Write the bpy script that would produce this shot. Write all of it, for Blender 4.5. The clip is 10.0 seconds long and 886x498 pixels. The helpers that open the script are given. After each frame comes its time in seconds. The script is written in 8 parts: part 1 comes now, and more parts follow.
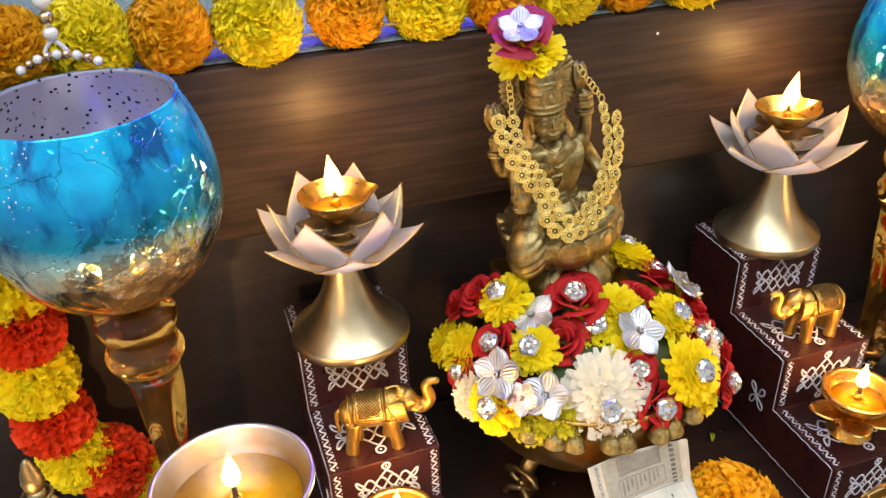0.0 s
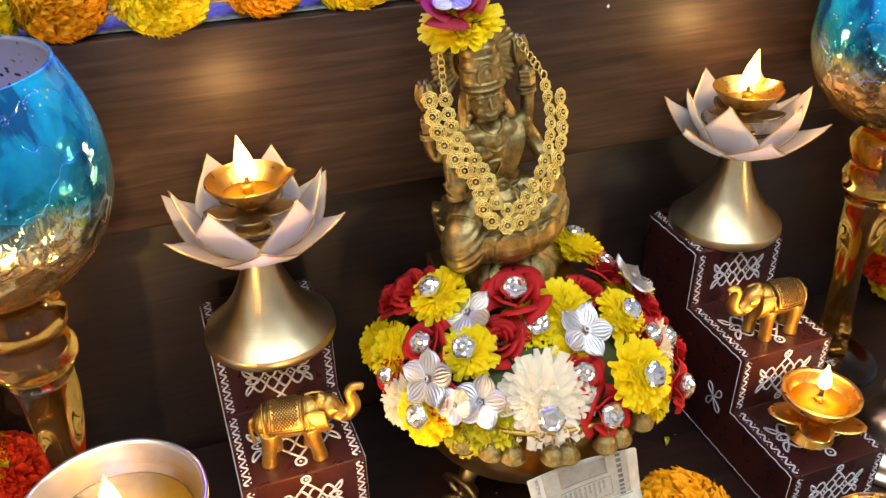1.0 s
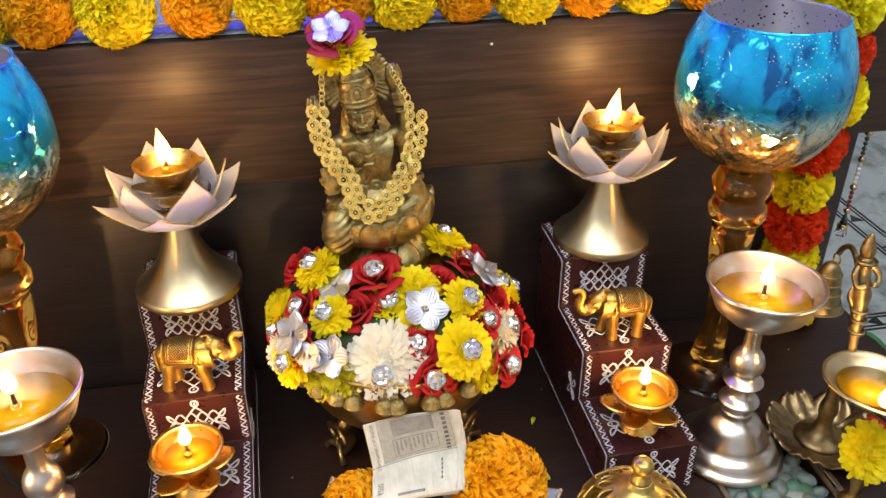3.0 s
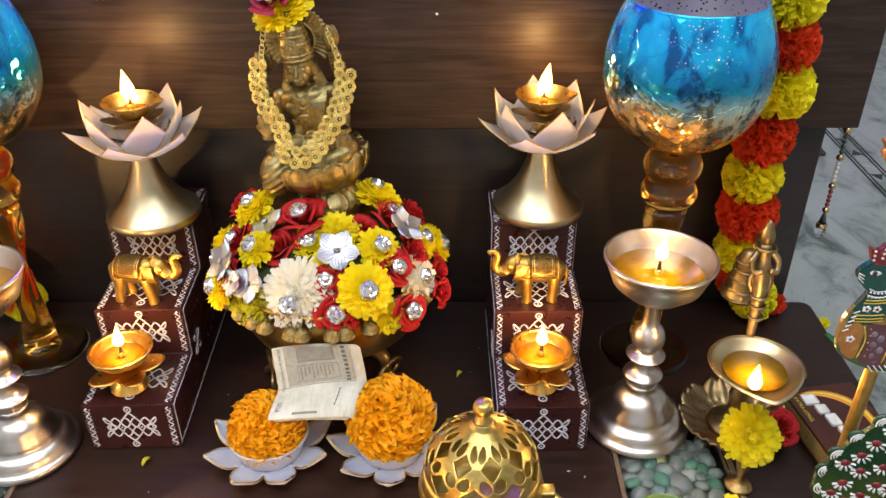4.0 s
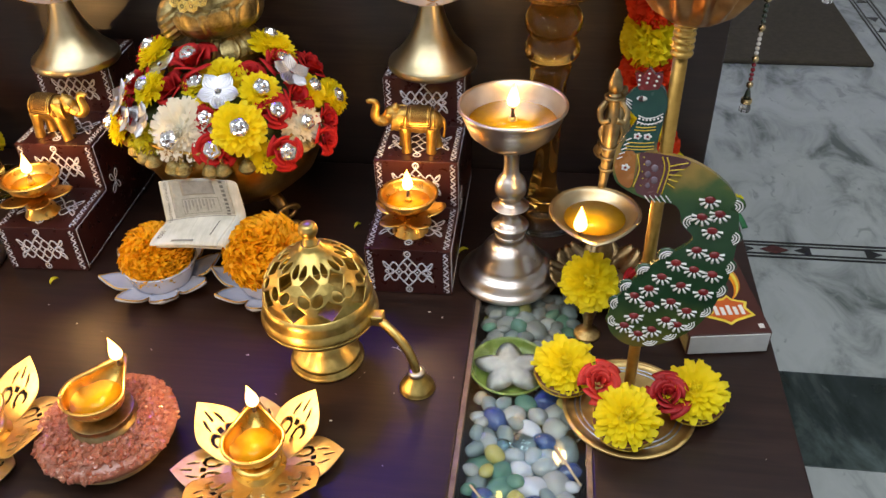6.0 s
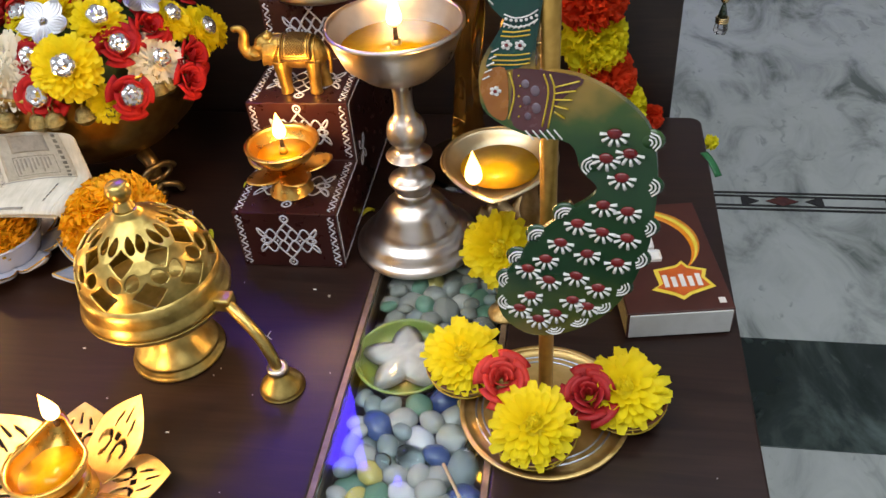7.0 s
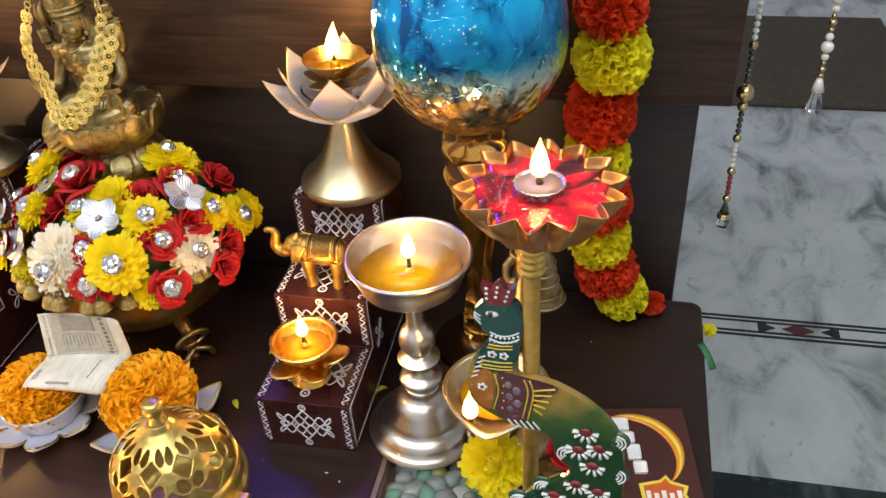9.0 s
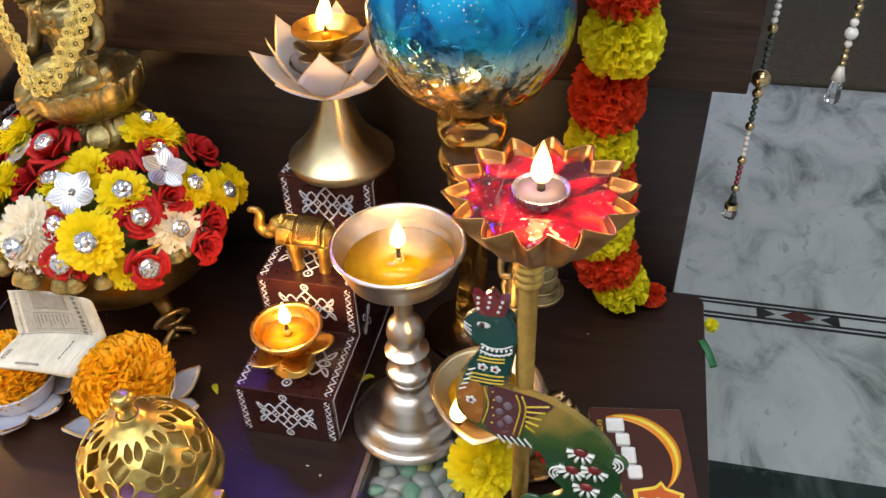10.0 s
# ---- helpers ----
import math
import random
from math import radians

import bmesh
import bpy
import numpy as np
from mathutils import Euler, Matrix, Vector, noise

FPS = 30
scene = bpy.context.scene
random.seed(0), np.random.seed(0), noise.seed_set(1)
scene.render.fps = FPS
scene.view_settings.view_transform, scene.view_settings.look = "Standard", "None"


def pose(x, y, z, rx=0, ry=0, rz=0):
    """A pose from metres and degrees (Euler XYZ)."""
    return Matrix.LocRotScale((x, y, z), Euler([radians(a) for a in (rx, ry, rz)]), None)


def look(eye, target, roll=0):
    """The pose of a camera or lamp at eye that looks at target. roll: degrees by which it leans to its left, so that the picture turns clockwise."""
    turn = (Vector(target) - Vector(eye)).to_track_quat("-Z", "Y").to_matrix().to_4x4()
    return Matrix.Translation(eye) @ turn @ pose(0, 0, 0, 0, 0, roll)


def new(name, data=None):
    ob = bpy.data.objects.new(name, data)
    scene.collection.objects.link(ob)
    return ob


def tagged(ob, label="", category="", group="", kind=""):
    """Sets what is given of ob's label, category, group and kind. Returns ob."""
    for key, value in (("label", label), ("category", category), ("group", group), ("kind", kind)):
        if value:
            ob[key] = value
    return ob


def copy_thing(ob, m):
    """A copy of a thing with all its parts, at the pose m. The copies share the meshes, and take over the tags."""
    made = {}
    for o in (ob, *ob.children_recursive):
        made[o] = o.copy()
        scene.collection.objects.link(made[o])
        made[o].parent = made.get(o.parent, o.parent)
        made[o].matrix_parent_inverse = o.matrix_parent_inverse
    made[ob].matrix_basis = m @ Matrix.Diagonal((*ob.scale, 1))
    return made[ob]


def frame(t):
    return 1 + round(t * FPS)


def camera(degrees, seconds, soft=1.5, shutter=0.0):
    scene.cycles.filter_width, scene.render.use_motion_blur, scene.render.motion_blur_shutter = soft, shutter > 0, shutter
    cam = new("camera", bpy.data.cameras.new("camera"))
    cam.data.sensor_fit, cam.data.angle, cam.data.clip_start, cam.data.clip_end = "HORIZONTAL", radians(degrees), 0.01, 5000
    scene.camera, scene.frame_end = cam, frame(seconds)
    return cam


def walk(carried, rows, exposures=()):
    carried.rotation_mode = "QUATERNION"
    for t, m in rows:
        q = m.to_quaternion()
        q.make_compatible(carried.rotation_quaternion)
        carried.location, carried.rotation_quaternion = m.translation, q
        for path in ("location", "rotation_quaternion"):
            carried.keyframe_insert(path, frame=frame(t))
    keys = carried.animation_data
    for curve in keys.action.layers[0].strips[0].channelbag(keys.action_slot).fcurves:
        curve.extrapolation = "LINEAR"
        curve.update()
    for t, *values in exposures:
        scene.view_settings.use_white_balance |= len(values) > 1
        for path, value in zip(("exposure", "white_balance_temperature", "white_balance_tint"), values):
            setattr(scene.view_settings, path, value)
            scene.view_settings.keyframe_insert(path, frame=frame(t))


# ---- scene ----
cam = camera(56.6, 10.0)
PATH = [
    (0, (-0.2675, -0.3062, 0.472), (0.2046, 1.3396, -0.563), -2.6),
    (0.5, (-0.2551, -0.2704, 0.43), (0.2405, 1.3452, -0.64), -2.3),
    (1, (-0.2302, -0.2735, 0.448), (0.299, 1.337, -0.614), -1.4),
    (1.5, (-0.194, -0.282, 0.458), (0.3544, 1.3292, -0.591), -0.6),
    (2, (-0.1594, -0.2872, 0.457), (0.3663, 1.3358, -0.587), 0.4),
    (2.2, (-0.1534, -0.296, 0.447), (0.3457, 1.3404, -0.588), 0.7),
    (3.3, (-0.0679, -0.4445, 0.501), (0.1285, 1.2532, -0.538), -0.8),
    (3.5, (-0.037, -0.4554, 0.497), (0.0949, 1.2503, -0.539), -0.7),
    (4, (0.0529, -0.4785, 0.491), (0.0324, 1.2176, -0.568), -0.4),
    (4.5, (0.0888, -0.5142, 0.502), (-0.0056, 1.1538, -0.598), -0.1),
    (5, (0.1179, -0.5318, 0.5), (-0.0373, 1.1093, -0.631), -0.1),
    (5.5, (0.1616, -0.5281, 0.491), (-0.0438, 1.089, -0.668), -0.6),
    (6, (0.2335, -0.5259, 0.452), (-0.0021, 1.0516, -0.755), -2.0),
    (6.2, (0.2561, -0.5135, 0.425), (0.0118, 1.0499, -0.798), -2.7),
    (7.3, (0.3215, -0.3835, 0.364), (0.0019, 1.1166, -0.92), -5.7),
    (7.5, (0.3239, -0.3798, 0.389), (-0.0082, 1.1329, -0.876), -5.6),
    (8, (0.3242, -0.3859, 0.437), (-0.0437, 1.1554, -0.783), -5.7),
    (8.5, (0.3293, -0.3855, 0.462), (-0.0594, 1.1755, -0.726), -5.1),
    (9, (0.3329, -0.3728, 0.482), (-0.0605, 1.1827, -0.712), -4.2),
    (9.5, (0.3365, -0.3511, 0.476), (-0.0492, 1.1763, -0.756), -3.1),
    (10, (0.3281, -0.338, 0.476), (-0.0496, 1.1652, -0.788), -2.4),
]
walk(cam, [(t, look(eye, target, roll)) for t, eye, target, roll in PATH], [(0, 0.05), (0.5, -0.08), (1.5, 0.06), (4.0, 0.0), (5.0, -0.08), (6.0, -0.27), (6.4, -0.27), (7.3, -0.12), (8.5, 0.0), (10.0, 0.0)])

# ---- light ----
world = bpy.data.worlds.new("room_air")
scene.world = world
world.use_nodes = True
world.node_tree.nodes["Background"].inputs[0].default_value = (0.75, 0.85, 1.0, 1)
world.node_tree.nodes["Background"].inputs[1].default_value = 0.05


def area_lamp(name, eye, target, w, h, watts, colour):
    data = bpy.data.lights.new(name, "AREA")
    data.shape, data.size, data.size_y, data.energy, data.color = "RECTANGLE", w, h, watts, colour
    ob = new(name, data)
    ob.matrix_world = look(eye, target)
    return ob


area_lamp("ceiling_tube_light", (-0.35, -1.00, 2.18), (-0.35, -0.99, 0.0), 3.0, 1.3, 65, (0.92, 0.96, 1.0))
# Unseen fill lamp, added to brighten the floor on the right.
area_lamp("added_fill_light", (0.9, 0.5, 2.22), (0.9, 0.51, 0.0), 0.5, 0.5, 8.5, (0.86, 0.94, 1.0))
FLAME_WATTS = 0.285


# ---- materials ----
def ramp(nt, fac, stops):
    n = nt.nodes.new("ShaderNodeValToRGB")
    el = n.color_ramp.elements
    while len(el) < len(stops):
        el.new(0.5)
    for e, (p, c) in zip(el, stops):
        e.position, e.color = p, (*c, 1)
    nt.links.new(fac, n.inputs[0])
    return n.outputs[0]


def texture(nt, kind, vec, scale, detail=4.0, **more):
    n = nt.nodes.new(kind)
    nt.links.new(vec, n.inputs["Vector"])
    n.inputs["Scale"].default_value = scale
    if "Detail" in n.inputs:
        n.inputs["Detail"].default_value = 0.0 if kind == "ShaderNodeTexVoronoi" else detail
    for k, v in more.items():
        n.inputs[k].default_value = v
    return n


def coords(nt, stretch=(1, 1, 1), vary=False, kind="Object"):
    tc = nt.nodes.new("ShaderNodeTexCoord")
    mp = nt.nodes.new("ShaderNodeMapping")
    mp.inputs["Scale"].default_value = stretch
    nt.links.new(tc.outputs[kind], mp.inputs["Vector"])
    if vary:
        oi = nt.nodes.new("ShaderNodeObjectInfo")
        ml = nt.nodes.new("ShaderNodeMath")
        ml.operation = "MULTIPLY"
        ml.inputs[1].default_value = 7.0
        nt.links.new(oi.outputs["Random"], ml.inputs[0])
        nt.links.new(ml.outputs[0], mp.inputs["Location"])
    return mp.outputs[0]


def make(name):
    m = bpy.data.materials.new(name)
    m.use_nodes = True
    nt = m.node_tree
    return m, nt, nt.nodes["Principled BSDF"]


def bump(nt, bsdf, height, strength, dist):
    b = nt.nodes.new("ShaderNodeBump")
    b.inputs["Strength"].default_value, b.inputs["Distance"].default_value = strength, dist
    nt.links.new(height, b.inputs["Height"])
    nt.links.new(b.outputs[0], bsdf.inputs["Normal"])
    return b


def span(nt, fac, lo, hi):
    n = nt.nodes.new("ShaderNodeMapRange")
    n.inputs["To Min"].default_value, n.inputs["To Max"].default_value = lo, hi
    nt.links.new(fac, n.inputs[0])
    return n.outputs[0]


def mottled(name, dark, light, scale, rough=(0.4, 0.6), metal=0.0, relief=0.3, grain=4.0, stretch=(1, 1, 1), sheen=0.0, through_light=0.0, coat=0.0, vary=True, mid=0.5):
    """Two scales of variation in colour and gloss, and a fine relief."""
    m, nt, b = make(name)
    v = coords(nt, stretch, vary)
    big = texture(nt, "ShaderNodeTexNoise", v, scale, 3.0)
    fine = texture(nt, "ShaderNodeTexNoise", v, scale * grain, 5.0)
    mix = nt.nodes.new("ShaderNodeMath")
    mix.operation = "MULTIPLY_ADD"
    mix.inputs[1].default_value = 0.35
    nt.links.new(fine.outputs["Fac"], mix.inputs[0])
    sc = nt.nodes.new("ShaderNodeMath")
    sc.operation = "MULTIPLY"
    sc.inputs[1].default_value = 0.65
    nt.links.new(big.outputs["Fac"], sc.inputs[0])
    nt.links.new(sc.outputs[0], mix.inputs[2])
    nt.links.new(ramp(nt, mix.outputs[0], [(mid - 0.17, dark), (mid + 0.17, light)]), b.inputs["Base Color"])
    nt.links.new(span(nt, fine.outputs["Fac"], rough[0], rough[1]), b.inputs["Roughness"])
    b.inputs["Metallic"].default_value = metal
    b.inputs["Coat Weight"].default_value = coat
    b.inputs["Coat Roughness"].default_value = 0.12
    b.inputs["Sheen Weight"].default_value = sheen
    if relief:
        bump(nt, b, fine.outputs["Fac"], relief, 0.0006)
    if through_light:
        tr = nt.nodes.new("ShaderNodeBsdfTranslucent")
        tr.inputs[0].default_value = (*light, 1)
        mx = nt.nodes.new("ShaderNodeMixShader")
        mx.inputs[0].default_value = through_light
        nt.links.new(b.outputs[0], mx.inputs[1])
        nt.links.new(tr.outputs[0], mx.inputs[2])
        nt.links.new(mx.outputs[0], nt.nodes["Material Output"].inputs[0])
    return m


def turned_metal(name, dark, light, rough, lines=900.0, relief=0.08):
    """Metal spun on a lathe: fine rings, with a slight tarnish."""
    m, nt, b = make(name)
    v = coords(nt)
    n = texture(nt, "ShaderNodeTexNoise", v, 55.0, 5.0)
    nt.links.new(ramp(nt, n.outputs["Fac"], [(0.3, dark), (0.7, light)]), b.inputs["Base Color"])
    rings = texture(nt, "ShaderNodeTexNoise", coords(nt, (6, 6, lines)), 1.0, 2.0)
    nt.links.new(span(nt, n.outputs["Fac"], rough - 0.07, rough + 0.1), b.inputs["Roughness"])
    b.inputs["Metallic"].default_value = 1.0
    bump(nt, b, rings.outputs["Fac"], relief, 0.0006)
    return m


def wood(name, tones, rough, grain_axis, relief=0.15, coat=0.0):
    m, nt, b = make(name)
    st = [150.0, 150.0, 150.0]
    st[grain_axis] = 11.0
    v = coords(nt, tuple(st))
    n = texture(nt, "ShaderNodeTexNoise", v, 1.0, 8.0, Distortion=1.2)
    wide = texture(nt, "ShaderNodeTexNoise", coords(nt, tuple(a * 0.16 for a in st)), 1.0, 3.0)
    ad = nt.nodes.new("ShaderNodeMath")
    ad.operation = "ADD"
    pore = texture(nt, "ShaderNodeTexNoise", coords(nt, tuple(a * (1.6 if i == grain_axis else 5.0) for i, a in enumerate(st))), 1.0, 4.0)
    fine = nt.nodes.new("ShaderNodeMath")
    fine.operation = "MULTIPLY_ADD"
    fine.inputs[1].default_value = 0.35
    nt.links.new(pore.outputs["Fac"], fine.inputs[0])
    nt.links.new(n.outputs["Fac"], fine.inputs[2])
    nt.links.new(fine.outputs[0], ad.inputs[0])
    broad = nt.nodes.new("ShaderNodeMath")
    broad.operation = "MULTIPLY"
    broad.inputs[1].default_value = 0.25
    nt.links.new(wide.outputs["Fac"], broad.inputs[0])
    nt.links.new(broad.outputs[0], ad.inputs[1])
    hv = nt.nodes.new("ShaderNodeMath")
    hv.operation = "MULTIPLY_ADD"
    hv.inputs[1].default_value = 0.5
    hv.inputs[2].default_value = 0.10
    nt.links.new(ad.outputs[0], hv.inputs[0])
    nt.links.new(ramp(nt, hv.outputs[0], [(0.39, tones[0]), (0.5, tones[1]), (0.61, tones[2])]), b.inputs["Base Color"])
    nt.links.new(span(nt, n.outputs["Fac"], rough[0], rough[1]), b.inputs["Roughness"])
    b.inputs["Coat Weight"].default_value = coat
    b.inputs["Coat Roughness"].default_value = 0.08
    bump(nt, b, n.outputs["Fac"], relief, 0.0005)
    return m


def glow(name, colour, strength):
    m, nt, b = make(name)
    b.inputs["Base Color"].default_value = (*colour, 1)
    b.inputs["Emission Color"].default_value = (*colour, 1)
    b.inputs["Emission Strength"].default_value = strength
    return m


def flame_material():
    """White-hot low down, orange at the tip."""
    m, nt, b = make("flame")
    tc = nt.nodes.new("ShaderNodeTexCoord")
    sep = nt.nodes.new("ShaderNodeSeparateXYZ")
    nt.links.new(tc.outputs["Generated"], sep.inputs[0])
    col = ramp(nt, sep.outputs["Z"], [(0.0, (1.0, 0.34, 0.05)), (0.22, (1.0, 0.74, 0.30)), (0.6, (1.0, 0.66, 0.20)), (1.0, (1.0, 0.36, 0.04))])
    nt.links.new(col, b.inputs["Emission Color"])
    nt.links.new(ramp(nt, sep.outputs["Z"], [(0.0, (0.25, 0.25, 0.25)), (0.3, (1, 1, 1)), (0.75, (0.8, 0.8, 0.8)), (1.0, (0.3, 0.3, 0.3))]), b.inputs["Emission Strength"])
    sc = nt.nodes.new("ShaderNodeMath")
    sc.operation = "MULTIPLY"
    sc.inputs[1].default_value = 8.0
    nt.links.new(b.inputs["Emission Strength"].links[0].from_socket, sc.inputs[0])
    nt.links.new(sc.outputs[0], b.inputs["Emission Strength"])
    b.inputs["Base Color"].default_value = (1, 0.6, 0.2, 1)
    return m


def clear(name, tint, rough=0.02, ior=1.45):
    m, nt, b = make(name)
    b.inputs["Base Color"].default_value = (*tint, 1)
    b.inputs["Transmission Weight"].default_value = 1.0
    b.inputs["IOR"].default_value = ior
    n = texture(nt, "ShaderNodeTexNoise", coords(nt), 90.0, 3.0)
    nt.links.new(span(nt, n.outputs["Fac"], rough, rough + 0.05), b.inputs["Roughness"])
    return m


def marble(name, base, vein, scale):
    """Soft smudges at two scales, drawn out along the slab."""
    m, nt, b = make(name)
    n = texture(nt, "ShaderNodeTexNoise", coords(nt, (1.5, 0.9, 1.0)), scale, 7.0, Distortion=0.9, Roughness=0.6)
    fine = texture(nt, "ShaderNodeTexNoise", coords(nt, (2.0, 1.2, 1.0)), scale * 2.6, 6.0, Distortion=1.0, Roughness=0.55)
    mid = tuple(0.55 * a + 0.45 * c for a, c in zip(base, vein))
    cloud = ramp(nt, n.outputs["Fac"], [(0.40, base), (0.51, tuple(0.84 * a + 0.16 * c for a, c in zip(base, vein))), (0.59, mid), (0.70, vein)])
    spots = ramp(nt, fine.outputs["Fac"], [(0.60, (0, 0, 0)), (0.69, (1, 1, 1))])
    mx = nt.nodes.new("ShaderNodeMix")
    mx.data_type = "RGBA"
    nt.links.new(spots, mx.inputs["Factor"])
    nt.links.new(cloud, mx.inputs["A"])
    mx.inputs["B"].default_value = (*mid, 1)
    nt.links.new(mx.outputs["Result"], b.inputs["Base Color"])
    nt.links.new(span(nt, n.outputs["Fac"], 0.14, 0.30), b.inputs["Roughness"])
    return m


PANEL_WOOD = wood("panel_wood", [(0.020, 0.0110, 0.0075), (0.036, 0.0200, 0.0140), (0.058, 0.0335, 0.0230)], (0.38, 0.54), 0)
TABLE_WOOD = wood("table_laminate", [(0.014, 0.0064, 0.0050), (0.021, 0.0095, 0.0068), (0.029, 0.0135, 0.0098)], (0.33, 0.44), 0, 0.04)
TABLE_WOOD.node_tree.nodes["Principled BSDF"].inputs["Specular IOR Level"].default_value = 0.42
PANEL_WOOD.node_tree.nodes["Principled BSDF"].inputs["Specular IOR Level"].default_value = 0.3
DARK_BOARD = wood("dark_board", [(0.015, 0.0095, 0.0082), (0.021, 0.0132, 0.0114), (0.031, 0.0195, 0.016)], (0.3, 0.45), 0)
STAND_PAINT = mottled("maroon_paint", (0.030, 0.0080, 0.0080), (0.046, 0.0122, 0.0112), 30, (0.22, 0.36), relief=0.15)
WHITE_LINE = mottled("white_paint_line", (0.48, 0.50, 0.58), (0.64, 0.66, 0.74), 200, (0.5, 0.7), relief=0.3)
BRASS = mottled("polished_brass", (0.62, 0.36, 0.08), (0.82, 0.53, 0.15), 45, (0.22, 0.36), 1.0, 0.10)
PALE_BRASS = turned_metal("spun_pale_brass", (0.46, 0.38, 0.225), (0.59, 0.50, 0.33), 0.32, 900, 0.16)
SILVER_BRASS = turned_metal("tinned_bell_metal", (0.54, 0.48, 0.435), (0.69, 0.63, 0.58), 0.29, 500, 0.16)
ANTIQUE = mottled("antique_brass", (0.19, 0.13, 0.055), (0.46, 0.35, 0.18), 70, (0.32, 0.50), 1.0, 0.35, 3.0)
GOLD_EL = mottled("gold_lacquer", (0.46, 0.275, 0.055), (0.64, 0.41, 0.115), 120, (0.34, 0.50), 1.0, 0.4)
PEARL = mottled("mother_of_pearl", (0.75, 0.73, 0.75), (0.87, 0.85, 0.865), 40, (0.16, 0.3), 0.0, 0.12, through_light=0.70, coat=0.3)
OIL = mottled("lamp_oil", (0.58, 0.29, 0.004), (0.72, 0.42, 0.008), 60, (0.04, 0.08), 0.0, 0.03, through_light=0.2, coat=0.0)
OIL.node_tree.nodes["Principled BSDF"].inputs["Specular IOR Level"].default_value = 0.35
FLAME = flame_material()
WICK = mottled("cotton_wick", (0.03, 0.02, 0.015), (0.30, 0.2, 0.12), 300, (0.8, 0.95))
YELLOW = mottled("yellow_petal", (0.99, 0.80, 0.006), (1.0, 0.90, 0.022), 90, (0.5, 0.7), relief=0.2, through_light=0.42)
LEMON = mottled("yellow_marigold_petal", (0.98, 0.78, 0.006), (1.0, 0.88, 0.014), 90, (0.5, 0.7), relief=0.2, through_light=0.28)
ORANGE = mottled("orange_marigold_petal", (0.95, 0.45, 0.003), (0.99, 0.60, 0.010), 90, (0.5, 0.7), relief=0.2, through_light=0.42)
WHITE_PETAL = mottled("white_petal", (0.98, 0.93, 0.76), (1.0, 0.97, 0.87), 90, (0.5, 0.7), relief=0.2, through_light=0.42)
RED_CLOTH = mottled("red_cloth_petal", (0.42, 0.007, 0.011), (0.70, 0.018, 0.020), 120, (0.65, 0.85), relief=0.3, through_light=0.3)
RED_POM = mottled("red_garland_petal", (0.76, 0.045, 0.010), (0.92, 0.10, 0.02), 120, (0.55, 0.75), relief=0.2, through_light=0.42)
YEL_POM = mottled("yellow_garland_petal", (0.97, 0.85, 0.010), (1.0, 0.94, 0.028), 120, (0.55, 0.75), relief=0.2, through_light=0.42)
AMBER = clear("amber_glass", (0.92, 0.47, 0.085), 0.01, 1.42)
AMBER.node_tree.nodes["Principled BSDF"].inputs["Transmission Weight"].default_value = 0.985
CRYSTAL = clear("crystal", (0.97, 0.97, 1.0), 0.0, 1.6)
RHINESTONE = mottled("rhinestone", (0.62, 0.65, 0.70), (0.92, 0.93, 0.96), 300, (0.03, 0.10), 0.85, 0.0, coat=1.0)
FLOOR_MARBLE = marble("white_marble", (0.480, 0.512, 0.500), (0.125, 0.148, 0.138), 7.0)
GREEN_MARBLE = marble("black_green_marble", (0.010, 0.018, 0.016), (0.12, 0.16, 0.15), 5.0)
BLACK_STONE = mottled("black_stone", (0.008, 0.008, 0.009), (0.02, 0.02, 0.022), 30, (0.15, 0.3), relief=0.05)
WALL_PAINT = mottled("wall_paint", (0.70, 0.69, 0.66), (0.78, 0.77, 0.74), 3, (0.7, 0.85), relief=0.1)
CEIL_PAINT = mottled("ceiling_paint", (0.74, 0.74, 0.73), (0.80, 0.80, 0.79), 3, (0.8, 0.9), relief=0.1)


# ---- shapes ----
def shade(bm, smooth=True):
    for f in bm.faces:
        f.smooth = smooth


def part(name, bm, material, parent=None, label="", m=None, smooth=True):
    """One mesh object from a bmesh, or sharing a mesh, under a thing."""
    if isinstance(bm, bpy.types.Mesh):
        me = bm
    else:
        shade(bm, smooth)
        me = bpy.data.meshes.new(name)
        bm.to_mesh(me)
        bm.free()
        me.materials.append(material)
    ob = new(name, me)
    if m is not None:
        ob.matrix_basis = m
    if parent is not None:
        ob.parent = parent
    if label:
        ob["label"] = label
    return ob


def thing(name, label, category, group="", m=None, kind=""):
    ob = new(name)
    ob.empty_display_size = 0.02
    if m is not None:
        ob.matrix_basis = m
    return tagged(ob, label, category, group, kind)


def lathe(profile, seg=48, bm=None, off=(0, 0, 0), cap=True):
    bm = bm or bmesh.new()
    rings = []
    for r, z in profile:
        if r < 1e-6:
            rings.append([bm.verts.new((off[0], off[1], off[2] + z))])
        else:
            rings.append([bm.verts.new((off[0] + r * math.cos(2 * math.pi * i / seg), off[1] + r * math.sin(2 * math.pi * i / seg), off[2] + z)) for i in range(seg)])
    for a, b in zip(rings, rings[1:]):
        for i in range(seg):
            j = (i + 1) % seg
            if len(a) == 1 and len(b) == 1:
                continue
            if len(a) == 1:
                bm.faces.new((a[0], b[j], b[i]))
            elif len(b) == 1:
                bm.faces.new((a[i], a[j], b[0]))
            else:
                bm.faces.new((a[i], a[j], b[j], b[i]))
    if cap:
        for ring in (rings[0], rings[-1]):
            if len(ring) > 2:
                bm.faces.new(ring)
    bmesh.ops.recalc_face_normals(bm, faces=bm.faces)
    return bm


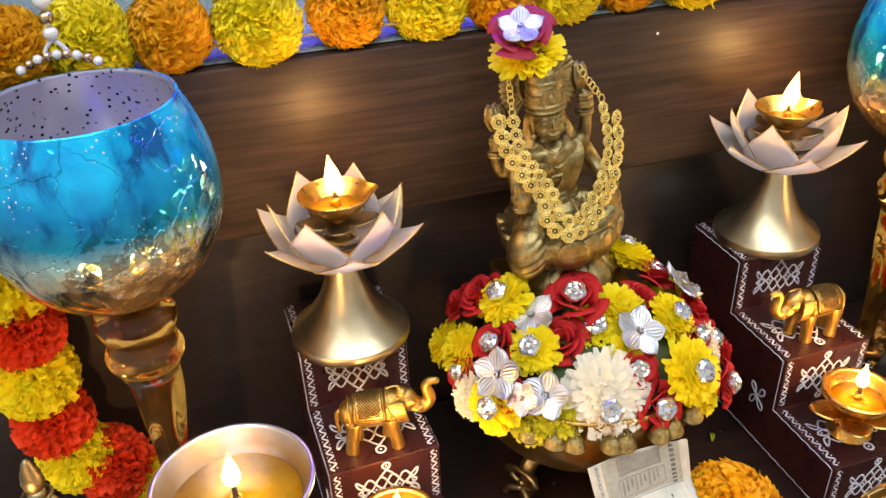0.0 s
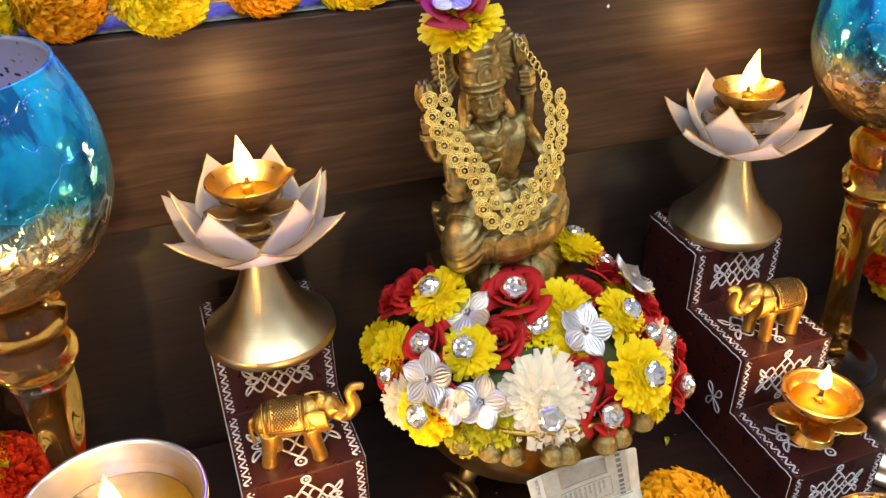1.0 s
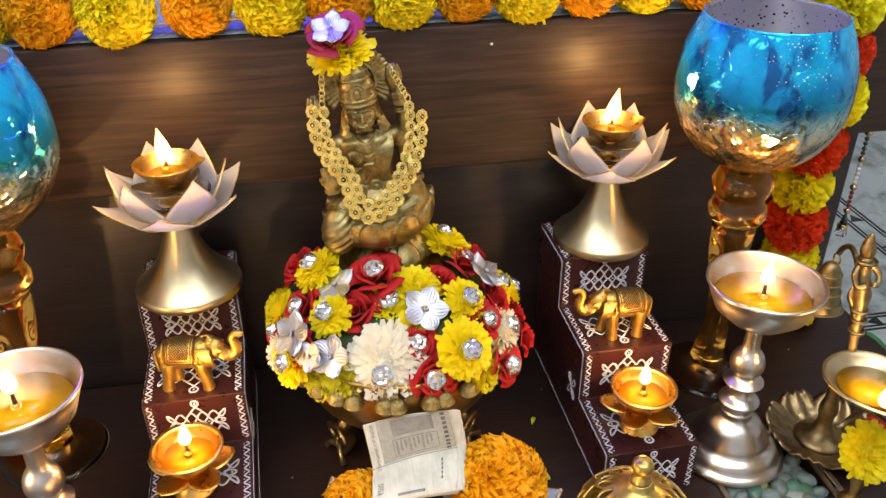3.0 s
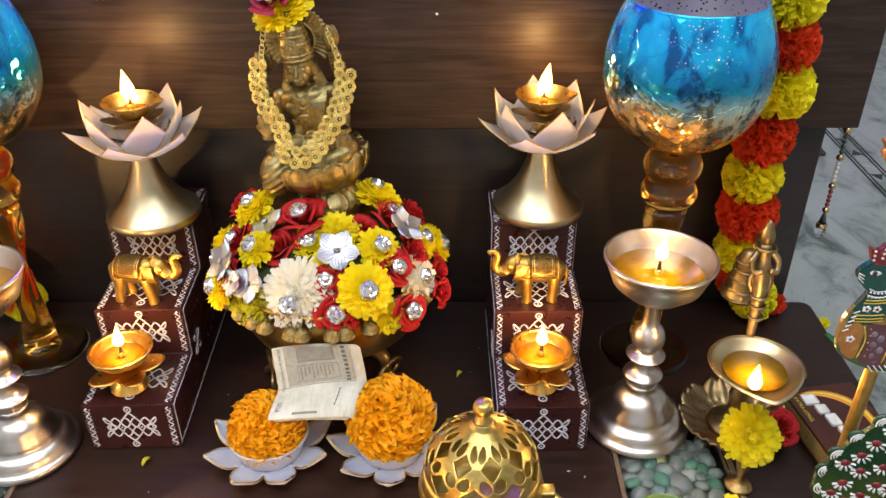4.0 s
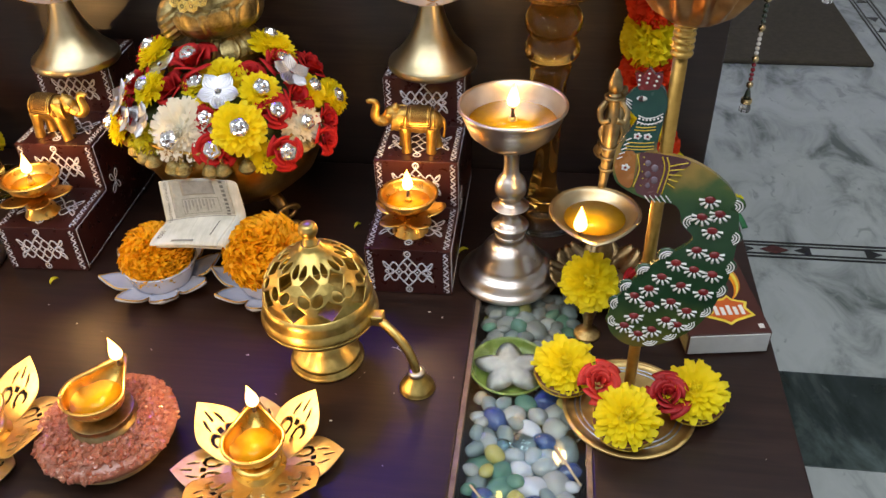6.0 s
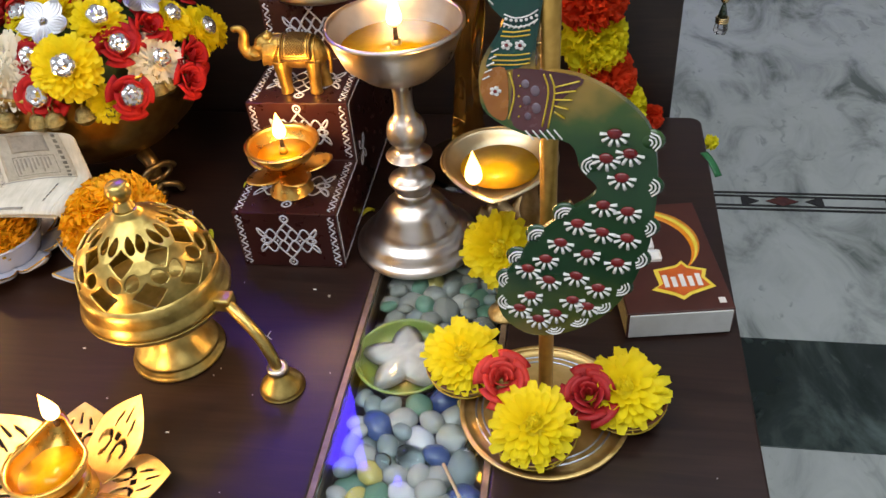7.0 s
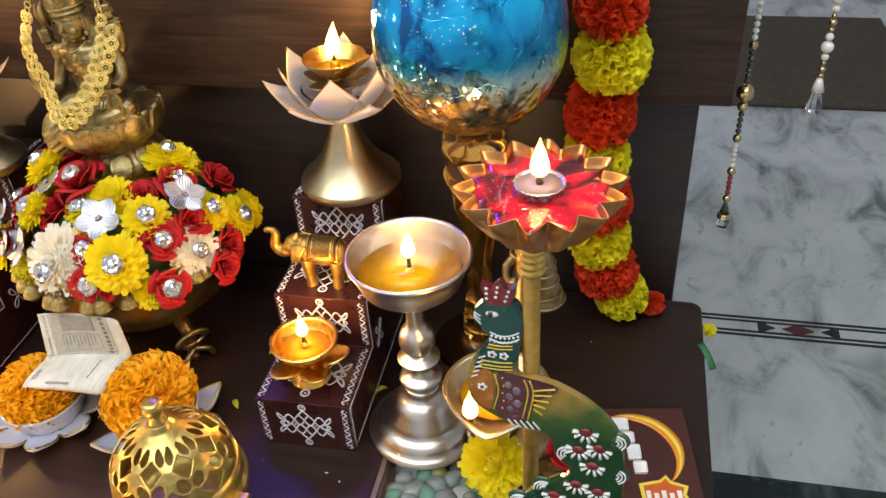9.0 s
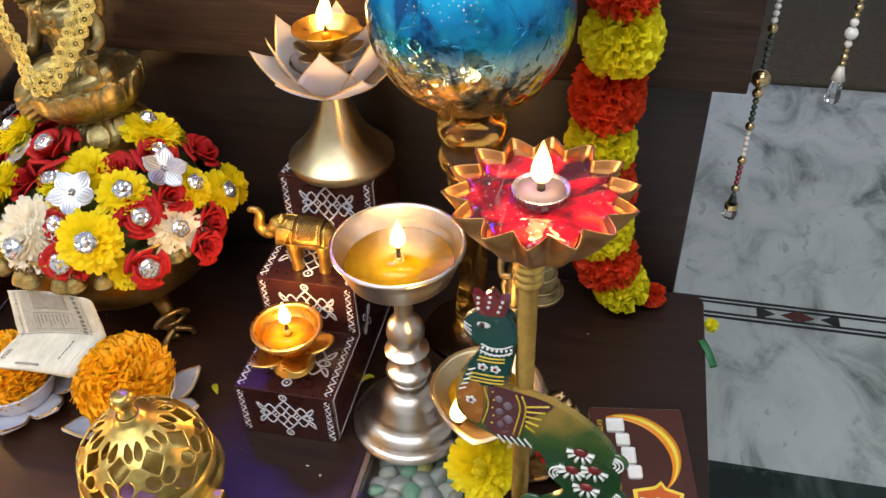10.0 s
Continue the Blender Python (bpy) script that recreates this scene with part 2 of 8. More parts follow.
def curve_profile(pts, steps=6):
    """A smooth profile through the given (r, z) pairs."""
    out = []
    p = [pts[0]] + list(pts) + [pts[-1]]
    for i in range(1, len(p) - 2):
        for k in range(steps):
            t = k / steps
            out.append(tuple(0.5 * (2 * p[i][a] + (p[i + 1][a] - p[i - 1][a]) * t + (2 * p[i - 1][a] - 5 * p[i][a] + 4 * p[i + 1][a] - p[i + 2][a]) * t * t + (3 * p[i][a] - p[i - 1][a] - 3 * p[i + 1][a] + p[i + 2][a]) * t ** 3) for a in (0, 1)))
    out.append(tuple(pts[-1]))
    return [(max(r, 0.0), z) for r, z in out]


def smooth_line(pts, steps=6):
    out = []
    p = [Vector(a) for a in ([pts[0]] + list(pts) + [pts[-1]])]
    for i in range(1, len(p) - 2):
        for k in range(steps):
            t = k / steps
            out.append(0.5 * (2 * p[i] + (p[i + 1] - p[i - 1]) * t + (2 * p[i - 1] - 5 * p[i] + 4 * p[i + 1] - p[i + 2]) * t * t + (3 * p[i] - p[i - 1] - 3 * p[i + 1] + p[i + 2]) * t ** 3))
    out.append(p[-1])
    return out


def tube(pts, radius, seg=8, bm=None, closed=False, flat=1.0):
    """A round bar along a line; radius may be one number or one for each point."""
    bm = bm or bmesh.new()
    pts = [Vector(p) for p in pts]
    n = len(pts)
    rad = radius if isinstance(radius, (list, tuple)) else [radius] * n
    side = None
    rings = []
    for i, p in enumerate(pts):
        a = pts[(i - 1) % n] if (closed or i > 0) else p
        b = pts[(i + 1) % n] if (closed or i < n - 1) else p
        d = (b - a)
        d = d.normalized() if d.length > 1e-9 else Vector((0, 0, 1))
        if side is None:
            side = d.cross(Vector((0, 0, 1)) if abs(d.z) < 0.9 else Vector((1, 0, 0))).normalized()
        side = (side - d * side.dot(d))
        side = side.normalized() if side.length > 1e-6 else d.orthogonal().normalized()
        up = d.cross(side)
        rings.append([bm.verts.new(p + rad[i] * (side * math.cos(2 * math.pi * k / seg) + up * flat * math.sin(2 * math.pi * k / seg))) for k in range(seg)])
    for i in range(n if closed else n - 1):
        a, b = rings[i], rings[(i + 1) % n]
        for k in range(seg):
            bm.faces.new((a[k], a[(k + 1) % seg], b[(k + 1) % seg], b[k]))
    if not closed:
        bm.faces.new(rings[0]), bm.faces.new(rings[-1])
    bmesh.ops.recalc_face_normals(bm, faces=bm.faces)
    return bm


def box(x0, x1, y0, y1, z0, z1, bevel=0.0, bm=None, seg=2):
    own = bmesh.new()
    bmesh.ops.create_cube(own, size=1.0, matrix=Matrix.LocRotScale(((x0 + x1) / 2, (y0 + y1) / 2, (z0 + z1) / 2), None, (x1 - x0, y1 - y0, z1 - z0)))
    if bevel:
        bmesh.ops.bevel(own, geom=own.edges[:], offset=bevel, segments=seg, profile=0.6, affect="EDGES")
    return add(bm, own)


def add(bm, other, m=None):
    """Joins the bmesh other into bm."""
    if m is not None:
        other.transform(m)
    if bm is None:
        return other
    me = bpy.data.meshes.new("tmp")
    other.to_mesh(me)
    other.free()
    bm.from_mesh(me)
    bpy.data.meshes.remove(me)
    return bm


def ball(c, r, bm=None, u=16, v=10, squash=(1, 1, 1), turn=None):
    own = bmesh.new()
    bmesh.ops.create_uvsphere(own, u_segments=u, v_segments=v, radius=r)
    m = Matrix.Translation(c) @ (turn.to_4x4() if turn is not None else Matrix()) @ Matrix.Diagonal((*squash, 1))
    own.transform(m)
    return add(bm, own)


def sheet(f, nu, nv, thick, bm=None, m=None):
    """A curved sheet f(u, v) with both sides and a rim, u and v from 0 to 1."""
    bm = bm or bmesh.new()
    P = [[Vector(f(i / nu, j / nv)) for j in range(nv + 1)] for i in range(nu + 1)]
    top, low = [], []
    for i in range(nu + 1):
        ra, rb = [], []
        for j in range(nv + 1):
            du = P[min(i + 1, nu)][j] - P[max(i - 1, 0)][j]
            dv = P[i][min(j + 1, nv)] - P[i][max(j - 1, 0)]
            n = du.cross(dv)
            n = n.normalized() if n.length > 1e-12 else Vector((0, 0, 1))
            a, b = P[i][j] + n * thick / 2, P[i][j] - n * thick / 2
            if m is not None:
                a, b = m @ a, m @ b
            ra.append(bm.verts.new(a)), rb.append(bm.verts.new(b))
        top.append(ra), low.append(rb)
    for i in range(nu):
        for j in range(nv):
            bm.faces.new((top[i][j], top[i + 1][j], top[i + 1][j + 1], top[i][j + 1]))
            bm.faces.new((low[i][j], low[i][j + 1], low[i + 1][j + 1], low[i + 1][j]))
    rim = [(i, 0) for i in range(nu)] + [(nu, j) for j in range(nv)] + [(i, nv) for i in range(nu, 0, -1)] + [(0, j) for j in range(nv, 0, -1)]
    for (a, b), (c, d) in zip(rim, rim[1:] + rim[:1]):
        bm.faces.new((top[a][b], low[a][b], low[c][d], top[c][d]))
    return bm


# ---- room ----
FLOOR, TOP = -0.42, 2.25
X0, X1, Y0, Y1 = -2.3, 2.6, -2.6, 2.7
tagged(part("floor", box(X0 - 0.15, X1 + 0.15, Y0 - 0.15, Y1 + 0.15, FLOOR - 0.1, FLOOR), FLOOR_MARBLE, smooth=False), "polished white marble floor with grey veins", "floor", kind="structure")
tagged(part("ceiling", box(X0 - 0.15, X1 + 0.15, Y0 - 0.15, Y1 + 0.15, TOP, TOP + 0.1), CEIL_PAINT, smooth=False), "plain white painted ceiling", "ceiling", kind="structure")
for wname, b in (("wall_north", (X0, X1, Y1, Y1 + 0.12)), ("wall_south", (X0, X1, Y0 - 0.12, Y0)), ("wall_west", (X0 - 0.12, X0, Y0, Y1)), ("wall_east", (X1, X1 + 0.12, Y0, Y1))):
    tagged(part(wname, box(*b, FLOOR, TOP), WALL_PAINT, smooth=False), "plain off-white painted wall", "wall", kind="structure")

# ---- cabinet and table ----
EDGE_L, EDGE_R = -0.518, 0.416
PANEL_Y, PANEL_LOW, SHELF = 0.198, 0.193, 0.312
cab = thing("altar_cabinet", "dark brown wood-grain cabinet behind the altar table", "cabinet", m=pose(0, 0, FLOOR))
D = -FLOOR
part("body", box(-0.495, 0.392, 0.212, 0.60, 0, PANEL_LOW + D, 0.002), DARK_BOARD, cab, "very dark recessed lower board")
part("front_panel", box(-0.515, 0.413, PANEL_Y, 0.222, PANEL_LOW + D + 0.001, SHELF + D, 0.0015), PANEL_WOOD, cab, "brown wood-grain front panel")
part("side_panel", box(-0.515, 0.413, 0.2225, 0.60, PANEL_LOW + D + 0.001, SHELF + D - 0.012, 0.0015), PANEL_WOOD, cab)
part("top_board", box(-0.515, 0.413, 0.2225, 0.60, SHELF + D - 0.0115, SHELF + D, 0.002), PANEL_WOOD, cab)

GLASS_R, GLASS_L = (0.182, 0.276), (-0.380, -0.284)
GLASS_Y0, GLASS_Y1 = -0.40, 0.035
table = thing("altar_table", "low dark brown laminate table with glass-covered trays", "table", m=pose(0, 0, FLOOR))
T0, T1 = D - 0.035, D


def table_top():
    xs = [EDGE_L, GLASS_L[0], GLASS_L[1], GLASS_R[0], GLASS_R[1], EDGE_R]
    ys = [-0.45, GLASS_Y0, GLASS_Y1, 0.2065]
    bm = bmesh.new()
    V = {(i, j, k): bm.verts.new((xs[i], ys[j], z)) for i in range(6) for j in range(4) for k, z in ((0, T0), (1, T1))}
    holes = {(1, 1), (3, 1)}
    solid = {(i, j) for i in range(5) for j in range(3)} - holes
    for i, j in solid:
        bm.faces.new([V[a, b, 1] for a, b in ((i, j), (i + 1, j), (i + 1, j + 1), (i, j + 1))])
        bm.faces.new([V[a, b, 0] for a, b in ((i, j), (i, j + 1), (i + 1, j + 1), (i + 1, j))])
        for (di, dj), (a, b) in {(-1, 0): ((i, j), (i, j + 1)), (1, 0): ((i + 1, j), (i + 1, j + 1)), (0, -1): ((i, j), (i + 1, j)), (0, 1): ((i, j + 1), (i + 1, j + 1))}.items():
            if (i + di, j + dj) not in solid:
                bm.faces.new((V[(*a, 0)], V[(*b, 0)], V[(*b, 1)], V[(*a, 1)]))
    bmesh.ops.recalc_face_normals(bm, faces=bm.faces)
    corner = [e for e in bm.edges if abs(e.verts[0].co.z - e.verts[1].co.z) > 0.01 and all(v.co.x > EDGE_R - 1e-4 or v.co.x < EDGE_L + 1e-4 for v in e.verts) and (e.verts[0].co.y > 0.2 or e.verts[0].co.y < -0.44)]
    bmesh.ops.bevel(bm, geom=corner, offset=0.010, segments=5, profile=0.5, affect="EDGES")
    rim = [e for e in bm.edges if len(e.link_faces) == 2 and e.calc_face_angle() > 1.2 and min(v.co.z for v in e.verts) > T1 - 1e-4]
    bmesh.ops.bevel(bm, geom=rim, offset=0.0015, segments=2, profile=0.6, affect="EDGES")
    return bm


part("tabletop", table_top(), TABLE_WOOD, table, smooth=False)
for gx in (GLASS_L, GLASS_R):
    tray = box(gx[0] - 0.008, gx[1] + 0.008, GLASS_Y0 - 0.008, GLASS_Y1 + 0.008, T0 - 0.010, T0 - 0.002)
    for a in ((gx[0] - 0.008, gx[0], GLASS_Y0 - 0.008, GLASS_Y1 + 0.008), (gx[1], gx[1] + 0.008, GLASS_Y0 - 0.008, GLASS_Y1 + 0.008), (gx[0], gx[1], GLASS_Y0 - 0.008, GLASS_Y0), (gx[0], gx[1], GLASS_Y1, GLASS_Y1 + 0.008)):
        tray = box(*a, T0 - 0.03, T0 - 0.0005, bm=tray)
    part("pebble_tray", tray, DARK_BOARD, table, smooth=False)
for x in (EDGE_L + 0.04, EDGE_R - 0.08):
    for y in (-0.41, 0.14):
        part("leg", box(x, x + 0.04, y, y + 0.04, 0, T0 - 0.0005, 0.002), DARK_BOARD, table)


# ---- lamps ----
def flame_lamp(at, light=1.0):
    """The light of one flame."""
    data = bpy.data.lights.new("flame_light", "POINT")
    data.energy, data.color, data.shadow_soft_size = FLAME_WATTS * light, (1.0, 0.55, 0.18), 0.006
    new("flame_light", data).location = at


def flame(parent, at, h=0.020, lean=0.0, light=1.0):
    pts = curve_profile([(0.0, 0.0), (0.15 * h, 0.10 * h), (0.215 * h, 0.26 * h), (0.175 * h, 0.50 * h), (0.08 * h, 0.78 * h), (0.0, h)], 4)
    bm = lathe(pts, 14, cap=False)
    for v in bm.verts:
        v.co.x += 0.5 * lean * v.co.z * v.co.z / h
    part("flame", bm, FLAME, parent, "burning yellow flame", Matrix.Translation(at))
    flame_lamp(parent.matrix_basis @ (Vector(at) + Vector((lean * h * 0.5, 0, h + 0.0045))), light)


def wick(parent, at, h=0.006, r=0.0016):
    part("wick", tube([Vector(at), Vector(at) + Vector((0, 0, h * 0.6)), Vector(at) + Vector((0.0006, 0, h))], [r, r * 0.8, r * 0.4], 8), WICK, parent, "charred cotton wick")


def bowl_profile(r, depth, wall=0.0012, lip=0.002):
    """Outside and inside of a shallow bowl, from its low middle to the rim and back; its lowest point is at 0."""
    n = 10
    out = [(r * math.sin(math.pi / 2 * k / n), depth * (1 - math.cos(math.pi / 2 * k / n))) for k in range(n + 1)]
    out[0] = (0.0, 0.0)
    inn = [((r - wall) * math.sin(math.pi / 2 * k / n), wall + (depth - wall * 0.2) * (1 - math.cos(math.pi / 2 * k / n))) for k in range(n, -1, -1)]
    inn[-1] = (0.0, wall)
    return out + [(r + lip, depth + 0.0004), (r + lip, depth + 0.0012)] + inn


def leaf_plate(n, r0, r1, z, lift, width, phase=0.0, thick=0.0008):
    """A ring of rounded brass leaves."""
    bm = bmesh.new()
    for k in range(n):
        a = 2 * math.pi * k / n + phase

        def f(u, v, a=a):
            r = r0 + (r1 - r0) * u
            w = width * math.sin(math.pi * min(1.0, 0.18 + 0.80 * u)) ** 0.6 * (v - 0.5)
            zz = z + lift * u * u - 0.15 * abs(v - 0.5) * lift
            return (r * math.cos(a) - w * math.sin(a), r * math.sin(a) + w * math.cos(a), zz)
        sheet(f, 8, 6, thick, bm)
    return bm


def lotus_lamp(m, turn=0.0, lean=0.0):
    lamp = thing("lotus_lamp", "brass lotus oil lamp with mother-of-pearl petals, lit, on a stepped stand", "oil lamp", "lotus lamps", m)
    base = curve_profile([(0.0388, 0.0), (0.0398, 0.0018), (0.0393, 0.0062), (0.0372, 0.0082), (0.0300, 0.0150), (0.0205, 0.0275), (0.0140, 0.0415), (0.0108, 0.0520), (0.0095, 0.0585)], 5)
    part("base", lathe([(0.0, 0.0)] + base + [(0.0, 0.0585)], 64, cap=False), PALE_BRASS, lamp, "flared spun pale brass foot")
    part("cup_plate", lathe([(0.0, 0.0588), (0.009, 0.0588), (0.016, 0.0620), (0.0165, 0.0630), (0.009, 0.0645), (0.006, 0.0712), (0.0, 0.0712)], 40, cap=False), BRASS, lamp)
    for layer, (n, r1, z1, w, ph) in enumerate(((6, 0.0550, 0.0300, 0.0415, 0.0), (6, 0.0415, 0.0450, 0.0395, 0.52))):
        for k in range(n):
            a = 2 * math.pi * (k + 0.07 * math.sin(3.1 * k + layer)) / n + ph + turn

            def f(u, v, a=a, r1=r1, z1=z1, w=w, layer=layer):
                r = 0.009 + (r1 - 0.009) * (u ** (1.0 - 0.38 * layer))
                wide = 0.42 + 0.58 * math.sin(math.pi / 2 * min(1.0, u / 0.46)) if u < 0.46 else 1 - ((u - 0.46) / 0.54) ** 1.3
                half = w * wide * (v - 0.5)
                z = 0.0592 + 0.0022 * layer + z1 * (u ** (1.75 - 0.30 * layer)) + 0.0032 * (2 * abs(v - 0.5)) ** 1.6 * math.sin(math.pi * min(1, u + 0.1))
                return (r * math.cos(a) - half * math.sin(a), r * math.sin(a) + half * math.cos(a), z)
            pet = part("petal", sheet(f, 14, 8, 0.0011), PEARL, lamp, "white mother-of-pearl petal with gold edge")
            line = [Vector(f(k2 / 14, 0.0)) for k2 in range(15)] + [Vector(f(k2 / 14, 1.0)) for k2 in range(13, -1, -1)]
            part("gold_edge", tube(line, 0.00042, 6), BRASS, pet)
    part("stem", lathe(curve_profile([(0.0, 0.0726), (0.011, 0.0728), (0.006, 0.077), (0.0035, 0.082), (0.0045, 0.089), (0.0, 0.0893)], 4), 24, cap=False), BRASS, lamp)
    part("drip_dish", lathe(curve_profile([(0.0036, 0.0745), (0.014, 0.0748), (0.0235, 0.0780), (0.0272, 0.0822), (0.0278, 0.0826), (0.0270, 0.0832), (0.0230, 0.0795), (0.0140, 0.0764), (0.0036, 0.0760)], 3), 48, cap=False), CRYSTAL, lamp, "clear glass drip dish")
    part("leaf_plate", leaf_plate(5, 0.003, 0.0262, 0.0872, 0.0035, 0.0200, turn + 0.3), ANTIQUE, lamp, "dull brass leaf-shaped plate")
    bowl = lathe(curve_profile([(0.0, 0.0), (0.0075, 0.0008), (0.0150, 0.0056), (0.0205, 0.0118), (0.0228, 0.0152), (0.0232, 0.0159), (0.0225, 0.0163), (0.0196, 0.0122), (0.0140, 0.0066), (0.0070, 0.0022), (0.0, 0.0017)], 4), 48, cap=False)
    for v in bowl.verts:
        if v.co.x > 0.012 and v.co.z > 0.010:
            v.co.x += 0.0042 * ((v.co.x - 0.012) / 0.011) ** 2 * max(0.0, 1 - (v.co.y / 0.006) ** 2)
    part("bowl", bowl, BRASS, lamp, "shiny brass oil bowl with a small spout", pose(0, 0, 0.0895))
    part("oil", lathe([(0.0, 0.0968), (0.0150, 0.0968), (0.0, 0.0972)], 32, cap=False), OIL, lamp)
    part("wick_holder", lathe([(0.0, 0.0935), (0.0034, 0.0935), (0.0032, 0.1005), (0.0038, 0.1022), (0.0028, 0.1030), (0.0, 0.1030)], 14, cap=False), BRASS, lamp)
    wick(lamp, (0, 0, 0.1030), 0.005)
    flame(lamp, (0, 0, 0.1060), 0.0255, lean)
    return lamp


lotus_lamp(pose(0.1285, 0.156, 0.138), 0.2, 0.25)
lotus_lamp(pose(-0.2055, 0.144, 0.138), 0.5, -0.15)


def small_diya(m, lean=0.0):
    d = thing("small_oil_lamp", "small brass oil lamp with leaf-shaped petals, lit, on a step", "oil lamp", "small oil lamps", m)
    part("foot", lathe(curve_profile([(0.0, 0.0), (0.014, 0.0), (0.0145, 0.0015), (0.0115, 0.0065), (0.0065, 0.0125), (0.0055, 0.0185), (0.009, 0.0215), (0.0, 0.022)], 4), 32, cap=False), BRASS, d)
    part("leaf_plate", leaf_plate(5, 0.004, 0.031, 0.0185, 0.003, 0.022, 0.3), BRASS, d)
    part("bowl", lathe(bowl_profile(0.0228, 0.0150), 48, off=(0, 0, 0.0215), cap=False), BRASS, d, "shiny brass oil bowl")
    part("oil", lathe([(0.0, 0.0295), (0.0178, 0.0295), (0.0, 0.0298)], 32, cap=False), OIL, d)
    part("wick_holder", lathe([(0.0, 0.029), (0.003, 0.029), (0.0026, 0.0345), (0.0, 0.0345)], 14, cap=False), BRASS, d)
    wick(d, (0, 0, 0.0345), 0.007)
    flame(d, (0, 0, 0.0400), 0.020, lean, 1.25)


small_diya(pose(0.1235, 0.0285, 0.046))
small_diya(pose(-0.2075, 0.0265, 0.046), 0.1)


def tall_lamp(m, light):
    d = thing("tall_oil_lamp", "tall turned bell-metal oil lamp, lit, with a wide cup", "oil lamp", "tall oil lamps", m)
    foot = [(0.0, 0.0), (0.0422, 0.0), (0.0432, 0.0014), (0.0430, 0.0036), (0.0405, 0.0054), (0.0380, 0.0064), (0.0374, 0.0092), (0.0350, 0.0122), (0.0322, 0.0142), (0.0290, 0.0158), (0.0284, 0.0180), (0.0272, 0.0215), (0.0236, 0.0262), (0.0232, 0.0275), (0.0205, 0.0318), (0.0160, 0.0350), (0.0128, 0.0372), (0.0118, 0.0395), (0.0125, 0.0405), (0.0125, 0.0430), (0.0115, 0.0440)]
    part("base", lathe(foot + [(0.0, 0.044)], 64, cap=False), SILVER_BRASS, d, "wide ringed foot")
    stem = curve_profile([(0.0115, 0.044), (0.0130, 0.047), (0.0150, 0.0505), (0.0152, 0.053), (0.0085, 0.0575), (0.0075, 0.0655), (0.0145, 0.0705), (0.0146, 0.0715), (0.0085, 0.0755), (0.0085, 0.0785), (0.0122, 0.083), (0.0128, 0.089), (0.0108, 0.0955), (0.0068, 0.101), (0.0060, 0.112), (0.0070, 0.121), (0.0110, 0.126)], 3)
    part("stem", lathe(stem, 48), SILVER_BRASS, d, "turned stem with knobs")
    cup = [(0.0, 0.1262), (0.011, 0.1262), (0.0225, 0.1295), (0.0335, 0.1395), (0.0380, 0.1510), (0.0402, 0.1575), (0.0416, 0.1585), (0.0416, 0.1602), (0.0400, 0.1608), (0.0388, 0.1590), (0.0365, 0.1515), (0.0318, 0.1415), (0.0215, 0.1320), (0.0105, 0.1290), (0.0, 0.1290)]
    part("cup", lathe(cup, 64, cap=False), SILVER_BRASS, d, "wide bell-metal oil cup")
    part("oil", lathe([(0.0, 0.1465), (0.0338, 0.1465), (0.0, 0.1468)], 40, cap=False), OIL, d, "golden lamp oil")
    part("wick_holder", lathe([(0.0, 0.141), (0.0035, 0.141), (0.003, 0.1495), (0.0, 0.1495)], 14, cap=False), BRASS, d)
    wick(d, (0, 0, 0.1495), 0.010)
    flame(d, (0, 0, 0.1565), 0.0215, 0.1, light)


tall_lamp(pose(0.2070, 0.0325, 0.0012) @ Matrix.Diagonal((1, 1, 1.025, 1)), 0.5)
tall_lamp(pose(-0.2920, 0.001, 0.0012) @ Matrix.Diagonal((0.97, 0.97, 1.06, 1)), 0.35)


# ---- stepped stands ----
RISE, RUN, STAND_W = 0.046, 0.0635, 0.0715


def mesh_of(name, bm, material, smooth=True):
    shade(bm, smooth)
    me = bpy.data.meshes.new(name)
    bm.to_mesh(me)
    bm.free()
    me.materials.append(material)
    return me


def kolam(w, h, r=0.00079):
    """The strokes of a looped line drawing: a woven diamond, a ring at each tip, a swash in each corner."""
    strokes = []

    def draw(pts, closed=False):
        strokes.append(tube([(x * w, y * h, 0) for x, y in pts], r, 4, None, closed, 0.5))
    for y0 in (0.112, -0.112):
        for s in (-1, 1):
            draw([(0.38 * k / 16, y0 + s * 0.112 * math.sin(math.pi * 2 * k / 16)) for k in range(-16, 17)])
    for sx in (-1, 1):
        draw([(0.060 * math.cos(a), sx * 0.430 + 0.062 * math.sin(a)) for a in (2 * math.pi * k / 12 for k in range(12))], True)
        draw([(sx * (0.30 + 0.17 * math.sin(a) ** 3), 0.055 * math.sin(2 * a)) for a in (math.pi * k / 16 for k in range(1, 16))])
        for sy in (-1, 1):
            draw([(sx * 0.12, sy * 0.215), (sx * 0.08, sy * 0.265), (sx * 0.02, sy * 0.33), (-sx * 0.035, sy * 0.385)])
            out = smooth_line([(sx * 0.375, sy * 0.115, 0), (sx * 0.42, sy * 0.165, 0), (sx * 0.495, sy * 0.235, 0), (sx * 0.485, sy * 0.150, 0), (sx * 0.43, sy * 0.085, 0), (sx * 0.375, sy * 0.108, 0)], 4)
            draw([(p.x, p.y) for p in out])
    for x, y in ((0, 0.112), (0, -0.112), (0.19, 0), (-0.19, 0), (0, 0.43), (0, -0.43), (0.41, 0), (-0.41, 0)):
        strokes.append(ball((x * w, y * h, 0), r * 1.15, None, 8, 5, (1, 1, 0.5)))
    return strokes


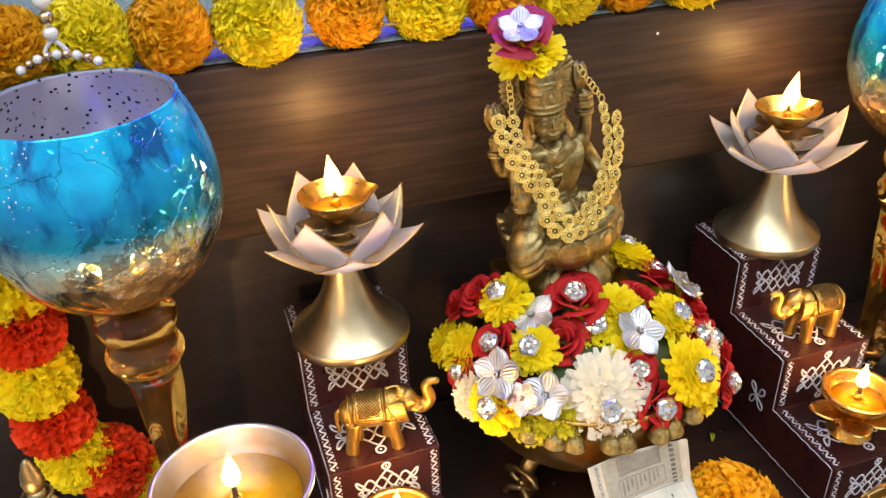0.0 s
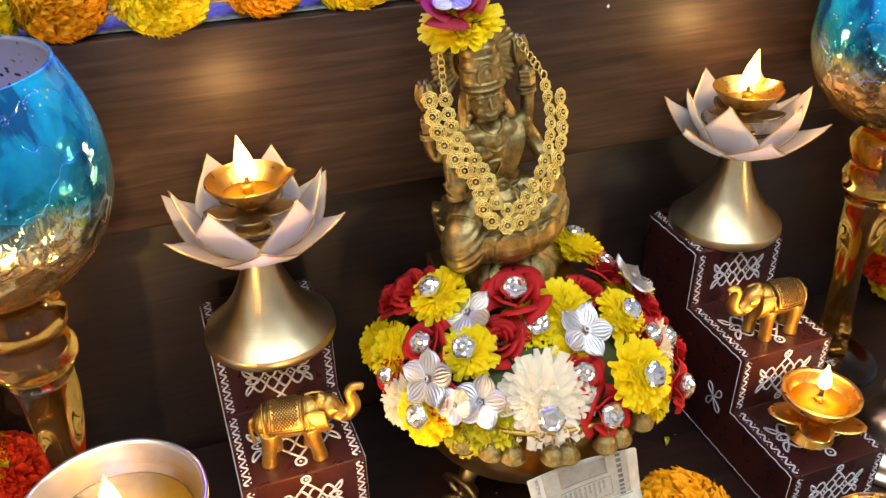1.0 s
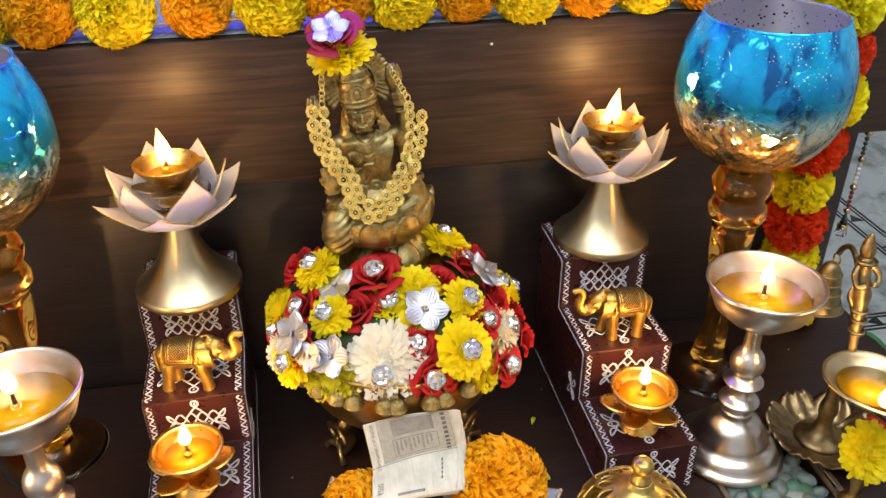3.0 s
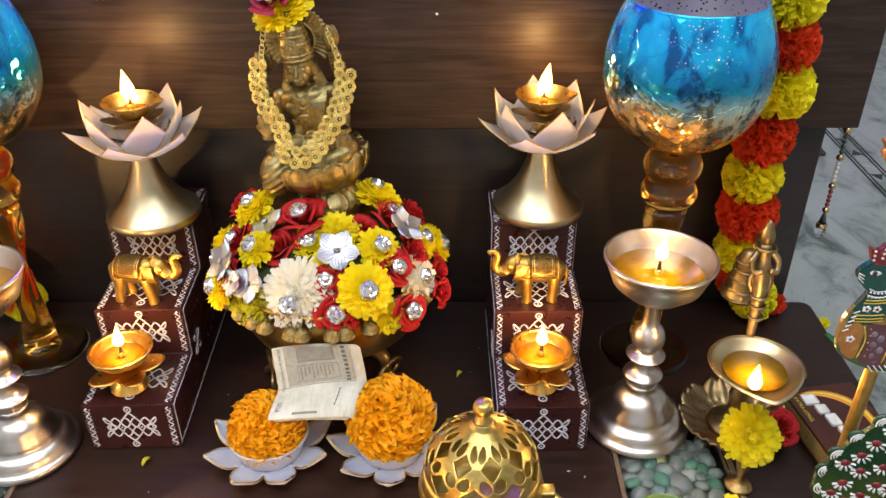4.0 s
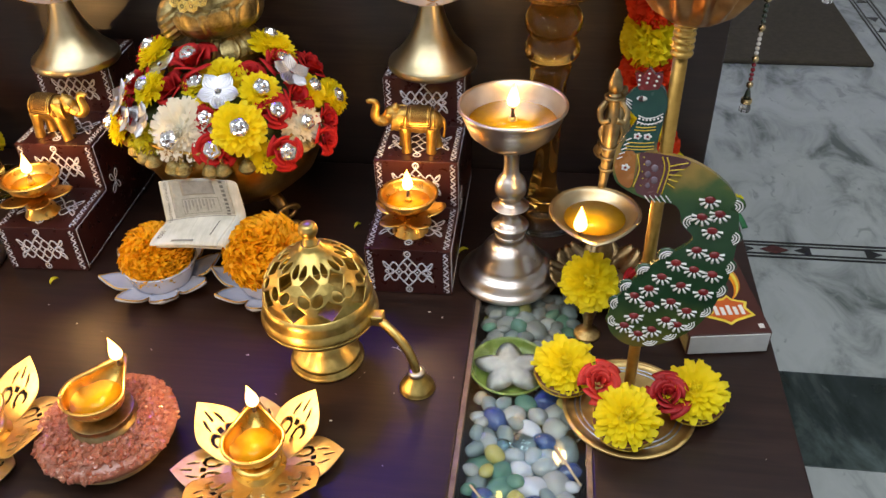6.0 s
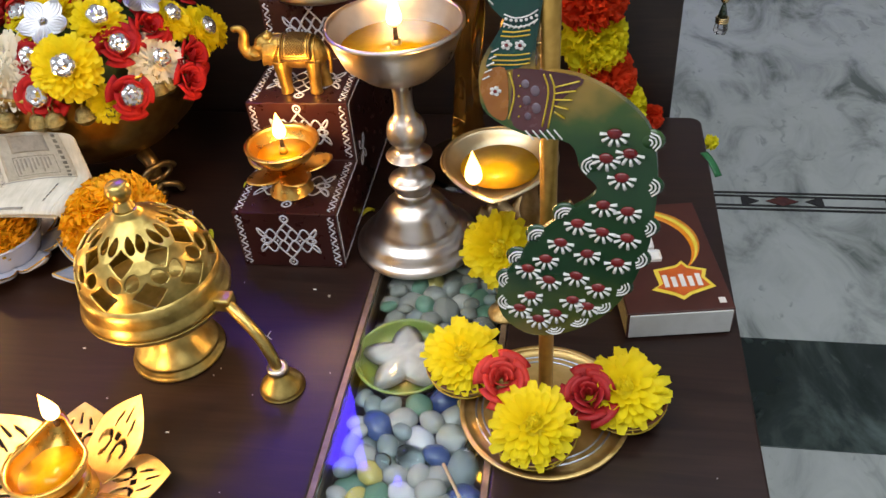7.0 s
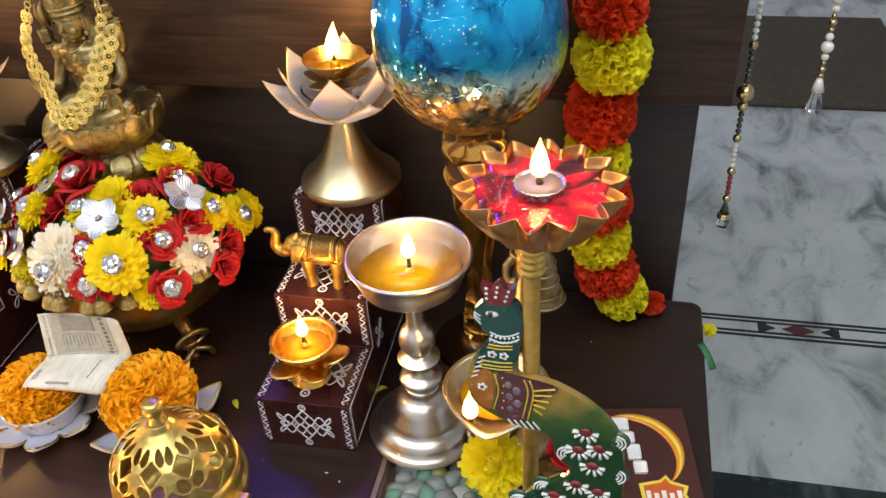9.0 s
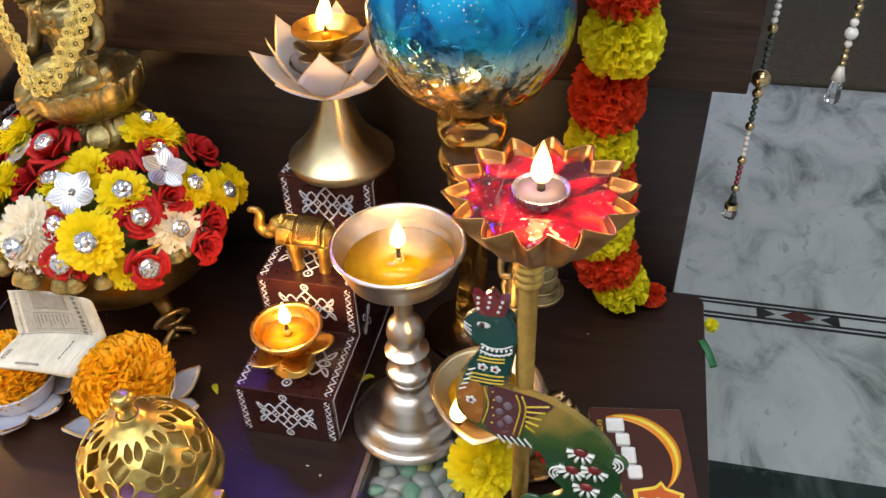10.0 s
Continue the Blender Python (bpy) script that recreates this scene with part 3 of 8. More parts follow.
def wavy(length, r=0.0007, amp=0.0018, step=0.0068):
    n = 8 * int(length / step)
    bm = tube([(i * length / n, amp * math.sin(math.pi * i / 4) + 0.0003 * math.sin(i * 0.7), 0.0001 * (i % 2)) for i in range(n + 1)], r, 4, flat=0.5)
    for i in range(2, n, 4):
        ball((i * length / n, -amp * 1.05 * math.sin(math.pi * i / 4), 0), r * 0.8, bm, 6, 4, (1, 1, 0.5))
    return bm


def stepped_stand(m, side_figure):
    st = thing("stepped_stand", "maroon painted wooden stand of three steps with white kolam drawings", "stand", "stepped stands", m)
    prof = [(0, 0), (0, RISE), (RUN, RISE), (RUN, 2 * RISE), (2 * RUN, 2 * RISE), (2 * RUN, 3 * RISE), (3 * RUN, 3 * RISE), (3 * RUN, 0)]
    bm = bmesh.new()
    a = [bm.verts.new((-STAND_W / 2, y, z)) for y, z in prof]
    b = [bm.verts.new((STAND_W / 2, y, z)) for y, z in prof]
    bm.faces.new(a), bm.faces.new(b)
    for i in range(8):
        j = (i + 1) % 8
        bm.faces.new((a[i], a[j], b[j], b[i]))
    bmesh.ops.recalc_face_normals(bm, faces=bm.faces)
    bmesh.ops.bevel(bm, geom=bm.edges[:], offset=0.0008, segments=2, profile=0.6, affect="EDGES")
    part("steps", bm, STAND_PAINT, st, smooth=False)
    treads, risers = [mesh_of("kolam_line", bm2, WHITE_LINE) for bm2 in kolam(0.052, 0.050)], [mesh_of("kolam_line", bm2, WHITE_LINE) for bm2 in kolam(0.041, 0.043)]
    for k in range(3):
        for me in treads:
            part("kolam_line", me, None, st, m=pose(0, (k + 0.5) * RUN, (k + 1) * RISE + 0.0002))
        for me in risers:
            part("kolam_line", me, None, st, m=pose(0, k * RUN - 0.0002, (k + 0.5) * RISE, 90))
    deep = part("wavy_border", wavy(RUN - 0.006), WHITE_LINE, st, m=pose(STAND_W / 2 - 0.004, 0.003, RISE + 0.0002, 0, 0, 90)).data
    high = part("wavy_border", wavy(RISE - 0.005), WHITE_LINE, st, m=pose(STAND_W / 2 - 0.004, -0.0002, 0.0025, 0, -90, -90)).data
    for s in (-1, 1):
        for k in range(3):
            if s < 0 or k:
                part("wavy_border", deep, None, st, m=pose(s * (STAND_W / 2 - 0.004), k * RUN + 0.003, (k + 1) * RISE + 0.0002, 0, 0, 90))
                part("wavy_border", high, None, st, m=pose(s * (STAND_W / 2 - 0.004), k * RUN - 0.0002, k * RISE + 0.0025, 0, -90, -90))
        # thin chain of dots along the stepped edge of each side
        line = []
        for (y0, z0), (y1, z1) in zip(prof[:7], prof[1:7]):
            n = 12
            line += [(s * (STAND_W / 2 + 0.0002), y0 + (y1 - y0) * k / n + 0.0028, z0 + (z1 - z0) * k / n - 0.0028 + 0.0008 * (k % 2)) for k in range(n)]
        line[0] = (line[0][0], line[0][1], 0.002)
        part("side_border", tube([p for p in line if p[2] > 0.001], 0.00042, 4), WHITE_LINE, st)
        part("side_border", tube([(s * (STAND_W / 2 + 0.0002), 3 * RUN * k / 40, 0.003 + 0.0008 * (k % 2)) for k in range(1, 40)], 0.00030, 4), WHITE_LINE, st)
        if side_figure:
            fig = bmesh.new()
            for a in range(4):
                an = math.pi / 4 + a * math.pi / 2
                tube(smooth_line([(0, 0.001 * math.cos(an), 0.001 * math.sin(an)), (0, 0.008 * math.cos(an - 0.3), 0.010 * math.sin(an - 0.3)), (0, 0.010 * math.cos(an), 0.013 * math.sin(an)), (0, 0.007 * math.cos(an + 0.3), 0.009 * math.sin(an + 0.3)), (0, 0.001, 0.0)], 3), 0.0006, 4, fig)
            part("side_drawing", fig, WHITE_LINE, st, m=pose(s * (STAND_W / 2 + 0.0002), 0.085, 0.042))
    return st


stepped_stand(pose(0.1250, 0.0, 0.0005, 0, 0, 0.6), True)
stepped_stand(pose(-0.2025, 0.002, 0.0005, 0, 0, 2.0), True)


# ---- elephants ----
def fuse(ob, size):
    """Casts a mesh of overlapping lumps into one skin."""
    md = ob.modifiers.new("cast", "REMESH")
    md.mode, md.voxel_size, md.use_smooth_shade = "VOXEL", size, True
    sm = ob.modifiers.new("polish", "SMOOTH")
    sm.factor, sm.iterations = 0.4, 1


LATTICE = mottled("dark_engraving", (0.10, 0.055, 0.015), (0.20, 0.11, 0.03), 200, (0.4, 0.6), 0.8)


def elephant(m, label):
    """A walking elephant with head along -x; the cloth is a part of its own."""
    el = thing("elephant_figurine", label, "figurine", "elephant figurines", m)
    bm = ball((0.0015, 0, 0.0272), 0.0122, None, 28, 16, (1.42, 0.80, 0.92))
    ball((-0.0105, 0, 0.0288), 0.0102, bm, 20, 12, (1.0, 0.86, 1.05))
    ball((0.0125, 0, 0.0268), 0.0098, bm, 20, 12, (0.95, 0.92, 1.05))
    ball((-0.0205, 0, 0.0318), 0.0082, bm, 20, 12, (1.0, 0.84, 1.05))
    ball((-0.0185, 0, 0.0385), 0.0038, bm, 14, 10, (1.1, 1.2, 0.9))
    tube([(-0.0180, 0, 0.0395), (-0.0175, 0, 0.0430)], [0.0020, 0.0008], 10, bm)
    trunk = smooth_line([(-0.0240, 0, 0.0300), (-0.0290, 0, 0.0262), (-0.0332, 0, 0.0262), (-0.0362, 0, 0.0300), (-0.0358, 0, 0.0350), (-0.0344, 0, 0.0400), (-0.0362, 0, 0.0436), (-0.0402, 0, 0.0440), (-0.0418, 0, 0.0428)], 5)
    n = len(trunk)
    tube(trunk, [0.0056 - 0.0033 * min(1.0, 1.15 * k / (n - 1)) for k in range(n)], 14, bm)
    for s in (-1, 1):
        add(bm, sheet(lambda u, v, s=s: (-0.0145 - 0.0050 * u + 0.0110 * (v - 0.45) * (1 - 0.45 * u), s * (0.0072 + 0.0030 * math.sin(math.pi * (0.1 + 0.8 * u))), 0.0372 - 0.0150 * u - 0.002 * abs(v - 0.5)), 8, 8, 0.0016))
        tube([(-0.0238, s * 0.0040, 0.0276), (-0.0282, s * 0.0050, 0.0262), (-0.0312, s * 0.0046, 0.0278)], [0.0014, 0.0012, 0.0006], 8, bm)
        ball((-0.0250, s * 0.0060, 0.0332), 0.0011, bm, 10, 8, (1.5, 0.8, 1.0))
        tube([(-0.0250 + 0.0019 * math.cos(a), s * 0.0063, 0.0333 + 0.0014 * math.sin(a)) for a in (2 * math.pi * k / 14 for k in range(14))], 0.0004, 6, bm, True)
        for x, step in ((-0.0105, -0.0035), (0.0125, 0.0030)):
            d = step * (1 if s > 0 else -0.35)
            tube(smooth_line([(x, s * 0.0052, 0.0240), (x + 0.3 * d, s * 0.0058, 0.0150), (x + 0.8 * d, s * 0.0060, 0.0060), (x + d, s * 0.0060, 0.0)], 4), [0.0058, 0.0056, 0.0054, 0.0050, 0.0047, 0.0045, 0.0043, 0.0042, 0.0042, 0.0042, 0.0044, 0.0046, 0.0047], 14, bm)
    tube(smooth_line([(0.0190, 0, 0.0320), (0.0225, 0, 0.0285), (0.0230, 0, 0.0210), (0.0222, 0, 0.0150)], 4), 0.0013, 8, bm)
    ball((0.0221, 0, 0.0140), 0.0018, bm, 8, 6, (0.8, 0.8, 1.5))
    body = part("body", bm, GOLD_EL, el)
    fuse(body, 0.00055)

    def on_back(x, a, lift=0.0):
        q = math.sqrt(max(0.05, 1 - (x / 0.030) ** 2))
        return (x, (0.0106 * q + lift) * math.sin(a), 0.0272 + (0.0122 * q + lift) * math.cos(a))
    x0, x1, a1 = -0.0075, 0.0125, 1.62
    cloth = part("saddle_cloth", sheet(lambda u, v: on_back(x0 + (x1 - x0) * u, a1 * (2 * v - 1), 0.0004), 10, 28, 0.0010), GOLD_EL, el, "quilted gold saddle cloth")
    lines = bmesh.new()
    for inset, r in ((0.0, 0.00062), (0.0018, 0.00036)):
        t = inset / 0.011
        for s in (-1, 1):
            e = a1 - t
            tube([on_back(x0 + inset + (x1 - x0 - 2 * inset) * k / 10, s * e, 0.0010) for k in range(11)], r, 6, lines)
        for x in (x0 + inset, x1 - inset):
            tube([on_back(x, (a1 - t) * (2 * k / 24 - 1), 0.0010) for k in range(25)], r, 6, lines)
    span_x, lo, hi = x1 - x0 - 0.0052, x0 + 0.0026, x1 - 0.0026
    for sgn in (-1, 1):
        for k in range(-8, 18):
            pts = []
            for j in range(25):
                a = -1.36 + 2.72 * j / 24
                x = lo + span_x * (k / 8.0) + sgn * a * 0.0105
                if lo <= x <= hi:
                    pts.append(on_back(x, a, 0.0011))
            if len(pts) > 2:
                tube(pts, 0.00042, 4, lines)
    part("quilting", lines, LATTICE, cloth, "dark engraved lattice")
    for sx in (-0.0098, 0.0150):
        part("girth_band", tube([on_back(sx, 2 * math.pi * k / 28, 0.0003) for k in range(28)], 0.0006, 6, None, True), GOLD_EL, el)
    return el


elephant(pose(0.1245, 0.0845, 2 * RISE + 0.0007), "gold elephant figurine with raised trunk on a stand")
elephant(pose(-0.2065, 0.0835, 2 * RISE + 0.0007, 0, 0, 172), "gold elephant figurine with raised trunk on a stand")


# ---- flowers ----
def petal_mesh(bm, base, out, up, length, width, curl, twist=0.0, nu=4, cup=0.25, tip=0.55, wave=0.0, nv=2):
    """One thin petal from base, along out, bending towards up."""
    out, up = out.normalized(), up.normalized()
    side = out.cross(up)
    side = side.normalized() if side.length > 1e-6 else out.orthogonal().normalized()
    nrm = side.cross(out).normalized()
    side, nrm = side * math.cos(twist) + nrm * math.sin(twist), nrm * math.cos(twist) - side * math.sin(twist)
    rows = []
    for i in range(nu + 1):
        u = i / nu
        w = width * (0.35 + 0.65 * math.sin(math.pi * (0.12 + 0.62 * u))) * (1.0 if u < 0.8 else tip + (1 - tip) * (1 - u) / 0.2)
        p = base + out * length * (u - 0.25 * abs(curl) * u * u) + nrm * length * curl * u * u
        rows.append([bm.verts.new(p + side * w * (v - 0.5) + nrm * (cup * w * (2 * abs(v - 0.5)) ** 2 + wave * width * math.sin(9 * v + 5 * u + twist * 7))) for v in (k / nv for k in range(nv + 1))])
    for a, b in zip(rows, rows[1:]):
        for j in range(nv):
            bm.faces.new((a[j], a[j + 1], b[j + 1], b[j]))


def chrysanthemum(r, seed, rings=9, spoon=0.235, dome=0.60, inner=0.30, most=25, curl=0.12):
    """Close rings of narrow petals, each tip free, round a full heart."""
    rnd = random.Random(seed)
    bm = bmesh.new()
    for k in range(rings):
        el = k / (rings - 1)
        e0 = -0.10 + 1.52 * el
        n = max(4, int(most * math.cos(e0) + 3))
        for i in range(n):
            a = 2 * math.pi * (i + 0.5 * (k % 2)) / n + rnd.uniform(-0.10, 0.10)
            e = e0 + rnd.uniform(-0.07, 0.07)
            d = Vector((math.cos(a) * math.cos(e), math.sin(a) * math.cos(e), math.sin(e) * dome))
            L = r * ((1.0 - 0.30 * el) * rnd.uniform(0.86, 1.08) - inner)
            petal_mesh(bm, d * r * inner, d, Vector((0, 0, 1)) + d * 0.1, L, r * spoon * rnd.uniform(0.85, 1.15) * (1 - 0.25 * el), 0.03 + curl * el, rnd.uniform(-0.45, 0.45), 5, 0.22, 0.72)
    ball((0, 0, 0.02 * r), r * (inner + 0.26), bm, 16, 10, (1, 1, dome * 0.92))
    lathe([(0.0, -0.32 * r), (0.10 * r, -0.32 * r), (0.32 * r, -0.20 * r), (0.50 * r, -0.06 * r), (0.0, 0.0)], 14, bm, cap=False)
    return bm


def marigold(r, seed, n=560, flat=0.85, low=-0.45, broad=1.0, wave=0.16):
    """A dense ball of short ruffled petals."""
    rnd = random.Random(seed)
    bm = bmesh.new()
    for i in range(n):
        z = 1 - (i + 0.5) / n * (1 - low)
        a = i * 2.39996 + rnd.uniform(-0.2, 0.2)
        q = math.sqrt(max(0.0, 1 - z * z))
        d = Vector((q * math.cos(a), q * math.sin(a), z * flat))
        around = Vector((-math.sin(a), math.cos(a), rnd.uniform(-0.7, 0.7)))
        petal_mesh(bm, d * r * 0.55, d + 0.35 * around * rnd.uniform(-1, 1), around, r * rnd.uniform(0.40, 0.40 + 0.07 * broad), broad * r * rnd.uniform(0.24, 0.36), rnd.uniform(0.1, 0.6), rnd.uniform(-0.7, 0.7), 3, 0.10, 0.95, wave, 5 if broad == 1.0 else 8)
    ball((0, 0, 0), r * 0.78, bm, 16, 10, (1, 1, flat))
    return bm


def pompom(r, seed, n=300, flat=0.72):
    """A ruffled cloth flower of a garland, round its string, which runs along z."""
    rnd = random.Random(seed)
    bm = bmesh.new()
    for i in range(n):
        z = rnd.uniform(-1, 1)
        a = i * 2.39996 + rnd.uniform(-0.2, 0.2)
        q = math.sqrt(max(0.05, 1 - 0.75 * z * z))
        d = Vector((q * math.cos(a), q * math.sin(a), z * 0.6))
        around = Vector((-math.sin(a), math.cos(a), rnd.uniform(-0.5, 0.5)))
        petal_mesh(bm, Vector((0, 0, z * r * flat * 0.35)) + d * r * 0.2, d, around, r * rnd.uniform(0.70, 0.86), r * rnd.uniform(0.40, 0.56), rnd.uniform(-0.2, 0.3), rnd.uniform(-0.8, 0.8), 3, 0.1, 0.95, 0.16, 5)
    ball((0, 0, 0), r * 0.68, bm, 14, 9, (1, 1, 0.72))
    return bm


def rose(r, seed):
    """Wide overlapping petals wound round a bud."""
    rnd = random.Random(seed)
    bm = bmesh.new()
    for k in range(15):
        a0 = k * 2.3 + rnd.uniform(-0.2, 0.2)
        s = (k + 1) / 15
        R = r * (0.10 + 0.90 * s)
        tall = r * (0.75 - 0.45 * s * s)

        def f(u, v, a0=a0, R=R, tall=tall, s=s):
            a = a0 + (v - 0.5) * (2.4 - 1.2 * s)
            open_ = R * (0.45 + 0.55 * u ** (1.6 - 0.8 * s)) + 0.10 * r * s * max(0, u - 0.7) * 3
            drop = tall * (u ** 0.8) * (1 - 0.35 * (2 * abs(v - 0.5)) ** 3) - 0.12 * r * s * max(0, u - 0.75) * 4
            return (open_ * math.cos(a), open_ * math.sin(a), drop + 0.03 * r * math.sin(7 * v + a0))
        sheet(f, 5, 8, 0.0005, bm)
    return bm


def crystal_flower(r):
    """A facetted bead of five round lobes about a stud."""
    bm = bmesh.new()
    bmesh.ops.create_icosphere(bm, subdivisions=3, radius=r)
    for v in bm.verts:
        a, q = math.atan2(v.co.y, v.co.x), math.hypot(v.co.x, v.co.y) / r
        k = 1 + 0.17 * q * abs(math.cos(2.5 * a)) - 0.14 * q
        v.co.x, v.co.y = v.co.x * k, v.co.y * k
        v.co.z *= 0.55 - 0.20 * math.exp(-((q - 0.42) / 0.12) ** 2) + 0.10 * (q < 0.30)
    return bm


def silver_flower(r):
    """A moulded metal-foil flower: five ribbed petals."""
    bm = bmesh.new()
    for k in range(5):
        a = 2 * math.pi * k / 5

        def f(u, v, a=a):
            rr = r * (0.08 + 0.92 * u)
            w = r * 0.84 * math.sin(math.pi * min(1, 0.05 + 0.89 * u)) ** 1.15 * (v - 0.5)
            z = 0.14 * r * u * u - 0.12 * r * (2 * abs(v - 0.5)) ** 2 * u + 0.030 * r * u * math.cos(13 * math.pi * (v - 0.5))
            if u > 0.95:
                rr -= 0.10 * r * (2 * abs(v - 0.5)) ** 2
            return (rr * math.cos(a) - w * math.sin(a), rr * math.sin(a) + w * math.cos(a), z)
        sheet(f, 8, 33, 0.0004, bm)
    for k in range(7):
        ball((0.07 * r * math.cos(k), 0.07 * r * math.sin(k), 0.08 * r), 0.045 * r, bm, 8, 6)
    return bm


SILVER = mottled("silver_foil", (0.48, 0.49, 0.53), (0.70, 0.71, 0.76), 160, (0.24, 0.38), 0.95, 0.15)
CRIMSON = mottled("crimson_petal", (0.22, 0.004, 0.02), (0.42, 0.012, 0.045), 120, (0.55, 0.75), relief=0.25)
ROSE_RED = mottled("rose_petal", (0.56, 0.020, 0.022), (0.80, 0.075, 0.050), 120, (0.5, 0.7), relief=0.2, through_light=0.2)
DARK_ROSE = mottled("dark_rose_petal", (0.26, 0.004, 0.007), (0.46, 0.012, 0.014), 120, (0.5, 0.7), relief=0.2)
GREEN_YELLOW = mottled("green_yellow_petal", (0.55, 0.50, 0.01), (0.74, 0.70, 0.03), 90, (0.5, 0.7), relief=0.2, through_light=0.25)


YEL = [mesh_of("petals", chrysanthemum(1.0, s), YELLOW) for s in (1, 2, 3)]
WHT = [mesh_of("petals", chrysanthemum(1.0, s, 11, 0.17, 0.56, 0.36, 28, 0.04), WHITE_PETAL) for s in (4, 5)]
GRN = mesh_of("petals", chrysanthemum(1.0, 6), GREEN_YELLOW)
REDS = [mesh_of("petals", rose(1.0, s), RED_CLOTH) for s in (7, 8)]
POT_YEL = [mesh_of("petals", chrysanthemum(1.0, s, 7, 0.235, 0.48, 0.26, 21, 0.08), YELLOW) for s in (11, 12, 13)]
CENTRE = {k: mesh_of("flower_centre", marigold(0.20, 60 + n, 70, 0.8, 0.0), mat) for n, (k, mat) in enumerate((("yellow", YELLOW), ("white", WHITE_PETAL), ("green", GREEN_YELLOW)))}
GEM = mesh_of("crystal", crystal_flower(1.0), RHINESTONE, False)
FOIL = mesh_of("petals", silver_flower(1.0), SILVER)


def facing(at, normal, scale, spin=0.0):
    q = Vector(normal).to_track_quat("Z", "Y").to_matrix().to_4x4()
    return Matrix.Translation(at) @ q @ pose(0, 0, 0, 0, 0, spin) @ Matrix.Diagonal((scale, scale, scale, 1))


BOWL_C = Vector((-0.050, 0.108, 0.0))


def set_flower(kind, at, r, seed, gem=0.0, gem_up=0.0, label=""):
    """A flower whose heart shows at the point at, facing out of the heap."""
    at = Vector(at)
    q = at - (BOWL_C + Vector((0, 0, 0.085)))
    normal = (q + Vector((0, -0.010, 0.012))).normalized()
    mesh, name, text, deep = {
        "yellow": (YEL[seed % 3], "chrysanthemum", "yellow chrysanthemum in the brass bowl", 0.60),
        "white": (WHT[seed % 2], "chrysanthemum", "creamy white chrysanthemum in the brass bowl", 0.72),
        "green": (GRN, "chrysanthemum", "greenish yellow chrysanthemum in the brass bowl", 0.60),
        "red": (REDS[seed % 2], "rose", "deep red cloth rose in the brass bowl", 0.62),
        "foil": (FOIL, "foil_flower", "silver metal-foil flower in the brass bowl", 0.10)}[kind]
    m = facing(at - normal * deep * r, normal, r, seed * 53)
    fl = thing(name, label or text, "flower", "flowers in the brass bowl", m)
    part("petals", mesh, None, fl)
    if kind in CENTRE and (not gem or gem_up):
        part("flower_centre", CENTRE[kind], None, fl, "", pose(0, 0, 0.44))
    if gem:
        up = m.to_quaternion().inverted() @ Vector((0, 0, 1))
        part("crystal", GEM, None, fl, "clear crystal flower bead", pose(up.x * gem_up, up.y * gem_up, 0.55 if kind == "red" else 0.54) @ Matrix.Scale(gem / r, 4))
    return fl


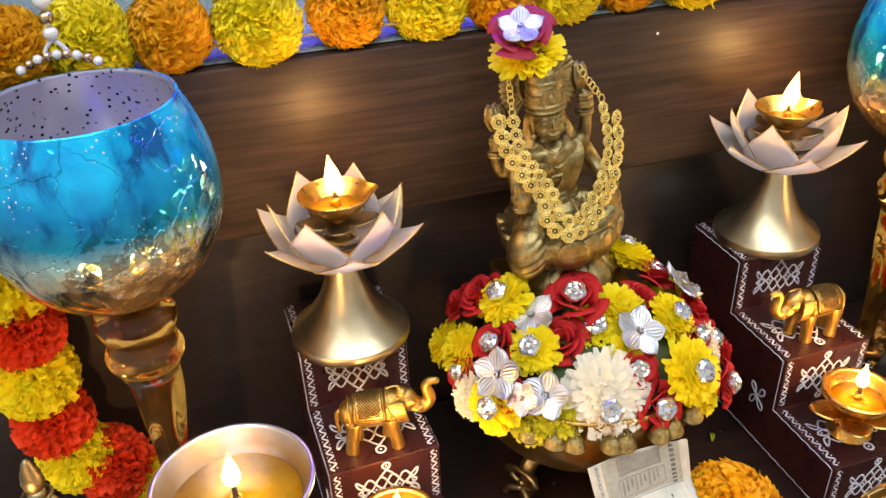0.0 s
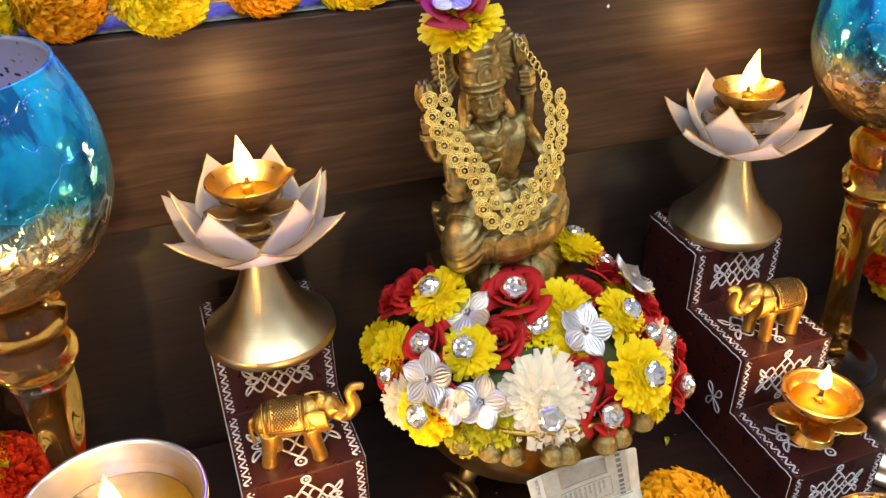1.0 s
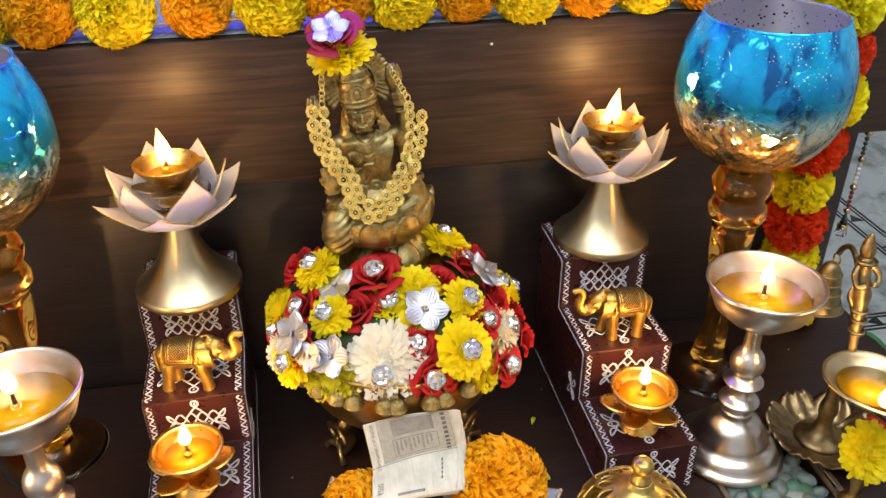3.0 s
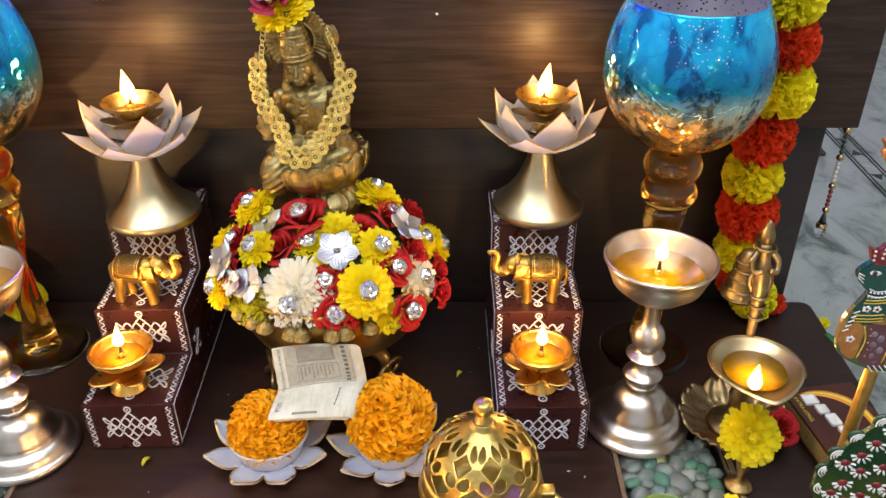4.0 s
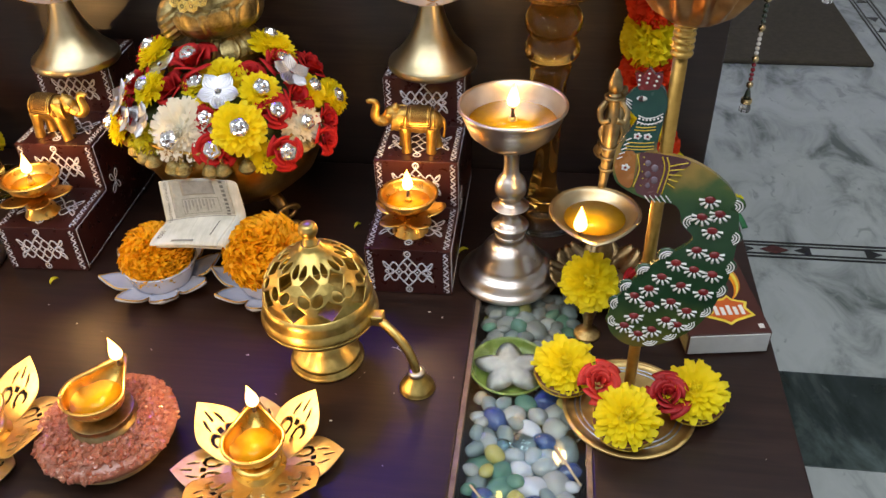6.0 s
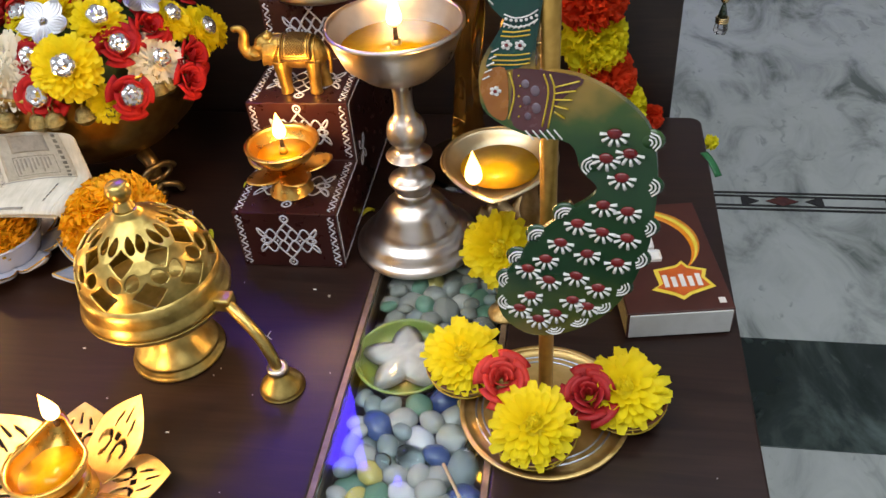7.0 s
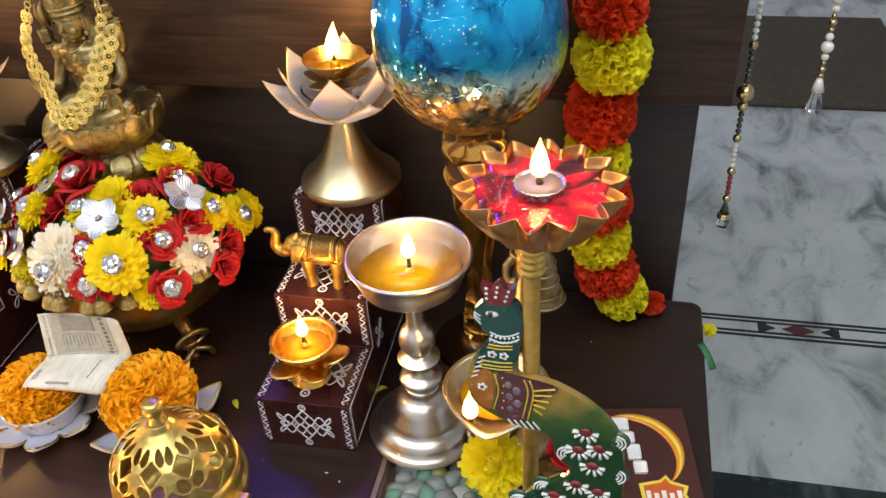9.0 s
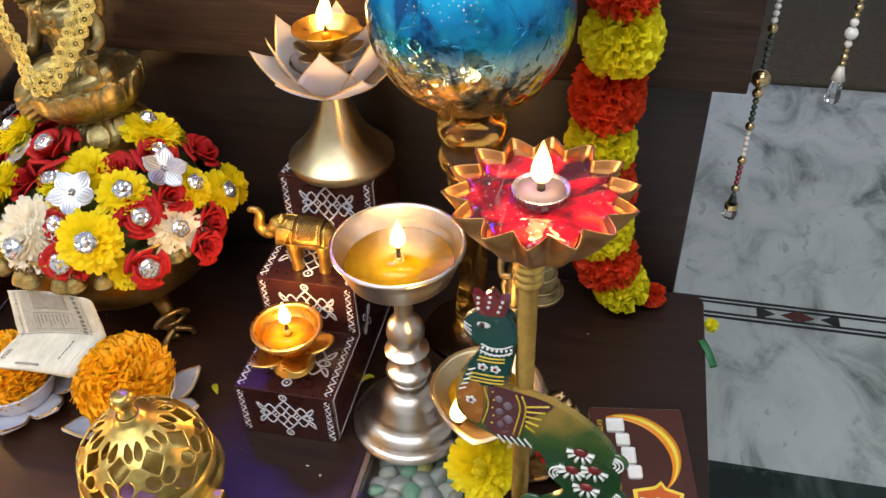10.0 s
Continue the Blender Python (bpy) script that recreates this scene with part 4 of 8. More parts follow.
# kind, place of its heart, radius, crystal radius
for i, (kind, at, r, gem) in enumerate((
        ("yellow", (-0.114, 0.110, 0.172), 0.0205, 0.0076), ("red", (-0.0685, 0.087, 0.1755), 0.0215, 0.0078),
        ("yellow", (-0.060, 0.072, 0.158), 0.0185, 0.0080), ("yellow", (0.000, 0.067, 0.156), 0.0190, 0.0074),
        ("yellow", (-0.008, 0.024, 0.141), 0.0232, 0.0080), ("red", (-0.034, 0.022, 0.120), 0.0178, 0.0078),
        ("yellow", (-0.107, 0.070, 0.154), 0.0185, 0.0074), ("yellow", (-0.140, 0.058, 0.122), 0.0198, 0.0076),
        ("red", (-0.127, 0.090, 0.148), 0.0175, 0.0072), ("red", (0.013, 0.060, 0.139), 0.0165, 0.0070),
        ("white", (0.036, 0.070, 0.124), 0.0215, 0.0068), ("red", (0.025, 0.036, 0.113), 0.0160, 0.0076),
        ("yellow", (-0.147, 0.112, 0.132), 0.0195, 0.0), ("green", (-0.103, 0.037, 0.115), 0.0185, 0.0),
        ("red", (-0.043, 0.041, 0.139), 0.0165, 0.0066), ("yellow", (-0.036, 0.080, 0.165), 0.0215, 0.0),
        ("red", (-0.085, 0.070, 0.154), 0.0180, 0.0), ("red", (-0.124, 0.126, 0.165), 0.0190, 0.0),
        ("red", (0.007, 0.112, 0.162), 0.0190, 0.0064), ("red", (0.026, 0.084, 0.142), 0.0165, 0.0),
        ("yellow", (0.034, 0.104, 0.141), 0.0180, 0.0066), ("white", (-0.151, 0.082, 0.114), 0.0165, 0.0),
        ("red", (-0.128, 0.058, 0.128), 0.0165, 0.0), ("red", (-0.072, 0.048, 0.130), 0.0150, 0.0),
        ("yellow", (0.048, 0.124, 0.122), 0.0190, 0.0070), ("red", (0.047, 0.098, 0.112), 0.0160, 0.0),
        ("red", (-0.147, 0.100, 0.121), 0.0150, 0.0062), ("yellow", (-0.085, 0.172, 0.148), 0.0190, 0.0),
        ("red", (-0.128, 0.158, 0.140), 0.0180, 0.0), ("red", (0.022, 0.150, 0.143), 0.0180, 0.0),
        ("yellow", (-0.020, 0.172, 0.146), 0.0190, 0.0), ("red", (-0.052, 0.186, 0.134), 0.0180, 0.0),
        ("yellow", (0.045, 0.152, 0.112), 0.0180, 0.0), ("yellow", (-0.150, 0.142, 0.118), 0.0180, 0.0),
        ("red", (-0.016, 0.090, 0.160), 0.0150, 0.0), ("yellow", (0.008, 0.032, 0.108), 0.0140, 0.0),
        ("green", (-0.118, 0.045, 0.108), 0.0150, 0.0), ("red", (-0.137, 0.068, 0.108), 0.0140, 0.0), ("red", (0.050, 0.078, 0.103), 0.0140, 0.0), ("yellow", (-0.044, 0.052, 0.148), 0.0130, 0.0))):
    set_flower(kind, at, r, i, gem)
set_flower("white", (-0.071, 0.026, 0.136), 0.0300, 0, 0.0082, -0.34, "large creamy white chrysanthemum in the brass bowl")
set_flower("yellow", (-0.004, 0.131, 0.175), 0.0235, 1, 0.0066, 0.45)
for i, (at, r) in enumerate((((-0.0975, 0.091, 0.1625), 0.0172), ((-0.035, 0.058, 0.1560), 0.0180), ((-0.131, 0.066, 0.1405), 0.0178), ((-0.106, 0.046, 0.1320), 0.0165), ((-0.120, 0.050, 0.1310), 0.0120), ((0.018, 0.096, 0.1570), 0.0172))):
    set_flower("foil", at, r, i)

# ---- brass bowl with bells ----
BOWL_BRASS = mottled("bowl_brass", (0.34, 0.21, 0.055), (0.56, 0.37, 0.11), 40, (0.26, 0.40), 1.0, 0.15)
urli = thing("flower_bowl", "round brass bowl on three feet, hung with little bells", "bowl", m=pose(BOWL_C.x, BOWL_C.y, 0.0005))
prof = [(0.0, 0.030), (0.026, 0.0315), (0.052, 0.041), (0.071, 0.056), (0.0805, 0.074), (0.083, 0.091), (0.083, 0.1025), (0.0844, 0.1032), (0.0848, 0.1046), (0.083, 0.1056), (0.079, 0.104), (0.0795, 0.091), (0.077, 0.0755), (0.068, 0.0590), (0.050, 0.0445), (0.024, 0.0355), (0.0, 0.0345)]
prof = [(r, 0.030 + (z - 0.030) * 1.125) for r, z in prof]
part("bowl", lathe(prof, 72, cap=False), BOWL_BRASS, urli)
# the heap on which the flowers are pinned, and the plinth of the statue
part("flower_foam", lathe([(0.0, 0.050), (0.060, 0.068), (0.0755, 0.105), (0.070, 0.125), (0.050, 0.143), (0.030, 0.152), (0.0, 0.153)], 40, cap=False), mottled("green_foam", (0.03, 0.05, 0.015), (0.06, 0.09, 0.03), 60, (0.8, 0.95)), urli, "dark green flower foam")
bell = lathe(curve_profile([(0.0, -0.0092), (0.0018, -0.0088), (0.0050, -0.0068), (0.0078, -0.0036), (0.0084, -0.0022), (0.0078, -0.0012), (0.0070, 0.0008), (0.0054, 0.0040), (0.0022, 0.0058), (0.0016, 0.0066), (0.0, 0.0068)], 3), 20, cap=False)
tube([(0.0026 * math.cos(a), 0, 0.0088 + 0.0026 * math.sin(a)) for a in (2 * math.pi * k / 12 for k in range(12))], 0.0007, 6, bell, True)
bell_me = mesh_of("bell", bell, mottled("engraved_brass", (0.17, 0.135, 0.05), (0.42, 0.34, 0.15), 420, (0.30, 0.45), 1.0, 0.9))
for k in range(34):
    a = 2 * math.pi * (k + 0.25 * math.sin(k * 2.7)) / 34
    part("bell", bell_me, None, urli, m=pose(0.0880 * math.cos(a), 0.0880 * math.sin(a), 0.1015, 0, 0, math.degrees(a) + 20 * math.sin(k * 4.1)) @ Matrix.Scale(0.90, 4))
for k in range(3):
    a = math.radians(-35 + 120 * k)
    fo = bmesh.new()
    c, s = math.cos(a), math.sin(a)
    leg = smooth_line([(0.046 * c, 0.046 * s, 0.0365), (0.054 * c, 0.054 * s, 0.032), (0.055 * c, 0.055 * s, 0.022), (0.050 * c, 0.050 * s, 0.012), (0.055 * c, 0.055 * s, 0.004), (0.060 * c, 0.060 * s, 0.0032)], 5)
    tube(leg, [0.0065 - 0.0032 * k2 / (len(leg) - 1) for k2 in range(len(leg))], 10, fo)
    for sgn in (-1, 1):
        tube([(0.061 * c - sgn * s * (0.008 + 0.006 * (1 - t)) * math.cos(5 * t), 0.061 * s + sgn * c * (0.008 + 0.006 * (1 - t)) * math.cos(5 * t), 0.024 + 0.008 * (1 - 0.5 * t) * math.sin(5 * t)) for t in (k2 / 16 for k2 in range(17))], 0.0022, 8, fo)
        tube(smooth_line([(0.060 * c, 0.060 * s, 0.014), (0.064 * c - sgn * s * 0.010, 0.064 * s + sgn * c * 0.010, 0.010), (0.064 * c - sgn * s * 0.013, 0.064 * s + sgn * c * 0.013, 0.0035)], 4), 0.0026, 8, fo)
    part("foot", fo, ANTIQUE, urli, "scrolled cast foot")


# ---- statue ----
STATUE_BRASS = mottled("cast_statue_brass", (0.15, 0.112, 0.042), (0.46, 0.37, 0.17), 110, (0.34, 0.52), 1.0, 0.3, 4.5)

def lotus_ring(bm, n, rows, relief, phase=0.0, na=200):
    """A closed ring of petals in relief; rows of (radius, height, petal half-width, lift of the petal tips)."""
    grid = []
    for i, (r, z, w, lift) in enumerate(rows):
        line = []
        for j in range(na):
            a = 2 * math.pi * j / na
            p = abs(((a * n / (2 * math.pi) + phase) % 1.0) - 0.5)
            q = abs(((a * n / (2 * math.pi) + phase + 0.5) % 1.0) - 0.5)
            face = math.sqrt(max(0.0, 1 - (p / max(w, 1e-3)) ** 2)) if w else 0.0
            back = 0.45 * math.sqrt(max(0.0, 1 - (q / max(0.7 * w, 1e-3)) ** 2)) if w else 0.0
            edge = 0.30 * math.exp(-(((p / max(w, 1e-3)) - 0.80) / 0.10) ** 2) if w else 0.0
            k = max(face, back) + edge * (face > 0)
            line.append(bm.verts.new(((r + relief * k) * math.cos(a), (r + relief * k) * math.sin(a), z + lift * max(face, back))))
        grid.append(line)
    for u, v in zip(grid, grid[1:]):
        for j in range(na):
            bm.faces.new((u[j], u[(j + 1) % na], v[(j + 1) % na], v[j]))
    bm.faces.new(grid[0][::-1])
    bm.faces.new(grid[-1])


def fist(bm, c, r):
    """A closed hand with four curled fingers."""
    c = Vector(c)
    ball(c, r, bm, 16, 12, (0.85, 0.75, 1.0))
    for k in range(4):
        z = c.z + r * (0.60 - 0.42 * k)
        tube([(c.x - 0.75 * r, c.y - 0.35 * r, z), (c.x, c.y - 0.92 * r, z + 0.05 * r), (c.x + 0.70 * r, c.y - 0.30 * r, z)], 0.24 * r, 8, bm)


def statue():
    """A seated four-armed figure on a double lotus, cast in one piece."""
    bm = bmesh.new()
    # upward petals of the seat, downward petals of the foot
    lotus_ring(bm, 10, [(0.0235, 0.0170, 0.0, 0), (0.0255, 0.0190, 0.30, 0), (0.0300, 0.0225, 0.42, 0), (0.0340, 0.0265, 0.47, 0), (0.0368, 0.0310, 0.485, 0), (0.0382, 0.0355, 0.47, 0), (0.0388, 0.0395, 0.42, 0.0008), (0.0392, 0.0420, 0.34, 0.0022), (0.0385, 0.0440, 0.22, 0.0030), (0.0360, 0.0448, 0.0, 0), (0.020, 0.0455, 0.0, 0)], 0.0040, 0.25)
    lotus_ring(bm, 9, [(0.0325, -0.0060, 0.0, 0), (0.0335, -0.0010, 0.0, 0), (0.0330, 0.0010, 0.25, -0.001), (0.0325, 0.0030, 0.36, 0), (0.0310, 0.0065, 0.44, 0), (0.0285, 0.0100, 0.46, 0), (0.0255, 0.0135, 0.42, 0), (0.0235, 0.0160, 0.3, 0), (0.0230, 0.0185, 0.0, 0)], 0.0036, 0.0)
    # hanging leg: a full knee in folded cloth beside the seat
    leg = smooth_line([(-0.008, 0.000, 0.052), (-0.019, -0.010, 0.0535), (-0.028, -0.020, 0.0480)], 5)
    tube(leg, 0.0115, 16, bm)
    knee = bmesh.new()
    bmesh.ops.create_uvsphere(knee, u_segments=72, v_segments=48, radius=1.0)
    apex = Vector((-0.55, -0.10, 0.83)).normalized()
    for v in knee.verts:
        d = v.co.normalized()
        th = math.acos(max(-1, min(1, d.dot(apex))))
        fold = 0.040 * math.sin(th * 19.0) * max(0.0, min(1.0, (th - 0.70) * 1.8))
        v.co = d * (1 + fold)
    add(bm, knee, pose(-0.0300, -0.0215, 0.0375, 0, 18, 0) @ Matrix.Diagonal((0.0138, 0.0150, 0.0195, 1)))
    # folded leg lying on the seat
    leg = smooth_line([(0.008, 0.002, 0.051), (0.022, -0.004, 0.0515), (0.0300, -0.014, 0.0500), (0.022, -0.024, 0.0475), (0.006, -0.027, 0.0460), (-0.008, -0.025, 0.0455)], 5)
    tube(leg, [0.0108 - 0.0050 * k / (len(leg) - 1) for k in range(len(leg))], 16, bm)
    for k in range(7):
        x = 0.006 + 0.0036 * k
        tube([(x, -0.014 - 0.0110 * math.sin(a), 0.0490 + 0.0108 * math.cos(a)) for a in (-0.4 + 1.9 * j / 10 for j in range(11))], 0.0007, 6, bm)
    ball((0, 0.002, 0.050), 0.0215, bm, 28, 16, (1.16, 0.90, 0.55))
    # trunk: hips, bare waist, bodice, shoulders, neck
    trunk = lathe(curve_profile([(0.0, 0.044), (0.0185, 0.046), (0.0178, 0.053), (0.0152, 0.061), (0.0150, 0.068), (0.0170, 0.077), (0.0192, 0.085), (0.0205, 0.0915), (0.0185, 0.0965), (0.0115, 0.0995), (0.0070, 0.1018), (0.0062, 0.1090), (0.0, 0.1095)], 4), 40, cap=False)
    trunk.transform(Matrix.Translation((0, 0.003, 0)) @ Matrix.Diagonal((1.02, 0.72, 1, 1)))
    add(bm, trunk)
    for s in (-1, 1):
        ball((s * 0.0200, 0.003, 0.0930), 0.0070, bm, 16, 12)
        ball((s * 0.0076, -0.0062, 0.0850), 0.0074, bm, 20, 14, (1.10, 0.80, 1.0))
        # hair falling on the shoulders
        for j in range(5):
            tube(smooth_line([(s * (0.0092 + 0.0004 * j), 0.001 + 0.0016 * j, 0.1215 - 0.0008 * j), (s * (0.0102 + 0.0006 * j), 0.001 + 0.0014 * j, 0.1150), (s * (0.0106 + 0.0010 * j), 0.001 + 0.0012 * j, 0.1075), (s * (0.0125 + 0.0017 * j), -0.001 + 0.0014 * j, 0.0990 - 0.0008 * j)], 4), [0.0014] * 13, 8, bm)
    # bodice hem, and the fine pleats that cross from one shoulder to the waist
    tube([(0.0160 * math.cos(a), 0.003 + 0.0128 * math.sin(a), 0.0775 - 0.001 * math.sin(a)) for a in (2 * math.pi * k / 32 for k in range(32))], 0.0009, 6, bm, True)
    for k in range(9):
        x0 = 0.0190 - 0.0014 * k
        tube(smooth_line([(x0, -0.0005 - 0.0006 * k, 0.0982 - 0.0001 * k), (x0 - 0.0010, -0.0095 - 0.0002 * k, 0.0890), (x0 - 0.0060, -0.0105, 0.0760), (x0 - 0.0120, -0.0088, 0.0660), (x0 - 0.0165, -0.0062, 0.0600)], 5), 0.0007, 6, bm)
    for k in range(5):
        tube(smooth_line([(-0.0125 + 0.0012 * k, -0.0065 - 0.0006 * k, 0.0760), (-0.0110 + 0.0012 * k, -0.0072, 0.0690), (-0.0120 + 0.0012 * k, -0.0075, 0.0615)], 4), 0.0007, 6, bm)
    for z in (0.0575, 0.0605):
        tube([(0.0165 * math.cos(a), 0.003 + 0.0122 * math.sin(a), z) for a in (2 * math.pi * k / 28 for k in range(28))], 0.0012, 8, bm, True)
    lathe([(0.0, 0.0), (0.0056, 0.0), (0.0058, 0.0010), (0.0046, 0.0016), (0.0036, 0.0012), (0.0024, 0.0022), (0.0, 0.0026)], 20, tmp := bmesh.new(), cap=False)
    add(bm, tmp, pose(0.001, -0.0090, 0.0590, 90) @ Matrix.Diagonal((1, 1.2, 1, 1)))
    # necklaces with a pendant
    for w, d, r in ((0.0080, 0.0050, 0.0010), (0.0100, 0.0095, 0.0011), (0.0115, 0.0150, 0.0008)):
        tube(smooth_line([(-w, 0.001, 0.1008), (-w * 0.75, -0.0078, 0.1002 - d * 0.55), (0, -0.0118, 0.1000 - d), (w * 0.75, -0.0078, 0.1002 - d * 0.55), (w, 0.001, 0.1008)], 4), r, 6, bm)
    lathe([(0.0, 0.0), (0.0032, 0.0), (0.0033, 0.0008), (0.0022, 0.0013), (0.0, 0.0018)], 16, tmp := bmesh.new(), cap=False)
    add(bm, tmp, pose(0, -0.0118, 0.0915, 80))
    # lower arms: one palm raised, the other hand turned down over the knee
    arm = smooth_line([(-0.0205, 0.003, 0.092), (-0.0255, 0.000, 0.080), (-0.0275, -0.008, 0.069), (-0.0290, -0.0185, 0.0695)], 4)
    tube(arm, [0.0060 - 0.0020 * k / (len(arm) - 1) for k in range(len(arm))], 14, bm)
    arm = smooth_line([(0.0205, 0.003, 0.092), (0.0265, 0.003, 0.081), (0.0295, -0.004, 0.0725), (0.0300, -0.0165, 0.0680)], 4)
    tube(arm, [0.0060 - 0.0020 * k / (len(arm) - 1) for k in range(len(arm))], 14, bm)
    for sx, cz, up in ((-0.0295, 0.0755, 1), (0.0300, 0.0600, -1)):
        ball((sx, -0.0225, cz), 0.0066, bm, 16, 10, (0.92, 0.42, 1.10))
        for k in range(4):
            x = sx + (k - 1.5) * 0.0027
            tube([(x, -0.0226, cz + up * 0.0040), (x, -0.0234, cz + up * 0.0100), (x, -0.0226, cz + up * (0.0138 - 0.0012 * abs(k - 1.6)))], [0.0016, 0.0016, 0.0012], 8, bm)
        tube([(sx - 0.0050, -0.0225, cz - 0.001 * up), (sx - 0.0068, -0.0236, cz + 0.0045 * up)], [0.0019, 0.0013], 8, bm)
        for off in (0.0066, 0.0084):
            tube([(sx + 0.0054 * math.cos(a), -0.0190 + 0.0046 * math.sin(a), cz - up * off) for a in (2 * math.pi * k / 18 for k in range(18))], 0.0011, 8, bm, True)
    for s in (-1, 1):
        # upper arms with closed hands and lotus buds
        X = 0.0335 if s < 0 else 0.0285
        top = 0.100 if s < 0 else 0.114
        arm = smooth_line([(s * 0.0200, 0.007, 0.091), (s * (X - 0.0035), 0.011, 0.081 + 0.5 * (top - 0.100)), (s * (X + 0.0005), 0.011, top - 0.012), (s * X, 0.010, top)], 4)
        tube(arm, [0.0054 - 0.0018 * k / (len(arm) - 1) for k in range(len(arm))], 14, bm)
        for z in (top - 0.0055, top - 0.0030):
            tube([(s * X + 0.0052 * math.cos(a), 0.0105 + 0.0052 * math.sin(a), z) for a in (2 * math.pi * k / 16 for k in range(16))], 0.0012, 6, bm, True)
        fist(bm, (s * X, 0.008, top + 0.0045), 0.0060)
        bx, bz = s * (X - 0.0025), top + 0.0095
        lathe(curve_profile([(0.0, 0.0), (0.0032, 0.002), (0.0056, 0.008), (0.0050, 0.014), (0.0, 0.020)], 3), 14, bm, (bx, 0.012, bz), cap=False)
        for k in range(6):
            a = 2 * math.pi * k / 6
            tube(smooth_line([(bx + 0.003 * math.cos(a), 0.012 + 0.003 * math.sin(a), bz + 0.0015), (bx + 0.0060 * math.cos(a), 0.012 + 0.0060 * math.sin(a), bz + 0.0095), (bx + 0.0040 * math.cos(a), 0.012 + 0.0040 * math.sin(a), bz + 0.0180)], 3), 0.0015, 6, bm)
    # head and face
    ball((0, 0.000, 0.1145), 0.0122, bm, 28, 18, (0.86, 0.86, 1.06))
    ball((0, -0.0058, 0.1068), 0.0055, bm, 16, 12, (1.0, 0.80, 0.80))
    for s in (-1, 1):
        ball((s * 0.0044, -0.0086, 0.1152), 0.0021, bm, 12, 8, (1.35, 0.55, 0.62))
        tube(smooth_line([(s * 0.0014, -0.0104, 0.1178), (s * 0.0042, -0.0104, 0.1190), (s * 0.0074, -0.0084, 0.1176)], 3), 0.0006, 6, bm)
        ball((s * 0.0050, -0.0070, 0.1095), 0.0036, bm, 12, 8, (0.9, 0.8, 0.9))
        ball((s * 0.0108, 0.000, 0.1115), 0.0022, bm, 10, 8, (0.6, 0.8, 1.8))
        ball((s * 0.0112, -0.0015, 0.1060), 0.0021, bm, 10, 8)
    tube([(0, -0.0102, 0.1165), (0, -0.0118, 0.1125), (0, -0.0120, 0.1112)], [0.0009, 0.0013, 0.0015], 8, bm)
    tube(smooth_line([(-0.0032, -0.0096, 0.1078), (0, -0.0106, 0.1070), (0.0032, -0.0096, 0.1078)], 3), 0.0008, 6, bm)
    ball((0, -0.0096, 0.1050), 0.0017, bm, 10, 8, (1.3, 0.7, 0.6))
    # hair parted over the brow, tall banded crown with a jewel
    for s in (-1, 1):
        for j in range(4):
            tube(smooth_line([(s * 0.0008, -0.0100 + 0.001 * j, 0.1212 + 0.0012 * j), (s * 0.0060, -0.0086 + 0.001 * j, 0.1200 + 0.0012 * j), (s * 0.0100, -0.0030 + 0.001 * j, 0.1165 + 0.0015 * j)], 3), 0.0010, 6, bm)
    lathe(curve_profile([(0.0, 0.1190), (0.0112, 0.1205), (0.0124, 0.1225), (0.0126, 0.1260), (0.0122, 0.1320), (0.0116, 0.1375), (0.0106, 0.1425), (0.0092, 0.1470), (0.0068, 0.1505), (0.0042, 0.1525), (0.0046, 0.1560), (0.0034, 0.1590), (0.0, 0.1600)], 4), 32, bm, (0, 0.001, 0), cap=False)
    for r, z in ((0.0126, 0.1225), (0.0128, 0.1262), (0.0120, 0.1345), (0.0110, 0.1405), (0.0096, 0.1455)):
        tube([(r * math.cos(a), 0.001 + r * math.sin(a), z) for a in (2 * math.pi * k / 32 for k in range(32))], 0.0008, 6, bm, True)
    ball((0, -0.0112, 0.1310), 0.0022, bm, 12, 8, (1, 0.7, 1.5))
    for w, h, r in ((0.0036, 0.0050, 0.0008), (0.0056, 0.0072, 0.0008)):
        tube([(w * math.cos(a), -0.0108 - 0.0004 * math.sin(a), 0.1312 + h * math.sin(a)) for a in (2 * math.pi * k / 24 for k in range(24))], r, 6, bm, True)
    for k in range(5):
        ball((0.0105 * math.sin(-0.9 + 0.45 * k), 0.001 - 0.0118 * math.cos(-0.9 + 0.45 * k), 0.1243), 0.0014, bm, 10, 8)
    # rayed halo behind the crown
    for k in range(31):
        a = math.radians(-40 + 260 * k / 30)
        tube([(0.010 * math.cos(a), 0.0125, 0.1345 + 0.010 * math.sin(a)), (0.0240 * math.cos(a), 0.0110, 0.1345 + 0.0240 * math.sin(a)), (0.0262 * math.cos(a), 0.0105, 0.1345 + 0.0262 * math.sin(a))], [0.0014, 0.0021, 0.0013], 8, bm)
    for r in (0.0135, 0.0195):
        tube([(r * math.cos(a), 0.0118, 0.1345 + r * math.sin(a)) for a in (math.radians(-40 + 260 * k / 40) for k in range(41))], 0.0019, 8, bm)
    ob = part("statue", bm, STATUE_BRASS)
    fuse(ob, 0.00042)
    ob.matrix_basis = STATUE_AT
    return tagged(ob, "antique brass seated statue on a lotus seat among flowers", "statue")


STATUE_AT = pose(-0.0525, 0.1360, 0.1570, -2.5, -7.0, -3)
statue()
seat = part("statue_plinth", box(-0.042, 0.044, -0.030, 0.036, 0, 0.022, 0.002), BOWL_BRASS)
seat.matrix_basis = pose(-0.0560, 0.1340, 0.1330, 0, 0, -3)
tagged(seat, "flat brass plinth under the statue", "plinth")

